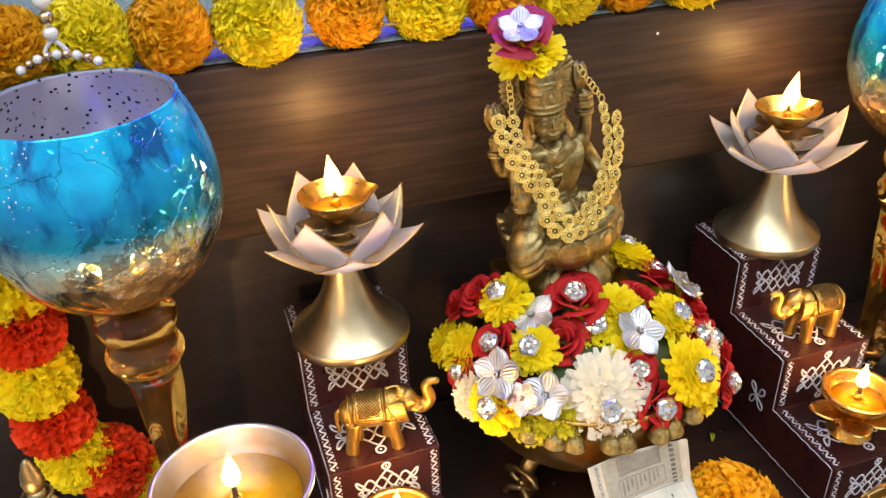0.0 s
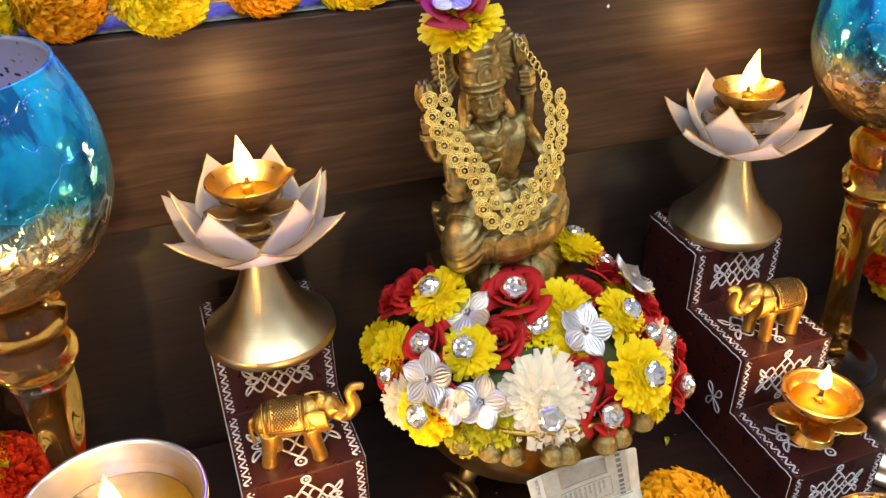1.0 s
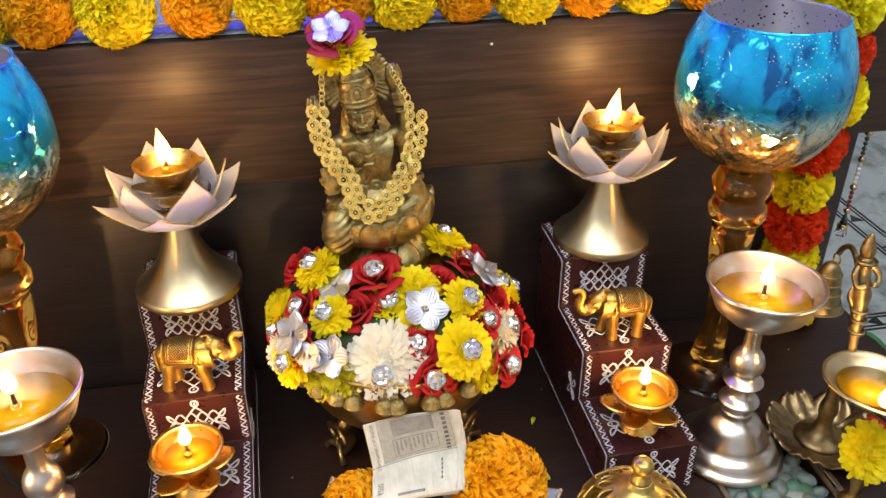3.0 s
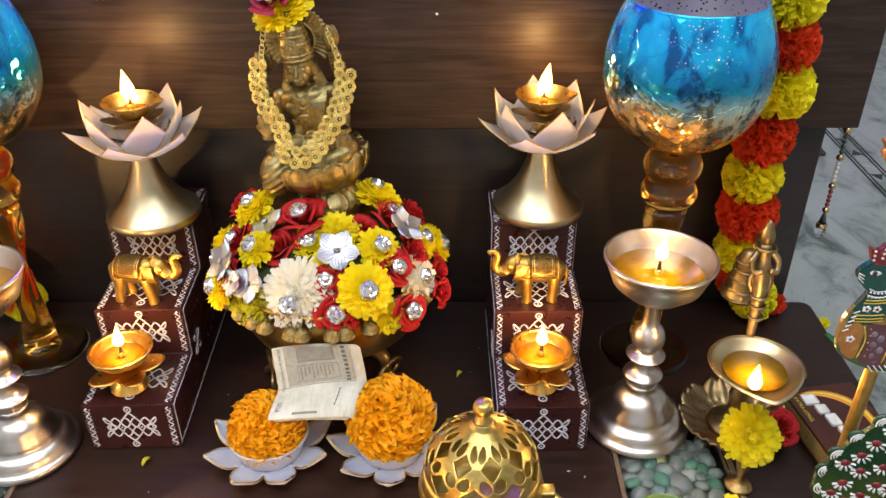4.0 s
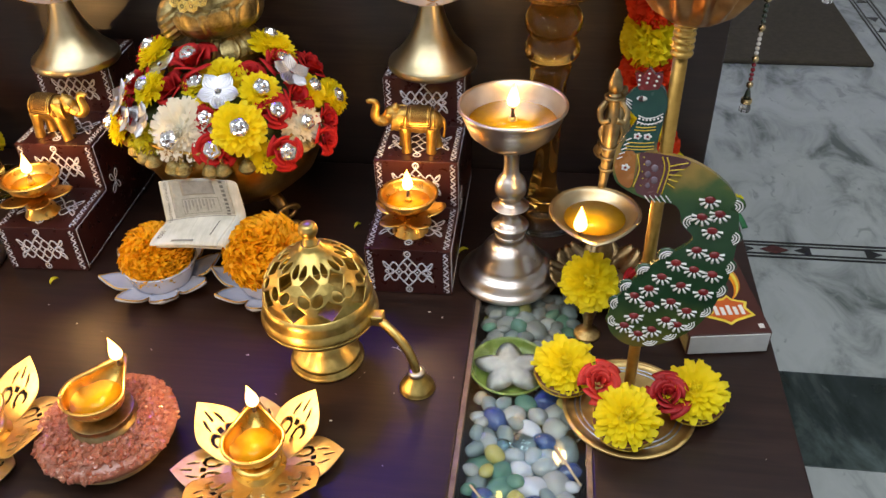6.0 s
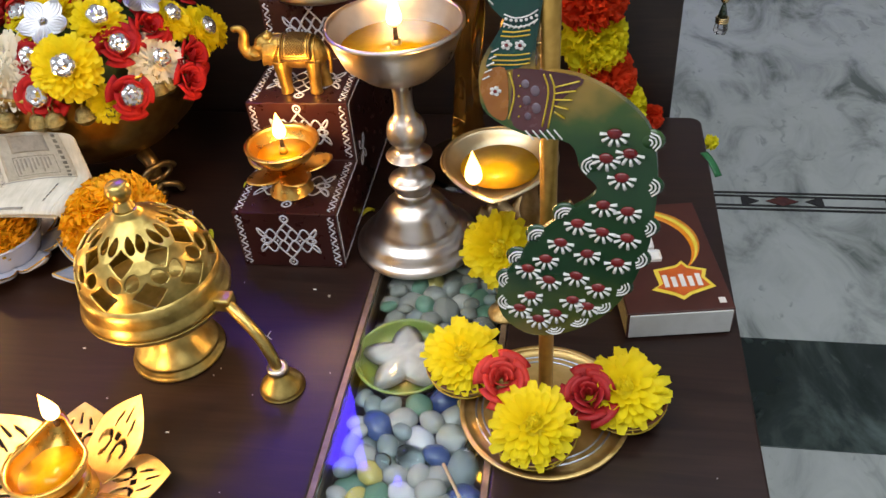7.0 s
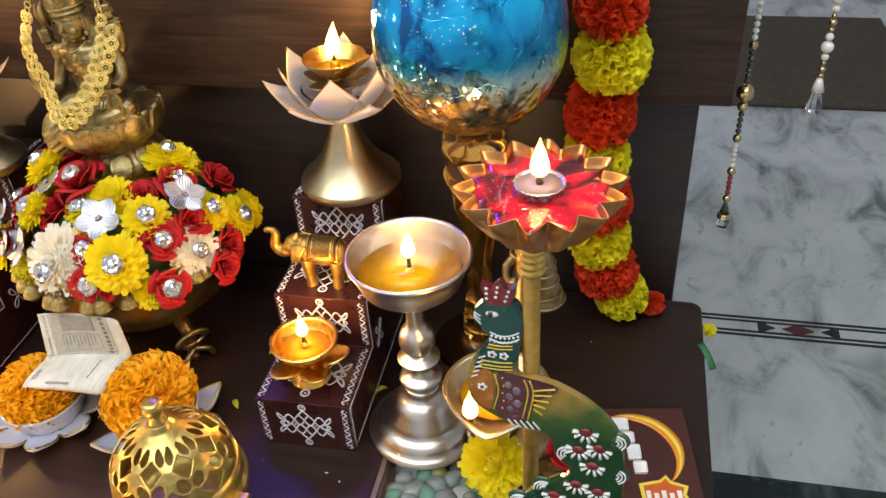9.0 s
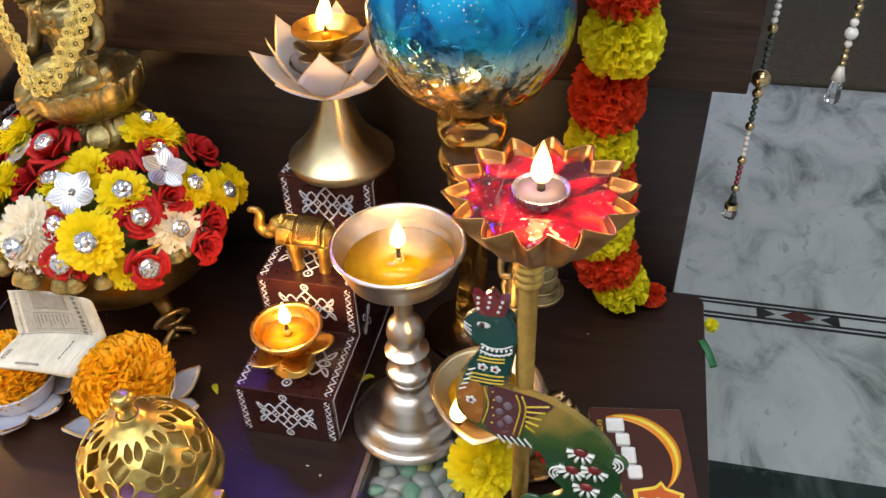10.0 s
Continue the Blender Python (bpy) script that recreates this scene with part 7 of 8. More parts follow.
PEA_PLUM = enamel("peacock_plum", (0.060, 0.018, 0.022), (0.13, 0.045, 0.05))
PEA_RUST = enamel("peacock_rust", (0.26, 0.080, 0.012), (0.42, 0.16, 0.03))
PEA_RED = enamel("peacock_maroon", (0.12, 0.006, 0.008), (0.22, 0.014, 0.014))
PEA_YEL = enamel("peacock_yellow", (0.52, 0.36, 0.02), (0.70, 0.52, 0.05))
PEA_WHITE = enamel("peacock_white", (0.72, 0.72, 0.70), (0.85, 0.85, 0.83))
pb = board("peacock", [(0.280, 0.2535), (0.287, 0.2575), (0.2955, 0.255), (0.2995, 0.245), (0.2985, 0.236), (0.2965, 0.212), (0.305, 0.2095), (0.316, 0.206), (0.331, 0.196), (0.343, 0.181), (0.3475, 0.160), (0.348, 0.138), (0.346, 0.113), (0.336, 0.083), (0.318, 0.064), (0.296, 0.058), (0.281, 0.070), (0.279, 0.090), (0.288, 0.108), (0.297, 0.123), (0.309, 0.135), (0.320, 0.144), (0.323, 0.151), (0.316, 0.160), (0.311, 0.174), (0.292, 0.179), (0.276, 0.190), (0.2730, 0.203), (0.2745, 0.216), (0.281, 0.228), (0.284, 0.236), (0.2785, 0.2415), (0.2762, 0.2485)], PEA_BODY, 0.004, 0.0, "painted wooden peacock board")
axis_x, axis_z = Vector((0.99802, -0.10731, 0.10374)), Vector((-0.00523, 0.10713, 0.88755)).normalized()
axis_y = axis_z.cross(axis_x).normalized()
axis_x = axis_y.cross(axis_z)
pb.matrix_basis = Matrix.Translation(Vector((0.00075, -0.02711, 0.02119)) - BOARD_Y * axis_y) @ Matrix((axis_x, axis_y, axis_z)).transposed().to_4x4() @ Matrix.Diagonal((1.0056, 1.0, 0.894, 1))
board("tail", [(0.322, 0.172), (0.338, 0.172), (0.3465, 0.158), (0.3465, 0.138), (0.3445, 0.113), (0.335, 0.084), (0.318, 0.066), (0.297, 0.0605), (0.284, 0.071), (0.2825, 0.090), (0.290, 0.107), (0.299, 0.121), (0.311, 0.133), (0.323, 0.143), (0.326, 0.152)], PEA_BODY, -0.0002, 0.0005, "dark green feathered tail", parent=pb)
board("head", [(0.281, 0.253), (0.287, 0.2565), (0.2945, 0.2545), (0.2985, 0.2445), (0.2955, 0.235), (0.2855, 0.234), (0.2775, 0.2445)], PEA_TEAL, -0.0002, 0.0005, "dark teal head", parent=pb)
board("neck", [(0.2835, 0.231), (0.2955, 0.231), (0.293, 0.214), (0.278, 0.212), (0.277, 0.217), (0.282, 0.226)], PEA_TEAL, -0.0002, 0.0004, "teal neck", parent=pb)
board("crest", [(0.2830, 0.2540), (0.2800, 0.2650), (0.2845, 0.2630), (0.2880, 0.2670), (0.2910, 0.2628), (0.2950, 0.2638), (0.2935, 0.2540)], PEA_RED, 0.004, 0.0006, "maroon crest", 2, pb)
board("breast", [(0.2735, 0.203), (0.276, 0.211), (0.284, 0.2125), (0.2855, 0.200), (0.284, 0.187), (0.277, 0.191)], PEA_RUST, -0.0002, 0.0005, "rust-coloured breast", parent=pb)
board("wing", [(0.2875, 0.212), (0.298, 0.211), (0.316, 0.2055), (0.306, 0.195), (0.300, 0.180), (0.292, 0.181), (0.2865, 0.187)], PEA_PLUM, -0.0002, 0.0005, "plum wing with yellow bands", parent=pb)


def stroke(pts, mat, r=0.0006, name="painted_stroke"):
    part(name, tube(smooth_line([(x - PX, BOARD_Y - 0.0006, skew(x, z)) for x, z in pts], 4), r, 5, flat=0.6), mat, pb)


for x in (0.2860, 0.3000, 0.3025):
    stroke([(x, 0.2105 - (x - 0.286) * 0.1), (x + 0.0020, 0.200), (x - 0.0005, 0.1875 - (x - 0.286) * 0.3)], PEA_YEL, 0.0007)
for k in range(5):
    stroke([(0.2895 + 0.0006 * (k % 2), 0.209 - 0.005 * k), (0.2900 + 0.0006 * (k % 2), 0.2085 - 0.005 * k)], PEA_YEL, 0.0007)
    stroke([(0.3045, 0.2025 - 0.003 * k), (0.3145 - 0.0014 * k, 0.2050 - 0.0045 * k)], PEA_YEL, 0.0007)
    stroke([(0.2925 + 0.003 * k, 0.1815), (0.296 + 0.003 * k, 0.1765)], PEA_WHITE, 0.0006)
    stroke([(0.2748 + 0.001 * k, 0.2075 + 0.0032 * k), (0.2778 + 0.001 * k, 0.2090 + 0.0032 * k)], PEA_WHITE, 0.0006)
for z in (0.2295, 0.2275, 0.2190, 0.2165, 0.2145):
    stroke([(0.2835 - (0.2295 - z) * 0.35, z), (0.2885, z - 0.0006), (0.2945, z)], PEA_YEL, 0.0006)
for k in range(3):
    stroke([(0.2768, 0.2485 - 0.0014 * k), (0.2800, 0.2465 - 0.0024 * k)], PEA_WHITE, 0.0006)
    for j in range(3):
        part("crest_dot", ball((0.2828 + (0.0050 - 0.0004 * j) * k - PX, BOARD_Y - 0.0007, skew(0.288, 0.2625) + 0.0015 * (k == 1) - 0.0029 * j), 0.0008, None, 8, 6), PEA_WHITE, pb)


# white collar: a band, a row of dots, a row of short hatches
for off in (0.0, 0.0040):
    stroke([(0.2842 - 0.1 * off, 0.2372 - off), (0.2885, 0.2352 - off), (0.2935, 0.2358 - off), (0.2975, 0.2382 - off)], PEA_WHITE, 0.0006)
for k in range(7):
    x = 0.2850 + 0.0020 * k
    z = 0.2340 + 0.00022 * (k - 2.6) ** 2 * 0.7
    part("collar_dot", ball((x - PX, BOARD_Y - 0.0007, skew(x, z)), 0.0007, None, 8, 6), PEA_WHITE, pb)
    stroke([(x, z - 0.0022), (x - 0.0010, z - 0.0036)], PEA_WHITE, 0.0005)


def dot(x, z, r, mat, name="painted_dot", y=0.0006):
    part(name, ball((x - PX, BOARD_Y - y, skew(x, z)), r, None, 12, 8, (1, 0.35, 1)), mat, pb)


def blossom(x, z, r):
    for k in range(5):
        a = 2 * math.pi * k / 5
        dot(x + r * math.cos(a), z + r * math.sin(a), r * 0.62, PEA_WHITE)
    dot(x, z, r * 0.55, PEA_RED, y=0.0010)


blossom(0.2800, 0.2015, 0.0016), blossom(0.2850, 0.2232, 0.0015), blossom(0.2905, 0.2228, 0.0015)
LAVENDER = enamel("peacock_lavender", (0.13, 0.09, 0.12), (0.22, 0.17, 0.21))
for x, z, h in ((0.2925, 0.2045, 1.0), (0.2965, 0.2010, 1.2), (0.2930, 0.1965, 1.1), (0.2970, 0.1925, 1.2), (0.2935, 0.1885, 0.9)):
    part("wing_blot", ball((x - PX, BOARD_Y - 0.0005, skew(x, z)), 0.0022 * h, None, 12, 8, (0.75, 0.2, 1.0)), LAVENDER, pb)
part("eye_white", ball((0.2852 - PX, BOARD_Y - 0.0007, skew(0.2852, 0.2482)), 0.0030, None, 14, 8, (1, 0.3, 0.55)), PEA_WHITE, pb)
dot(0.2848, 0.2482, 0.0017, PEA_PLUM, "iris", 0.0011), dot(0.2848, 0.2482, 0.0009, BLACK_STONE, "eye", 0.0017)
stroke_me = mesh_of("feather_stroke", tube([(0.0027, 0, 0), (0.0060, -0.0001, 0)], [0.0009, 0.0015], 5, flat=0.6), PEA_WHITE)
seed_me = mesh_of("feather_eye", ball((0, 0, 0), 0.0033, None, 12, 8, (1, 0.35, 0.80)), PEA_RED)
for k, (x, z) in enumerate(((0.3293, 0.1788), (0.336, 0.1687), (0.3264, 0.1663), (0.3333, 0.1561), (0.3263, 0.1412), (0.3367, 0.1378), (0.3157, 0.1306), (0.3265, 0.1258), (0.3374, 0.1226), (0.3084, 0.1191), (0.3018, 0.109), (0.3204, 0.1128), (0.334, 0.1079), (0.2936, 0.1026), (0.3033, 0.0958), (0.3159, 0.099), (0.3261, 0.0919), (0.2947, 0.0853), (0.3146, 0.0834), (0.2895, 0.0766), (0.3067, 0.0743), (0.2986, 0.0698), (0.3216, 0.0797))):
    for j in range(6):
        part("feather_stroke", stroke_me, None, pb, m=pose(x - PX, BOARD_Y - 0.0007, skew(x, z), 0, 180 - 36 * j + 12 * math.sin(k), 0))
    part("feather_eye", seed_me, None, pb, m=pose(x - PX, BOARD_Y - 0.0008, skew(x, z) + 0.0003, 0, 12 * math.sin(k), 0))
for x, z, turn in ((0.3427, 0.1742, 75), (0.3440, 0.151, 90), (0.3440, 0.1286, 95), (0.3415, 0.110, 105), (0.3350, 0.0928, 120), (0.3270, 0.0807, 130), (0.3170, 0.0711, 150), (0.3060, 0.0650, 165), (0.3215, 0.1623, -80), (0.3105, 0.1345, -40), (0.2985, 0.1215, -40), (0.2895, 0.1080, -50), (0.2845, 0.0945, -80), (0.2840, 0.0804, -100)):
    part("scallop", ball((x - PX + 0.0012 * math.sin(math.radians(turn)), BOARD_Y + 0.0016, skew(x, z) + 0.0012 * math.cos(math.radians(turn))), 0.0058, None, 16, 10, (1, 0.36, 1)), PEA_BODY, pb)
    for r in (0.0018, 0.0034, 0.0050):
        a0 = math.radians(turn)
        stroke([(x + r * math.sin(a0 + b), z + r * math.cos(a0 + b)) for b in (-1.15, -0.4, 0.4, 1.15)], PEA_WHITE, 0.0007)

# small pots and flowers on the base plate
POT = mottled("brown_lacquer_pot", (0.09, 0.022, 0.010), (0.15, 0.04, 0.018), 60, (0.25, 0.4))
for k, (x, y) in enumerate(((0.2560, -0.0930), (0.2975, -0.1370), (0.3450, -0.1100))):
    pot = thing("little_pot", "small brown clay pot with yellow bands on a gilt plate", "pot", "little pots", pose(x, y, 0.004 if k else 0.004))
    part("pot", lathe(curve_profile([(0.0, 0.0), (0.0150, 0.0), (0.0190, 0.003), (0.0220, 0.010), (0.0225, 0.0125), (0.0205, 0.0125), (0.0180, 0.006), (0.0, 0.0045)], 4), 40, cap=False), POT, pot)
    for z in (0.0045, 0.0105):
        r = 0.0203 + 0.0019 * (z > 0.006)
        part("yellow_band", tube([(r * math.cos(a), r * math.sin(a), z) for a in (2 * math.pi * j / 36 for j in range(36))], 0.0006, 5, None, True), PEA_YEL, pot)
    for j in range(18):
        a = 2 * math.pi * j / 18
        part("yellow_dot", ball((0.0216 * math.cos(a), 0.0216 * math.sin(a), 0.0078), 0.0008, None, 6, 4), PEA_YEL, pot)
for k, (x, y, z, r) in enumerate(((0.2557, -0.0955, 0.0240, 0.0235), (0.2972, -0.1410, 0.0240, 0.0240), (0.3440, -0.1135, 0.0240, 0.0240))):
    fl = thing("chrysanthemum", "yellow chrysanthemum in a small brown pot", "flower", "flowers in little pots", facing((x, y, z), (0, -0.35, 1), r, 80 * k))
    part("petals", POT_YEL[k], None, fl)
    part("flower_centre", CENTRE["yellow"], None, fl, "", pose(0, 0, 0.38))
for k, (x, y, z, mat, lab) in enumerate(((0.2790, -0.1145, 0.0255, ROSE_RED, "coral red rose between the small pots"), (0.3255, -0.1210, 0.0250, DARK_ROSE, "dark red rose between the small pots"))):
    fl = thing("rose", lab, "flower", m=facing((x, y, z), (-0.1 if k else 0.1, -0.5, 1), 0.0165, 60 * k))
    part("petals", mesh_of("petals", rose(1.0, 51 + k), mat), None, fl)

# ---- hand lamp with bell, on a petal tray ----
tray_b = mottled("bronze_tray", (0.20, 0.13, 0.06), (0.40, 0.28, 0.14), 60, (0.22, 0.38), 1.0, 0.4)
tr = thing("petal_tray", "bronze tray shaped like overlapping petals", "tray", m=pose(0.286, 0.028, 0.0005))
part("dish", lathe([(0.0, 0.0), (0.024, 0.0), (0.0245, 0.002), (0.022, 0.003), (0.0, 0.003)], 36, cap=False), tray_b, tr)
for k in range(8):
    a = 2 * math.pi * k / 8

    def f(u, v, a=a):
        r = 0.018 + 0.026 * u
        w = 0.038 * math.sin(math.pi * (0.2 + 0.60 * u)) * (v - 0.5)
        return (r * math.cos(a) - w * math.sin(a), r * math.sin(a) + w * math.cos(a), 0.003 + 0.012 * u * u + 0.0015 * math.cos(6 * math.pi * (v - 0.5)) * u)
    part("petal", sheet(f, 8, 12, 0.0014), tray_b, tr)
hand_lamp = thing("bell_lamp", "brass oil lamp with a cast figure handle and bell, lit", "oil lamp", m=pose(0.286, 0.028, 0.0037))
part("foot", lathe(curve_profile([(0.0, 0.0), (0.018, 0.0), (0.019, 0.003), (0.010, 0.009), (0.006, 0.020), (0.0075, 0.032), (0.005, 0.045), (0.0055, 0.070), (0.0, 0.072)], 4), 32, cap=False), ANTIQUE, hand_lamp)
part("arm", tube(smooth_line([(0, 0, 0.068), (-0.002, -0.004, 0.082), (-0.007, -0.016, 0.090), (-0.012, -0.032, 0.0922)], 4), 0.0038, 10), ANTIQUE, hand_lamp)
pl = lathe(curve_profile([(0.0, 0.0), (0.018, 0.0005), (0.026, 0.004), (0.0305, 0.0095), (0.0325, 0.0100), (0.0325, 0.0112), (0.0300, 0.0112), (0.0245, 0.0058), (0.016, 0.0022), (0.0, 0.0018)], 4), 56, cap=False)
for v in pl.verts:
    if v.co.y < -0.012:
        v.co.y -= 0.45 * (-0.012 - v.co.y) ** 2 / 0.02 * (1 - abs(v.co.x) / 0.035)
part("plate", pl, PALE_BRASS, hand_lamp, "shallow brass oil plate with spout", pose(-0.0145, -0.0480, 0.0925))
part("oil", lathe([(0.0, 0.0980), (0.0225, 0.0980), (0.0, 0.0983)], 36, off=(-0.0145, -0.048, 0), cap=False), OIL, hand_lamp)
part("beading", tube([(-0.0145 + 0.0328 * math.cos(a), -0.048 + 0.0328 * math.sin(a), 0.1035) for a in (math.pi * (-0.15 + 1.3 * j / 40) for j in range(41))], 0.0009, 6), ANTIQUE, hand_lamp)
handle = tube(smooth_line([(-0.0090, -0.0150, 0.102), (-0.0065, -0.008, 0.125), (-0.0055, -0.003, 0.145), (-0.005, 0.001, 0.160), (-0.005, 0.003, 0.174)], 4), [0.0030, 0.0032, 0.0036, 0.004, 0.0045, 0.005, 0.0055, 0.006, 0.0062, 0.0062, 0.006, 0.0056, 0.005, 0.0048, 0.005, 0.005, 0.004], 12)
ball((-0.005, 0.0035, 0.179), 0.0060, handle, 14, 10, (0.9, 0.9, 1.2))
lathe(curve_profile([(0.005, 0.0), (0.0035, 0.004), (0.002, 0.008), (0.0, 0.010)], 3), 14, handle, (-0.005, 0.004, 0.183), cap=False)
for sgn in (-1, 1):
    tube(smooth_line([(-0.005 + sgn * 0.0045, 0.002, 0.168), (-0.005 + sgn * 0.0095, -0.002, 0.162), (-0.005 + sgn * 0.0080, -0.006, 0.155), (-0.005 + sgn * 0.0025, -0.008, 0.157)], 4), [0.0026] * 5 + [0.0022] * 8, 8, handle)
    tube(smooth_line([(-0.005 + sgn * 0.0035, 0.001, 0.150), (-0.005 + sgn * 0.0080, -0.001, 0.144), (-0.005 + sgn * 0.0050, -0.004, 0.136)], 4), 0.0020, 8, handle)
for zz, rr in ((0.118, 0.0050), (0.127, 0.0054), (0.1345, 0.0058), (0.1715, 0.0066)):
    yy = -0.012 + 0.013 * (zz - 0.110) / 0.06
    tube([(-0.0065 + 0.0015 * (zz - 0.11) / 0.06 + rr * math.cos(a), yy + rr * math.sin(a), zz) for a in (2 * math.pi * j / 18 for j in range(18))], 0.0013, 6, handle, True)
part("figure_handle", handle, ANTIQUE, hand_lamp, "cast brass figure as handle")
part("hook", tube(smooth_line([(-0.005, 0.001, 0.152), (-0.001, 0.014, 0.160), (0.004, 0.030, 0.164), (0.006, 0.041, 0.158), (0.006, 0.045, 0.150)], 4), 0.0022, 8), ANTIQUE, hand_lamp)
part("ring", tube([(0.006, 0.045 + 0.0042 * math.cos(a), 0.1455 + 0.0042 * math.sin(a)) for a in (2 * math.pi * j / 16 for j in range(16))], 0.0008, 6, None, True), BRASS, hand_lamp)
part("bell", lathe(curve_profile([(0.0, 0.0355), (0.0030, 0.0350), (0.0060, 0.0310), (0.0072, 0.0270), (0.0078, 0.0265), (0.0082, 0.0200), (0.0092, 0.0140), (0.0098, 0.0135), (0.0106, 0.0080), (0.0125, 0.0025), (0.0138, 0.0), (0.0128, 0.0), (0.0098, 0.0080), (0.0075, 0.0240), (0.0, 0.0320)], 3), 36, cap=False), ANTIQUE, hand_lamp, "small ringed hand bell", pose(0.003, 0.045, 0.1000) @ Matrix.Scale(1.2, 4))
for z, r in ((0.0268, 0.0076), (0.0205, 0.0082), (0.0138, 0.0097), (0.0062, 0.0113), (0.0008, 0.0136)):
    part("bell_ring", tube([(1.2 * r * math.cos(a), 1.2 * r * math.sin(a), 1.2 * z) for a in (2 * math.pi * j / 28 for j in range(28))], 0.0010, 6, None, True), ANTIQUE, hand_lamp, "", pose(0.003, 0.045, 0.1000))
wick(hand_lamp, (-0.0255, -0.0755, 0.1010), 0.006)
flame(hand_lamp, (-0.0258, -0.0762, 0.1048), 0.022, 0.0, 0.9)
other = copy_thing(hand_lamp, pose(-0.378, 0.020, 0.0010))
for ob in list(other.children):
    if ob.name.split(".")[0] in ("bell", "bell_ring", "hook", "ring"):
        bpy.data.objects.remove(ob)
other["label"] = "brass oil lamp with a cast figure handle, lit"
flame_lamp((-0.4038, -0.0562, 0.132), 4.5)

# glass candle cup
cup = thing("candle_glass", "clear glass candle cup with red wax", "candle", m=pose(-0.2560, -0.184, 0.0005))
part("glass", lathe(curve_profile([(0.0, 0.0), (0.028, 0.0), (0.031, 0.003), (0.034, 0.016), (0.035, 0.030), (0.0338, 0.0304), (0.0325, 0.016), (0.029, 0.005), (0.0, 0.003)], 4), 48, cap=False), CRYSTAL, cup, "clear glass cup")
part("wax", lathe([(0.0, 0.0036), (0.0276, 0.0046), (0.0308, 0.014), (0.029, 0.0165), (0.0, 0.0170)], 40, cap=False), mottled("red_wax", (0.50, 0.03, 0.015), (0.70, 0.06, 0.03), 60, (0.2, 0.35), through_light=0.2), cup, "bright red wax")

# flower in a brass cone
cone = thing("flower_holder", "small engraved brass cone vase", "vase", m=pose(0.2735, -0.036, 0.0005))
part("cone", lathe(curve_profile([(0.0, 0.0), (0.0095, 0.0), (0.0100, 0.002), (0.0045, 0.006), (0.0035, 0.012), (0.0060, 0.024), (0.0095, 0.038), (0.0115, 0.046), (0.0100, 0.046), (0.0070, 0.036), (0.0, 0.020)], 4), 32, cap=False), mottled("engraved_cone", (0.34, 0.22, 0.08), (0.60, 0.42, 0.17), 300, (0.25, 0.4), 1.0, 0.6), cone)
fl = thing("chrysanthemum", "yellow chrysanthemum standing in a brass cone vase", "flower", m=facing((0.2715, -0.037, 0.054), (-0.05, -0.8, 0.6), 0.0235, 10))
part("petals", YEL[1], None, fl)
part("flower_centre", CENTRE["yellow"], None, fl, "", pose(0, 0, 0.50))
fl = thing("rose", "dark red rose lying on the bronze tray", "flower", m=facing((0.315, 0.006, 0.020), (0.2, -0.5, 1), 0.0160))
part("petals", REDS[0], None, fl)

# ---- matchbox ----
box_m = thing("matchbox", "large brown matchbox with an orange flame swoosh", "matchbox", m=pose(0.3712, 0.0040, 0.0005, 0, 0, 9.0))
BW, BL, BH = 0.0315, 0.0530, 0.0200
BROWN = mottled("brown_card", (0.050, 0.012, 0.008), (0.070, 0.018, 0.012), 30, (0.35, 0.5), 0.0, 0.05)
CARD = mottled("white_card", (0.52, 0.53, 0.52), (0.62, 0.63, 0.62), 40, (0.7, 0.8))
part("sleeve", box(-BW, BW, -BL + 0.001, BL - 0.001, 0, BH, 0.0006), BROWN, box_m, "brown printed card sleeve", smooth=False)
part("drawer", box(-BW + 0.0012, BW - 0.0012, -BL, BL, 0.0012, BH - 0.0012, 0.0004), CARD, box_m, "white card drawer", smooth=False)
part("striking_strip", box(-BW - 0.0004, -BW + 0.0003, -BL + 0.002, BL - 0.002, 0.003, BH - 0.003), mottled("striker", (0.20, 0.14, 0.05), (0.40, 0.30, 0.10), 400, (0.6, 0.8)), box_m, smooth=False)


def arc_print(name, cx, cy, r, a0, a1, w0, w1, mat, z=BH + 0.0002):
    def f(u, v):
        a = math.radians(a0 + (a1 - a0) * u)
        w = (w0 + (w1 - w0) * u) * math.sin(math.pi * (0.06 + 0.9 * u))
        rr = r + w * (v - 0.5)
        return (cx + rr * math.cos(a), cy + rr * math.sin(a), z)
    part(name, sheet(f, 24, 3, 0.0002), mat, box_m)


PRINT_O = mottled("orange_print", (0.72, 0.20, 0.01), (0.85, 0.34, 0.02), 60, (0.35, 0.5))
PRINT_Y = mottled("yellow_print", (0.80, 0.58, 0.04), (0.88, 0.70, 0.10), 60, (0.35, 0.5))
PRINT_R = mottled("deep_orange_print", (0.50, 0.085, 0.012), (0.66, 0.14, 0.02), 60, (0.35, 0.5))
PRINT_W = mottled("white_print", (0.75, 0.74, 0.72), (0.85, 0.84, 0.82), 60, (0.35, 0.5))
arc_print("flame_swoosh", -0.012, 0.010, 0.034, 105, -42, 0.0105, 0.0075, PRINT_O)
arc_print("flame_core", -0.012, 0.010, 0.0345, 98, -38, 0.0036, 0.0032, PRINT_Y, BH + 0.0005)


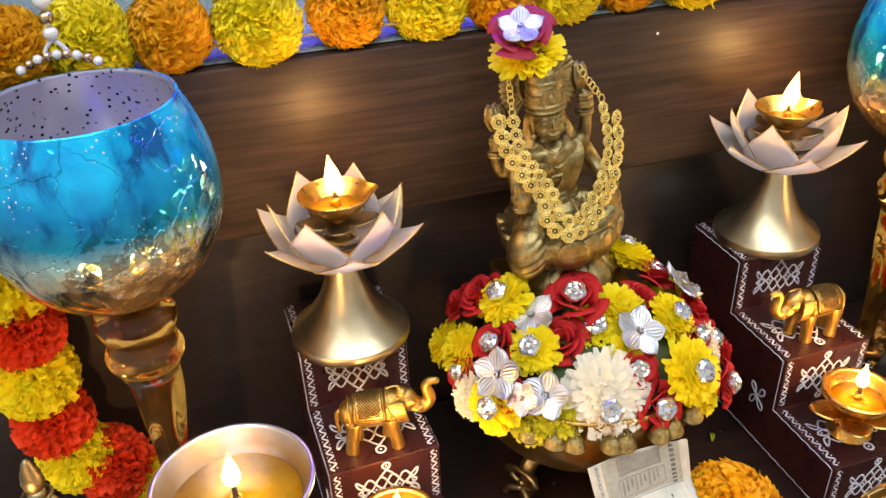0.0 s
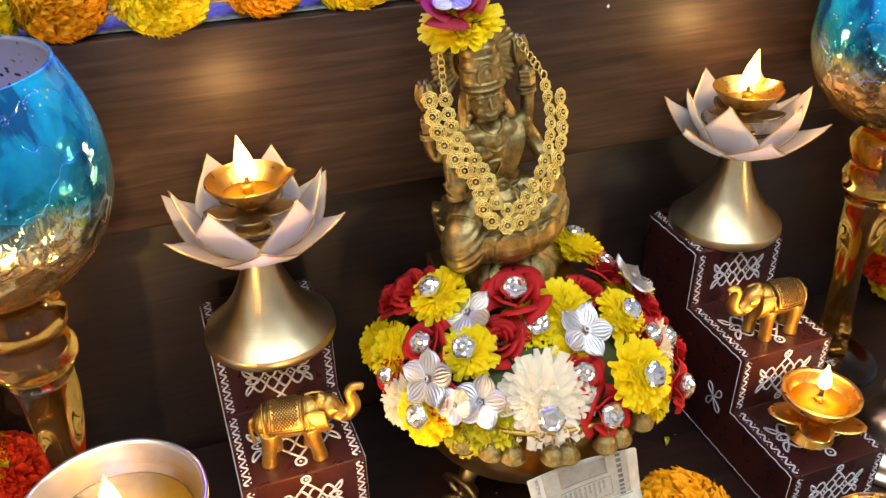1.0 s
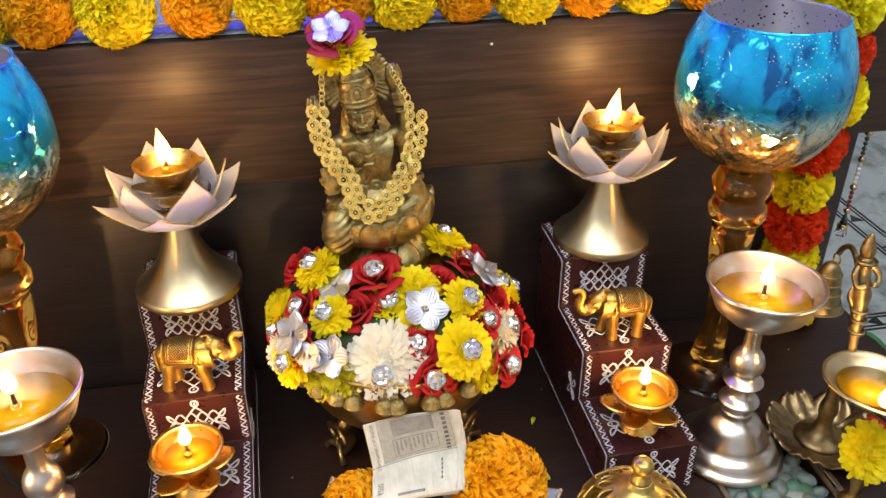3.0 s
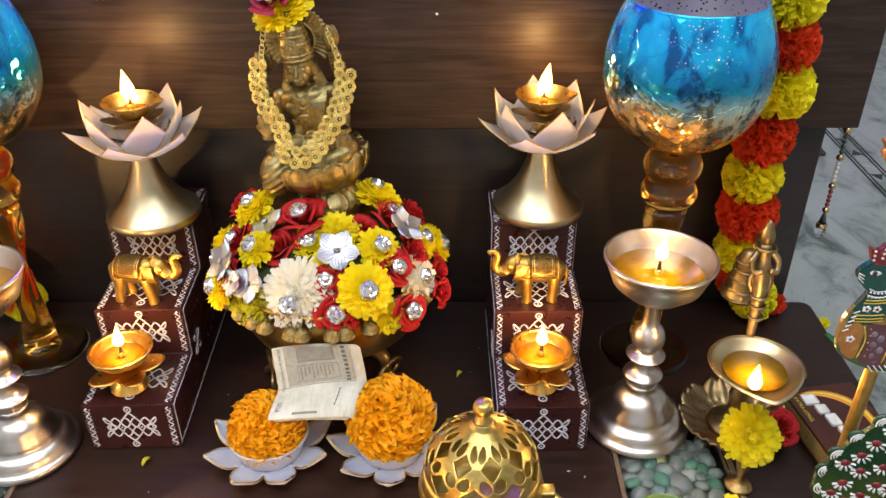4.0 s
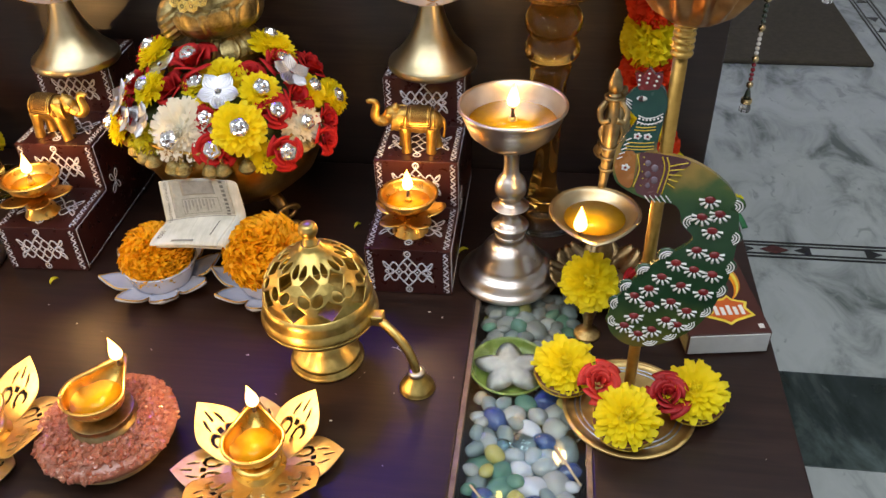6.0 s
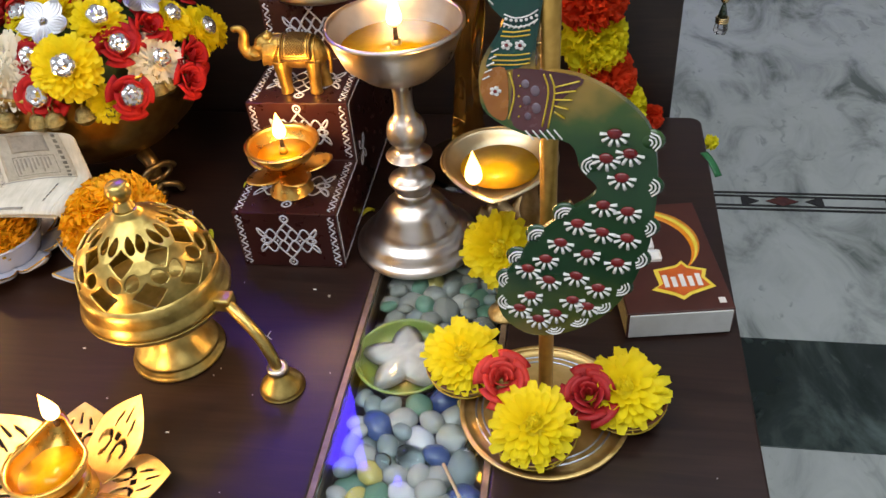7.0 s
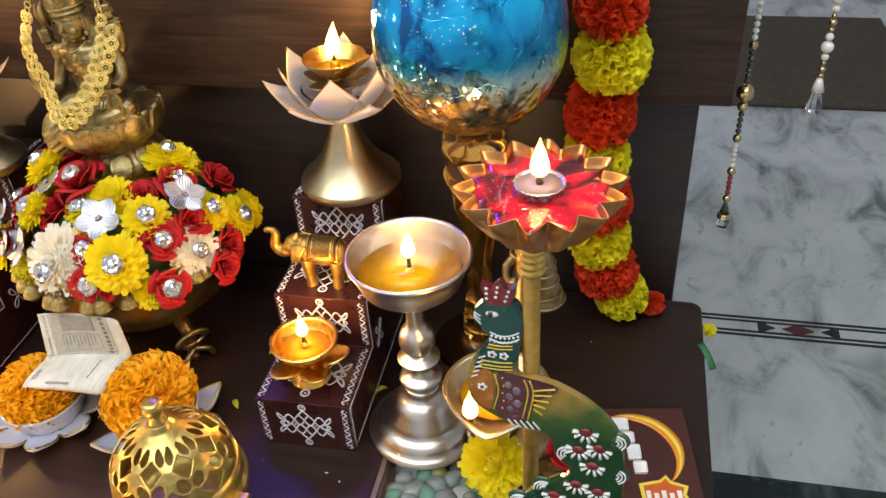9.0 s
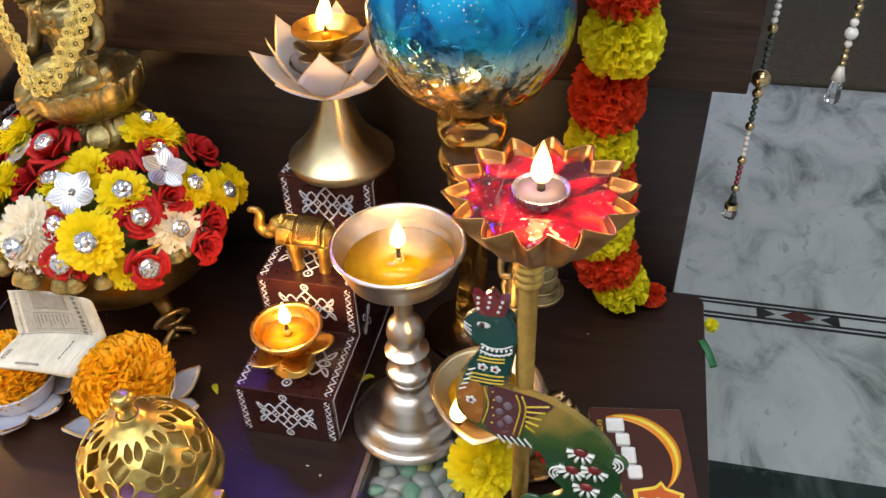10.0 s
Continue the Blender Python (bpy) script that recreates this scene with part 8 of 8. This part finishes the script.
def badge(scale, mat, z):
    pts = [(-0.019, -0.030), (-0.013, -0.026), (-0.014, -0.012), (0.002, -0.009), (0.007, -0.005), (0.010, -0.010), (0.022, -0.014), (0.019, -0.021), (0.024, -0.030), (0.006, -0.036), (0.000, -0.040), (-0.005, -0.036)]
    c = (0.003, -0.023)
    bm = bmesh.new()
    vs = [bm.verts.new((c[0] + 0.003 + (x - c[0]) * scale * 0.9, c[1] - 0.003 + (y - c[1]) * scale, z)) for x, y in pts]
    bm.faces.new(vs)
    bmesh.ops.triangulate(bm, faces=bm.faces[:])
    bmesh.ops.solidify(bm, geom=bm.faces[:], thickness=0.0002)
    part("badge", bm, mat, box_m, smooth=False)


badge(1.0, PRINT_Y, BH + 0.0004), badge(0.82, PRINT_R, BH + 0.0008)
for k in range(5):
    part("brand_bar", box(-0.0055 + 0.0050 * k, -0.0025 + 0.0050 * k, -0.032, -0.021 - 0.002 * (k % 2), BH + 0.0008, BH + 0.0012), PRINT_W, box_m, smooth=False)
for k, (wide, high) in enumerate(((0.0120, 0.0112), (0.0092, 0.0098), (0.0092, 0.0128), (0.0092, 0.0098))):
    y1 = 0.0415 - (0.0, 0.0128, 0.0242, 0.0386)[k]
    x1 = -0.0095 + 0.0026 * k
    part("brand_bar", box(x1 - wide, x1, y1 - high, y1, BH, BH + 0.0003, 0.0020, seg=3), PRINT_W, box_m, smooth=False)
lettering("EXTRA LONG", 0.0046, lambda x, y: Vector((-0.0272 + y, 0.041 - x, BH + 0.0004)), box_m, PRINT_Y)
part("print_mark", box(0.0235, 0.0275, -0.047, -0.0425, BH, BH + 0.0004), PRINT_W, box_m, smooth=False)

# ---- glass-covered pebble trays ----
PANE = clear("tray_glass", (0.90, 0.96, 0.95), 0.0, 1.46)
STRIP = mottled("tray_edge_strip", (0.16, 0.11, 0.07), (0.28, 0.21, 0.15), 80, (0.3, 0.45), 0.5)
STONES = [mottled("white_pebble", (0.22, 0.24, 0.235), (0.44, 0.46, 0.445), 90, (0.06, 0.18), through_light=0.3, coat=0.8), mottled("grey_pebble", (0.075, 0.085, 0.08), (0.20, 0.215, 0.20), 50, (0.12, 0.3), coat=0.4),
          mottled("blue_grey_pebble", (0.12, 0.17, 0.18), (0.30, 0.37, 0.38), 50, (0.05, 0.15), through_light=0.4, coat=1.0), mottled("blue_glass_pebble", (0.006, 0.014, 0.07), (0.03, 0.07, 0.22), 50, (0.05, 0.15), coat=1.0),
          mottled("green_glass_pebble", (0.06, 0.17, 0.12), (0.22, 0.42, 0.32), 50, (0.04, 0.12), through_light=0.5, coat=1.0), mottled("amber_pebble", (0.22, 0.19, 0.04), (0.42, 0.38, 0.12), 50, (0.08, 0.2), coat=0.8),
          clear("clear_glass_pebble", (0.80, 0.92, 0.95), 0.0, 1.45), mottled("streaked_pebble", (0.04, 0.07, 0.24), (0.60, 0.62, 0.62), 130, (0.05, 0.12), through_light=0.2, coat=1.0, mid=0.42)]
peb = []
for k, mat in enumerate(STONES):
    bm = bmesh.new()
    bmesh.ops.create_icosphere(bm, subdivisions=3, radius=1.0)
    for v in bm.verts:
        v.co *= 1 + 0.12 * noise.noise(v.co * 1.2 + Vector((k * 5, 0, 0)))
    peb.append(mesh_of("pebble", bm, mat))
PEB_LABEL = ["smooth white pebble in the glass-covered tray", "dark grey pebble in the glass-covered tray", "blue-grey pebble in the glass-covered tray", "deep blue glass pebble in the tray", "green glass pebble in the tray", "amber yellow pebble in the tray", "clear glass pebble in the tray", "white pebble with blue streaks in the tray"]
rnd = random.Random(3)
TRAY_FLOOR = T0 - 0.002 - D
for gx, count, y_far in ((GLASS_R, 300, 0.028), (GLASS_L, 70, 0.028)):
    pane = part("glass_pane", box(gx[0] + 0.0042, gx[1] - 0.0042, GLASS_Y0 + 0.0042, GLASS_Y1 - 0.0042, D - 0.0055, D - 0.0004, 0.0004), PANE, table, "clear glass pane", smooth=False)
    pane.visible_shadow = False
    for a in ((gx[0] + 0.0002, gx[0] + 0.004, GLASS_Y0 + 0.0002, GLASS_Y1 - 0.0002), (gx[1] - 0.004, gx[1] - 0.0002, GLASS_Y0 + 0.0002, GLASS_Y1 - 0.0002), (gx[0] + 0.0042, gx[1] - 0.0042, GLASS_Y1 - 0.004, GLASS_Y1 - 0.0002), (gx[0] + 0.0042, gx[1] - 0.0042, GLASS_Y0 + 0.0002, GLASS_Y0 + 0.004)):
        part("edge_strip", box(*a, D - 0.012, D + 0.0006, 0.0004), STRIP, table, smooth=False)
    placed = []
    tries = 0
    while len(placed) < count and tries < 40000:
        tries += 1
        r = rnd.uniform(0.0074, 0.0122) * (1 - 0.42 * tries / 40000)
        x, y = rnd.uniform(gx[0] + 0.006 + r, gx[1] - 0.006 - r), rnd.uniform(-0.33, y_far - r)
        if gx is GLASS_R and math.hypot(x - 0.2145, y + 0.070) < 0.032 + 0.6 * r:
            continue
        flat = rnd.uniform(0.6, 0.85)
        z = TRAY_FLOOR + r * flat
        for (px, py, pz, pr) in placed:
            d = math.hypot(px - x, py - y)
            if d < (pr + r) * 0.86:
                z = max(z, pz + math.sqrt(max(0, ((pr + r) * 0.76) ** 2 - d * d)))
        if z + r * flat > -0.0068:
            continue
        placed.append((x, y, z, r))
        w = rnd.random()
        far = y > -0.05
        c = (0 if w < 0.05 else 1 if w < 0.66 else 2 if w < 0.84 else 4 if w < 0.95 else 5) if far else (0 if w < 0.22 else 2 if w < 0.46 else 3 if w < 0.60 else 4 if w < 0.76 else 5 if w < 0.82 else 6 if w < 0.92 else 7)
        ob = part("pebble", peb[c], None, m=pose(x, y, z, rnd.uniform(-12, 12), rnd.uniform(-12, 12), rnd.uniform(0, 360)) @ Matrix.Diagonal((r * 1.15, r * 0.9, r * flat, 1)))
        tagged(ob, PEB_LABEL[c], "pebble", "pebbles in the trays")
GREEN_DISH = mottled("lime_glazed_dish", (0.10, 0.15, 0.025), (0.18, 0.24, 0.06), 40, (0.15, 0.3), coat=0.5)
gd = part("green_dish", lathe(curve_profile([(0.0, 0.0), (0.016, 0.0), (0.0260, 0.005), (0.0310, 0.013), (0.0316, 0.0145), (0.0296, 0.0145), (0.0240, 0.007), (0.0, 0.0035)], 4), 48, cap=False), GREEN_DISH)
gd.matrix_basis = pose(0.2145, -0.070, -0.0230)
tagged(gd, "lime green glazed dish lying among the pebbles", "dish")
for k in range(5):
    a = 2 * math.pi * k / 5
    ob = part("pebble", peb[k % 3], None, m=pose(0.2145 + 0.010 * math.cos(a), -0.070 + 0.010 * math.sin(a), (TRAY_FLOOR - 0.0230) / 2) @ Matrix.Diagonal((0.010, 0.010, (-0.0230 - TRAY_FLOOR) / 2, 1)))
    tagged(ob, PEB_LABEL[k % 3], "pebble", "pebbles in the trays")
star = bmesh.new()
tipv = star.verts.new((0, 0, 0.0085))
lowv = star.verts.new((0, 0, 0.0))
ringt = []
for k in range(40):
    a = 2 * math.pi * k / 40
    w = abs(((k / 40 * 5) % 1.0) - 0.5) * 2
    r = 0.0142 + 0.0108 * w ** 1.1
    ringt.append((star.verts.new((0.62 * r * math.cos(a), 0.62 * r * math.sin(a), 0.0070 - 0.0015 * (1 - w))), star.verts.new((r * math.cos(a), r * math.sin(a), 0.0022))))
for k in range(40):
    (a, b), (c, d) = ringt[k], ringt[(k + 1) % 40]
    star.faces.new((tipv, a, c)), star.faces.new((a, b, d, c)), star.faces.new((b, lowv, d))
bmesh.ops.recalc_face_normals(star, faces=star.faces)
sf = part("starfish", star, mottled("chalky_starfish", (0.24, 0.255, 0.25), (0.40, 0.41, 0.40), 220, (0.8, 0.95), relief=0.9))
sf.matrix_basis = pose(0.2150, -0.0690, -0.0145, 0, 0, 26) @ Matrix.Diagonal((1.24, 1.24, 0.9, 1))
tagged(sf, "chalky white starfish in the green dish", "starfish")
coral = part("coral_bead", ball((0, 0, 0), 0.0042, None, 14, 10, (1, 1, 0.9)), mottled("coral_red", (0.55, 0.03, 0.015), (0.70, 0.06, 0.03), 60, (0.2, 0.3)))
coral.matrix_basis = pose(0.2265, -0.040, -0.0140)
tagged(coral, "small coral red bead among the pebbles", "bead")
STICK = mottled("pale_wood", (0.45, 0.36, 0.22), (0.62, 0.52, 0.36), 80, (0.6, 0.75))
for k, (x0, y0, x1, y1) in enumerate(((0.2505, -0.152, 0.268, -0.183), (0.196, -0.190, 0.214, -0.212))):
    ob = part("matchstick", tube([(x0, y0, 0.0010), ((x0 + x1) / 2, (y0 + y1) / 2, 0.0010), (x1, y1, 0.0010)], 0.0009, 4), STICK)
    tagged(ob, "burnt wooden matchstick lying on the glass", "matchstick", "matchsticks")

fleck = bmesh.new()
for a in (1.4, 3.0, 5.6):
    tube([(0, 0, 0), (0.0045 * math.cos(a), 0.0045 * math.sin(a), 0.0001)], 0.0003, 4, fleck)
fleck = part("cotton_fleck", fleck, PEA_WHITE)
fleck.matrix_basis = pose(0.126, -0.067, 0.0004)
tagged(fleck, "tiny white cotton fleck lying on the table", "fleck", "flecks on the table")
for x, y in ((0.010, -0.086), (0.091, -0.145), (0.145, -0.022), (0.098, 0.018)):
    ob = part("cotton_fleck", ball((0, 0, 0), 0.0008, None, 8, 6, (1.6, 0.7, 0.4)), PEA_WHITE)
    ob.matrix_basis = pose(x, y, 0.0003)
    tagged(ob, "tiny white cotton fleck lying on the table", "fleck", "flecks on the table")
ob = part("cotton_fleck", ball((0, 0, 0), 0.0011, None, 8, 6, (1, 0.4, 1)), PEA_WHITE)
ob.matrix_basis = pose(0.041, PANEL_Y - 0.0002, 0.2965)
tagged(ob, "tiny white fleck stuck to the front panel", "fleck")

# a blue-lit panel in a frame hung with a few coloured bulbs, standing on the shelf over the altar
board_l = thing("light_panel", "blue glowing light panel in a tin frame standing on the shelf", "light panel", m=pose(0, 0.36, SHELF + 0.004))
for x in (-0.235, 0.215):
    part("post", tube([(x, 0, 0), (x, 0, 0.26), (x, 0, 0.52)], 0.004, 10), TIN, board_l)
part("rail", tube([(-0.235, 0, 0.518), (0, 0, 0.518), (0.215, 0, 0.518)], 0.003, 8), TIN, board_l)
part("diffuser", box(-0.215, 0.0, -0.004, 0.004, 0.160, 0.440, 0.002), glow("blue_panel_glow", (0.09, 0.035, 1.0), PANEL_GLOW), board_l, "glowing blue diffuser", smooth=False)
for x in (-0.18, -0.02):
    part("hanger", tube([(x, 0, 0.440), (x, 0, 0.48), (x, 0, 0.518)], 0.0012, 6), TIN, board_l)
WIRE = mottled("black_wire", (0.006, 0.006, 0.006), (0.015, 0.015, 0.015), 200, (0.5, 0.7))
for x, z, col in ((0.046, 0.470, (0.06, 0.03, 1.0)), (0.100, 0.236, (0.04, 1.0, 0.40)), (0.185, 0.441, (1.0, 0.55, 0.05))):
    part("wire", tube([(x, 0, z + 0.004), (x, 0, (z + 0.518) / 2), (x, 0, 0.518)], 0.0008, 5), WIRE, board_l)
    part("bulb", ball((x, 0, z), 0.0060, None, 12, 8, (1, 1, 1.3)), glow("bulb_glow", col, 60.0), board_l, "tiny coloured bulb")

# ---- bead strings ----
PEARLB = mottled("pearl_bead", (0.72, 0.70, 0.64), (0.85, 0.83, 0.78), 100, (0.12, 0.2), coat=0.8)
GOLDB = mottled("gold_bead", (0.55, 0.40, 0.20), (0.75, 0.58, 0.32), 100, (0.15, 0.25), 1.0)
REDB = mottled("red_bead", (0.16, 0.004, 0.012), (0.24, 0.008, 0.02), 100, (0.08, 0.15), coat=1.0)
GREENB = mottled("dark_green_bead", (0.012, 0.028, 0.016), (0.03, 0.05, 0.03), 100, (0.1, 0.2), coat=1.0)


def bead_string(x, y, z_low, kind):
    s = thing("bead_string", "hanging string of gold, pearl and coloured beads with crystal drop", "bead string", "bead strings", pose(x, y, z_low))
    drop = curve_profile([(0.0, 0.0), (0.0045, 0.001), (0.0058, 0.004), (0.0050, 0.009), (0.0042, 0.0100), (0.0, 0.0102)] if kind == 0 else [(0.0, 0.0), (0.0042, 0.001), (0.0056, 0.005), (0.0045, 0.013), (0.0022, 0.022), (0.0, 0.0222)], 3)
    part("crystal_drop", lathe(drop, 8, cap=False), CRYSTAL, s, "clear crystal drop", smooth=False)
    z = 0.0102 if kind == 0 else 0.0222
    if kind == 0:
        for k in range(3):
            part("gold_coil", tube([(0.0046 * math.cos(a), 0.0046 * math.sin(a), z + 0.0008 + 0.0016 * k) for a in (2 * math.pi * j / 16 for j in range(16))], 0.0009, 6, None, True), GOLDB, s)
        z += 0.0052
        part("cap", lathe([(0.0, z), (0.0040, z), (0.0022, z + 0.008), (0.0010, z + 0.011), (0.0, z + 0.011)], 16, cap=False), GREENB, s)
        z += 0.011
        plan = [(GOLDB, 0.0034)] + [(REDB, 0.0023)] * 4 + [(GOLDB, 0.0036)] + [(PEARLB, 0.0022)] * 5 + [(GOLDB, 0.0036)] + [(GREENB, 0.0024)] * 4 + [(GOLDB, 0.0042), (GOLDB, 0.0070)] + [(GREENB, 0.0022)] * 6 + [(GOLDB, 0.0036)] + [(PEARLB, 0.0024)] * 6
    else:
        part("cap", lathe([(0.0, z - 0.003), (0.0052, z - 0.003), (0.0030, z + 0.004), (0.0020, z + 0.007), (0.0, z + 0.007)], 14, cap=False), PEARLB, s)
        z += 0.007
        plan = [(GOLDB, 0.0022), (GOLDB, 0.0026), (GOLDB, 0.0020), (PEARLB, 0.0028), (PEARLB, 0.0046), (PEARLB, 0.0030), (GOLDB, 0.0020), (GOLDB, 0.0030), (GOLDB, 0.0020), (PEARLB, 0.0030), (PEARLB, 0.0046), (PEARLB, 0.0030), (GOLDB, 0.0030)] + [(PEARLB, 0.0024)] * 6
    for mat, r in plan:
        part("bead", ball((0, 0, z + r), r, None, 14, 10, (1, 1, 1)), mat, s)
        z += 2 * r + 0.0003
    part("thread", tube([(0, 0, z - 0.01), (0, 0, TOP - z_low - 0.001)], 0.0004, 5), THREAD, s)
    return s


bead_string(0.4275, 0.244, 0.0560, 0)
bead_string(0.4790, 0.243, 0.1690, 1)
orn = thing("bead_pendant", "pearl and gold bead pendant hanging before the shelf", "bead string", m=pose(-0.3430, 0.178, 0.3330))
z = 0.013
for mat, r in ((PEARLB, 0.0040), (GOLDB, 0.0042), (PEARLB, 0.0048), (GOLDB, 0.0042), (PEARLB, 0.0048), (GOLDB, 0.0040)):
    part("bead", ball((0, 0, z + r), r, None, 14, 10), mat, orn)
    z += 2 * r + 0.0003
for k in range(9):
    x = (k - 4) * 0.0050
    part("bead", ball((x, 0, 0.0055 - 0.00010 * (k - 4) ** 2 * 4), 0.0027, None, 12, 8), (PEARLB, GOLDB)[k % 2], orn)
for s in (-1, 1):
    part("loop", tube(smooth_line([(0, 0, 0.014), (s * 0.004, 0, 0.010), (s * 0.006, 0, 0.006)], 3), 0.0012, 6), PEARLB, orn)
part("thread", tube([(0, 0, z), (0, 0, TOP - 0.3330 - 0.001)], 0.0004, 5), THREAD, orn)

# ---- floor inlay and mat ----


def inlay_strip(name, x0, x1, y0, y1, mat, label, z=0.004):
    return tagged(part(name, box(x0, x1, y0, y1, FLOOR - 0.002, FLOOR + z, 0.0005), mat, smooth=False), label, "floor inlay", kind="structure")


inlay_strip("floor_inlay_slab", 0.45, X1 - 0.01, 0.198, 0.367, GREEN_MARBLE, "black-green marble slab set in the white floor", 0.0015)
band = thing("floor_inlay_band", "inlaid marble band with black lines and diamonds", "floor inlay", kind="structure", m=pose(0, 0, FLOOR))
for y0, y1 in ((0.6395, 0.6440), (0.6490, 0.6530), (0.6730, 0.6770), (0.6815, 0.6860)):
    part("black_line", box(0.30, X1 - 0.01, y0, y1, -0.002, 0.0012), BLACK_STONE, band, smooth=False)
MAROON_STONE = mottled("maroon_stone", (0.06, 0.012, 0.01), (0.10, 0.022, 0.018), 40, (0.15, 0.3))


def diamond(cx, cy, hx, hy, mat, parent, name):
    bm = bmesh.new()
    lo = [bm.verts.new((cx + a * hx, cy + b * hy, -0.002)) for a, b in ((1, 0), (0, 1), (-1, 0), (0, -1))]
    hi = [bm.verts.new((cx + a * hx, cy + b * hy, 0.0014)) for a, b in ((1, 0), (0, 1), (-1, 0), (0, -1))]
    bm.faces.new(hi), bm.faces.new(lo)
    for i in range(4):
        bm.faces.new((lo[i], lo[(i + 1) % 4], hi[(i + 1) % 4], hi[i]))
    bmesh.ops.recalc_face_normals(bm, faces=bm.faces)
    part(name, bm, mat, parent, smooth=False)


def half_diamond(cx, cy, h, s, parent, along=0):
    bm = bmesh.new()
    base = [(0, -h), (0, h), (s * 1.9 * h, 0)]
    pts = [(cx + a, cy + b) if along == 0 else (cx + b, cy + a) for a, b in base]
    lo = [bm.verts.new((x, y, -0.002)) for x, y in pts]
    hi = [bm.verts.new((x, y, 0.0014)) for x, y in pts]
    bm.faces.new(hi), bm.faces.new(lo)
    for i in range(3):
        bm.faces.new((lo[i], lo[(i + 1) % 3], hi[(i + 1) % 3], hi[i]))
    bmesh.ops.recalc_face_normals(bm, faces=bm.faces)
    part("black_triangle", bm, BLACK_STONE, parent, smooth=False)


for k in range(8):
    cx = 0.632 + 0.21 * (k - 1)
    diamond(cx, 0.663, 0.024, 0.0125, MAROON_STONE, band, "maroon_diamond")
    for s in (-1, 1):
        half_diamond(cx + s * 0.060, 0.663, 0.0140, -s, band)
band2 = thing("floor_inlay_cross_band", "inlaid marble band with black lines and triangles", "floor inlay", kind="structure", m=pose(0, 0, FLOOR))
for x0, x1 in ((1.055, 1.060), (1.065, 1.069), (1.101, 1.105), (1.110, 1.115)):
    part("black_line", box(x0, x1, 0.70, Y1 - 0.01, -0.002, 0.0012), BLACK_STONE, band2, smooth=False)
for k in range(9):
    half_diamond(1.085, 0.80 + 0.21 * k, 0.015, 1, band2, 1), half_diamond(1.085, 0.90 + 0.21 * k, 0.015, -1, band2, 1)
MAT = mottled("olive_brown_mat", (0.045, 0.036, 0.022), (0.075, 0.060, 0.038), 90, (0.8, 0.95), relief=0.6)
mt = part("floor_mat", box(0.25, 1.0, 1.42, 1.95, 0, 0.012, 0.004), MAT)
mt.matrix_basis = pose(0, 0, FLOOR + 0.0005)
tagged(mt, "dull olive-brown mat lying on the marble floor", "mat")

# ---- fallen petals and scraps ----
SCRAP = mottled("yellow_green_petal", (0.50, 0.46, 0.01), (0.70, 0.66, 0.03), 100, (0.5, 0.7), through_light=0.3)
GREEN = mottled("green_leaf", (0.01, 0.10, 0.03), (0.02, 0.16, 0.05), 100, (0.4, 0.6))
for k, (x, y, s, turn) in enumerate(((0.1640, 0.062, 0.010, 40), (-0.1905, -0.014, 0.009, 70), (-0.128, 0.022, 0.010, 20), (0.052, 0.030, 0.010, 130), (0.060, 0.092, 0.008, 60))):
    bm = sheet(lambda u, v: (s * (u - 0.5), 0.45 * s * math.sin(math.pi * (0.1 + 0.8 * u)) * (v - 0.5), 0.0022 * math.sin(math.pi * u) + 0.002 * (2 * abs(v - 0.5))), 6, 4, 0.0004)
    ob = part("fallen_petal", bm, SCRAP)
    ob.matrix_basis = pose(x, y, 0.0004, 0, 0, turn)
    tagged(ob, "fallen yellow petal lying on the dark table", "petal", "fallen petals")
ob = part("green_strip", sheet(lambda u, v: (0.022 * u, 0.006 * (v - 0.5), -0.009 * u * u), 8, 3, 0.0006), GREEN)
ob.matrix_basis = pose(0.4130, 0.152, 0.0012, 0, 0, -62)
tagged(ob, "green plastic leaf strip over the table's edge", "leaf")
ob = part("yellow_flower_scrap", pompom(0.006, 77, 60), YEL_POM)
ob.matrix_basis = pose(0.4222, 0.178, -0.006)
tagged(ob, "small yellow cloth flower at the table's corner", "flower")

crumbs = bmesh.new()
rnd = random.Random(19)
for k in range(45):
    x, y, s = rnd.uniform(-0.26, 0.40), rnd.uniform(-0.26, 0.19), rnd.uniform(0.0002, 0.0005)
    if GLASS_R[0] - 0.004 < x < GLASS_R[1] + 0.004:
        continue
    own = bmesh.new()
    bmesh.ops.create_cube(own, size=2 * s)
    for v in own.verts:
        v.co += Vector((rnd.uniform(-1, 1), rnd.uniform(-1, 1), 0)) * s * 0.6
    add(crumbs, own, pose(x, y, s + 0.0002, 0, 0, rnd.uniform(0, 360)))
ob = part("ash_crumbs", crumbs, mottled("pale_ash", (0.35, 0.33, 0.30), (0.55, 0.53, 0.50), 300, (0.8, 0.9)), smooth=False)
tagged(ob, "pale crumbs of ash and wax strewn on the table", "crumbs", kind="stuff")
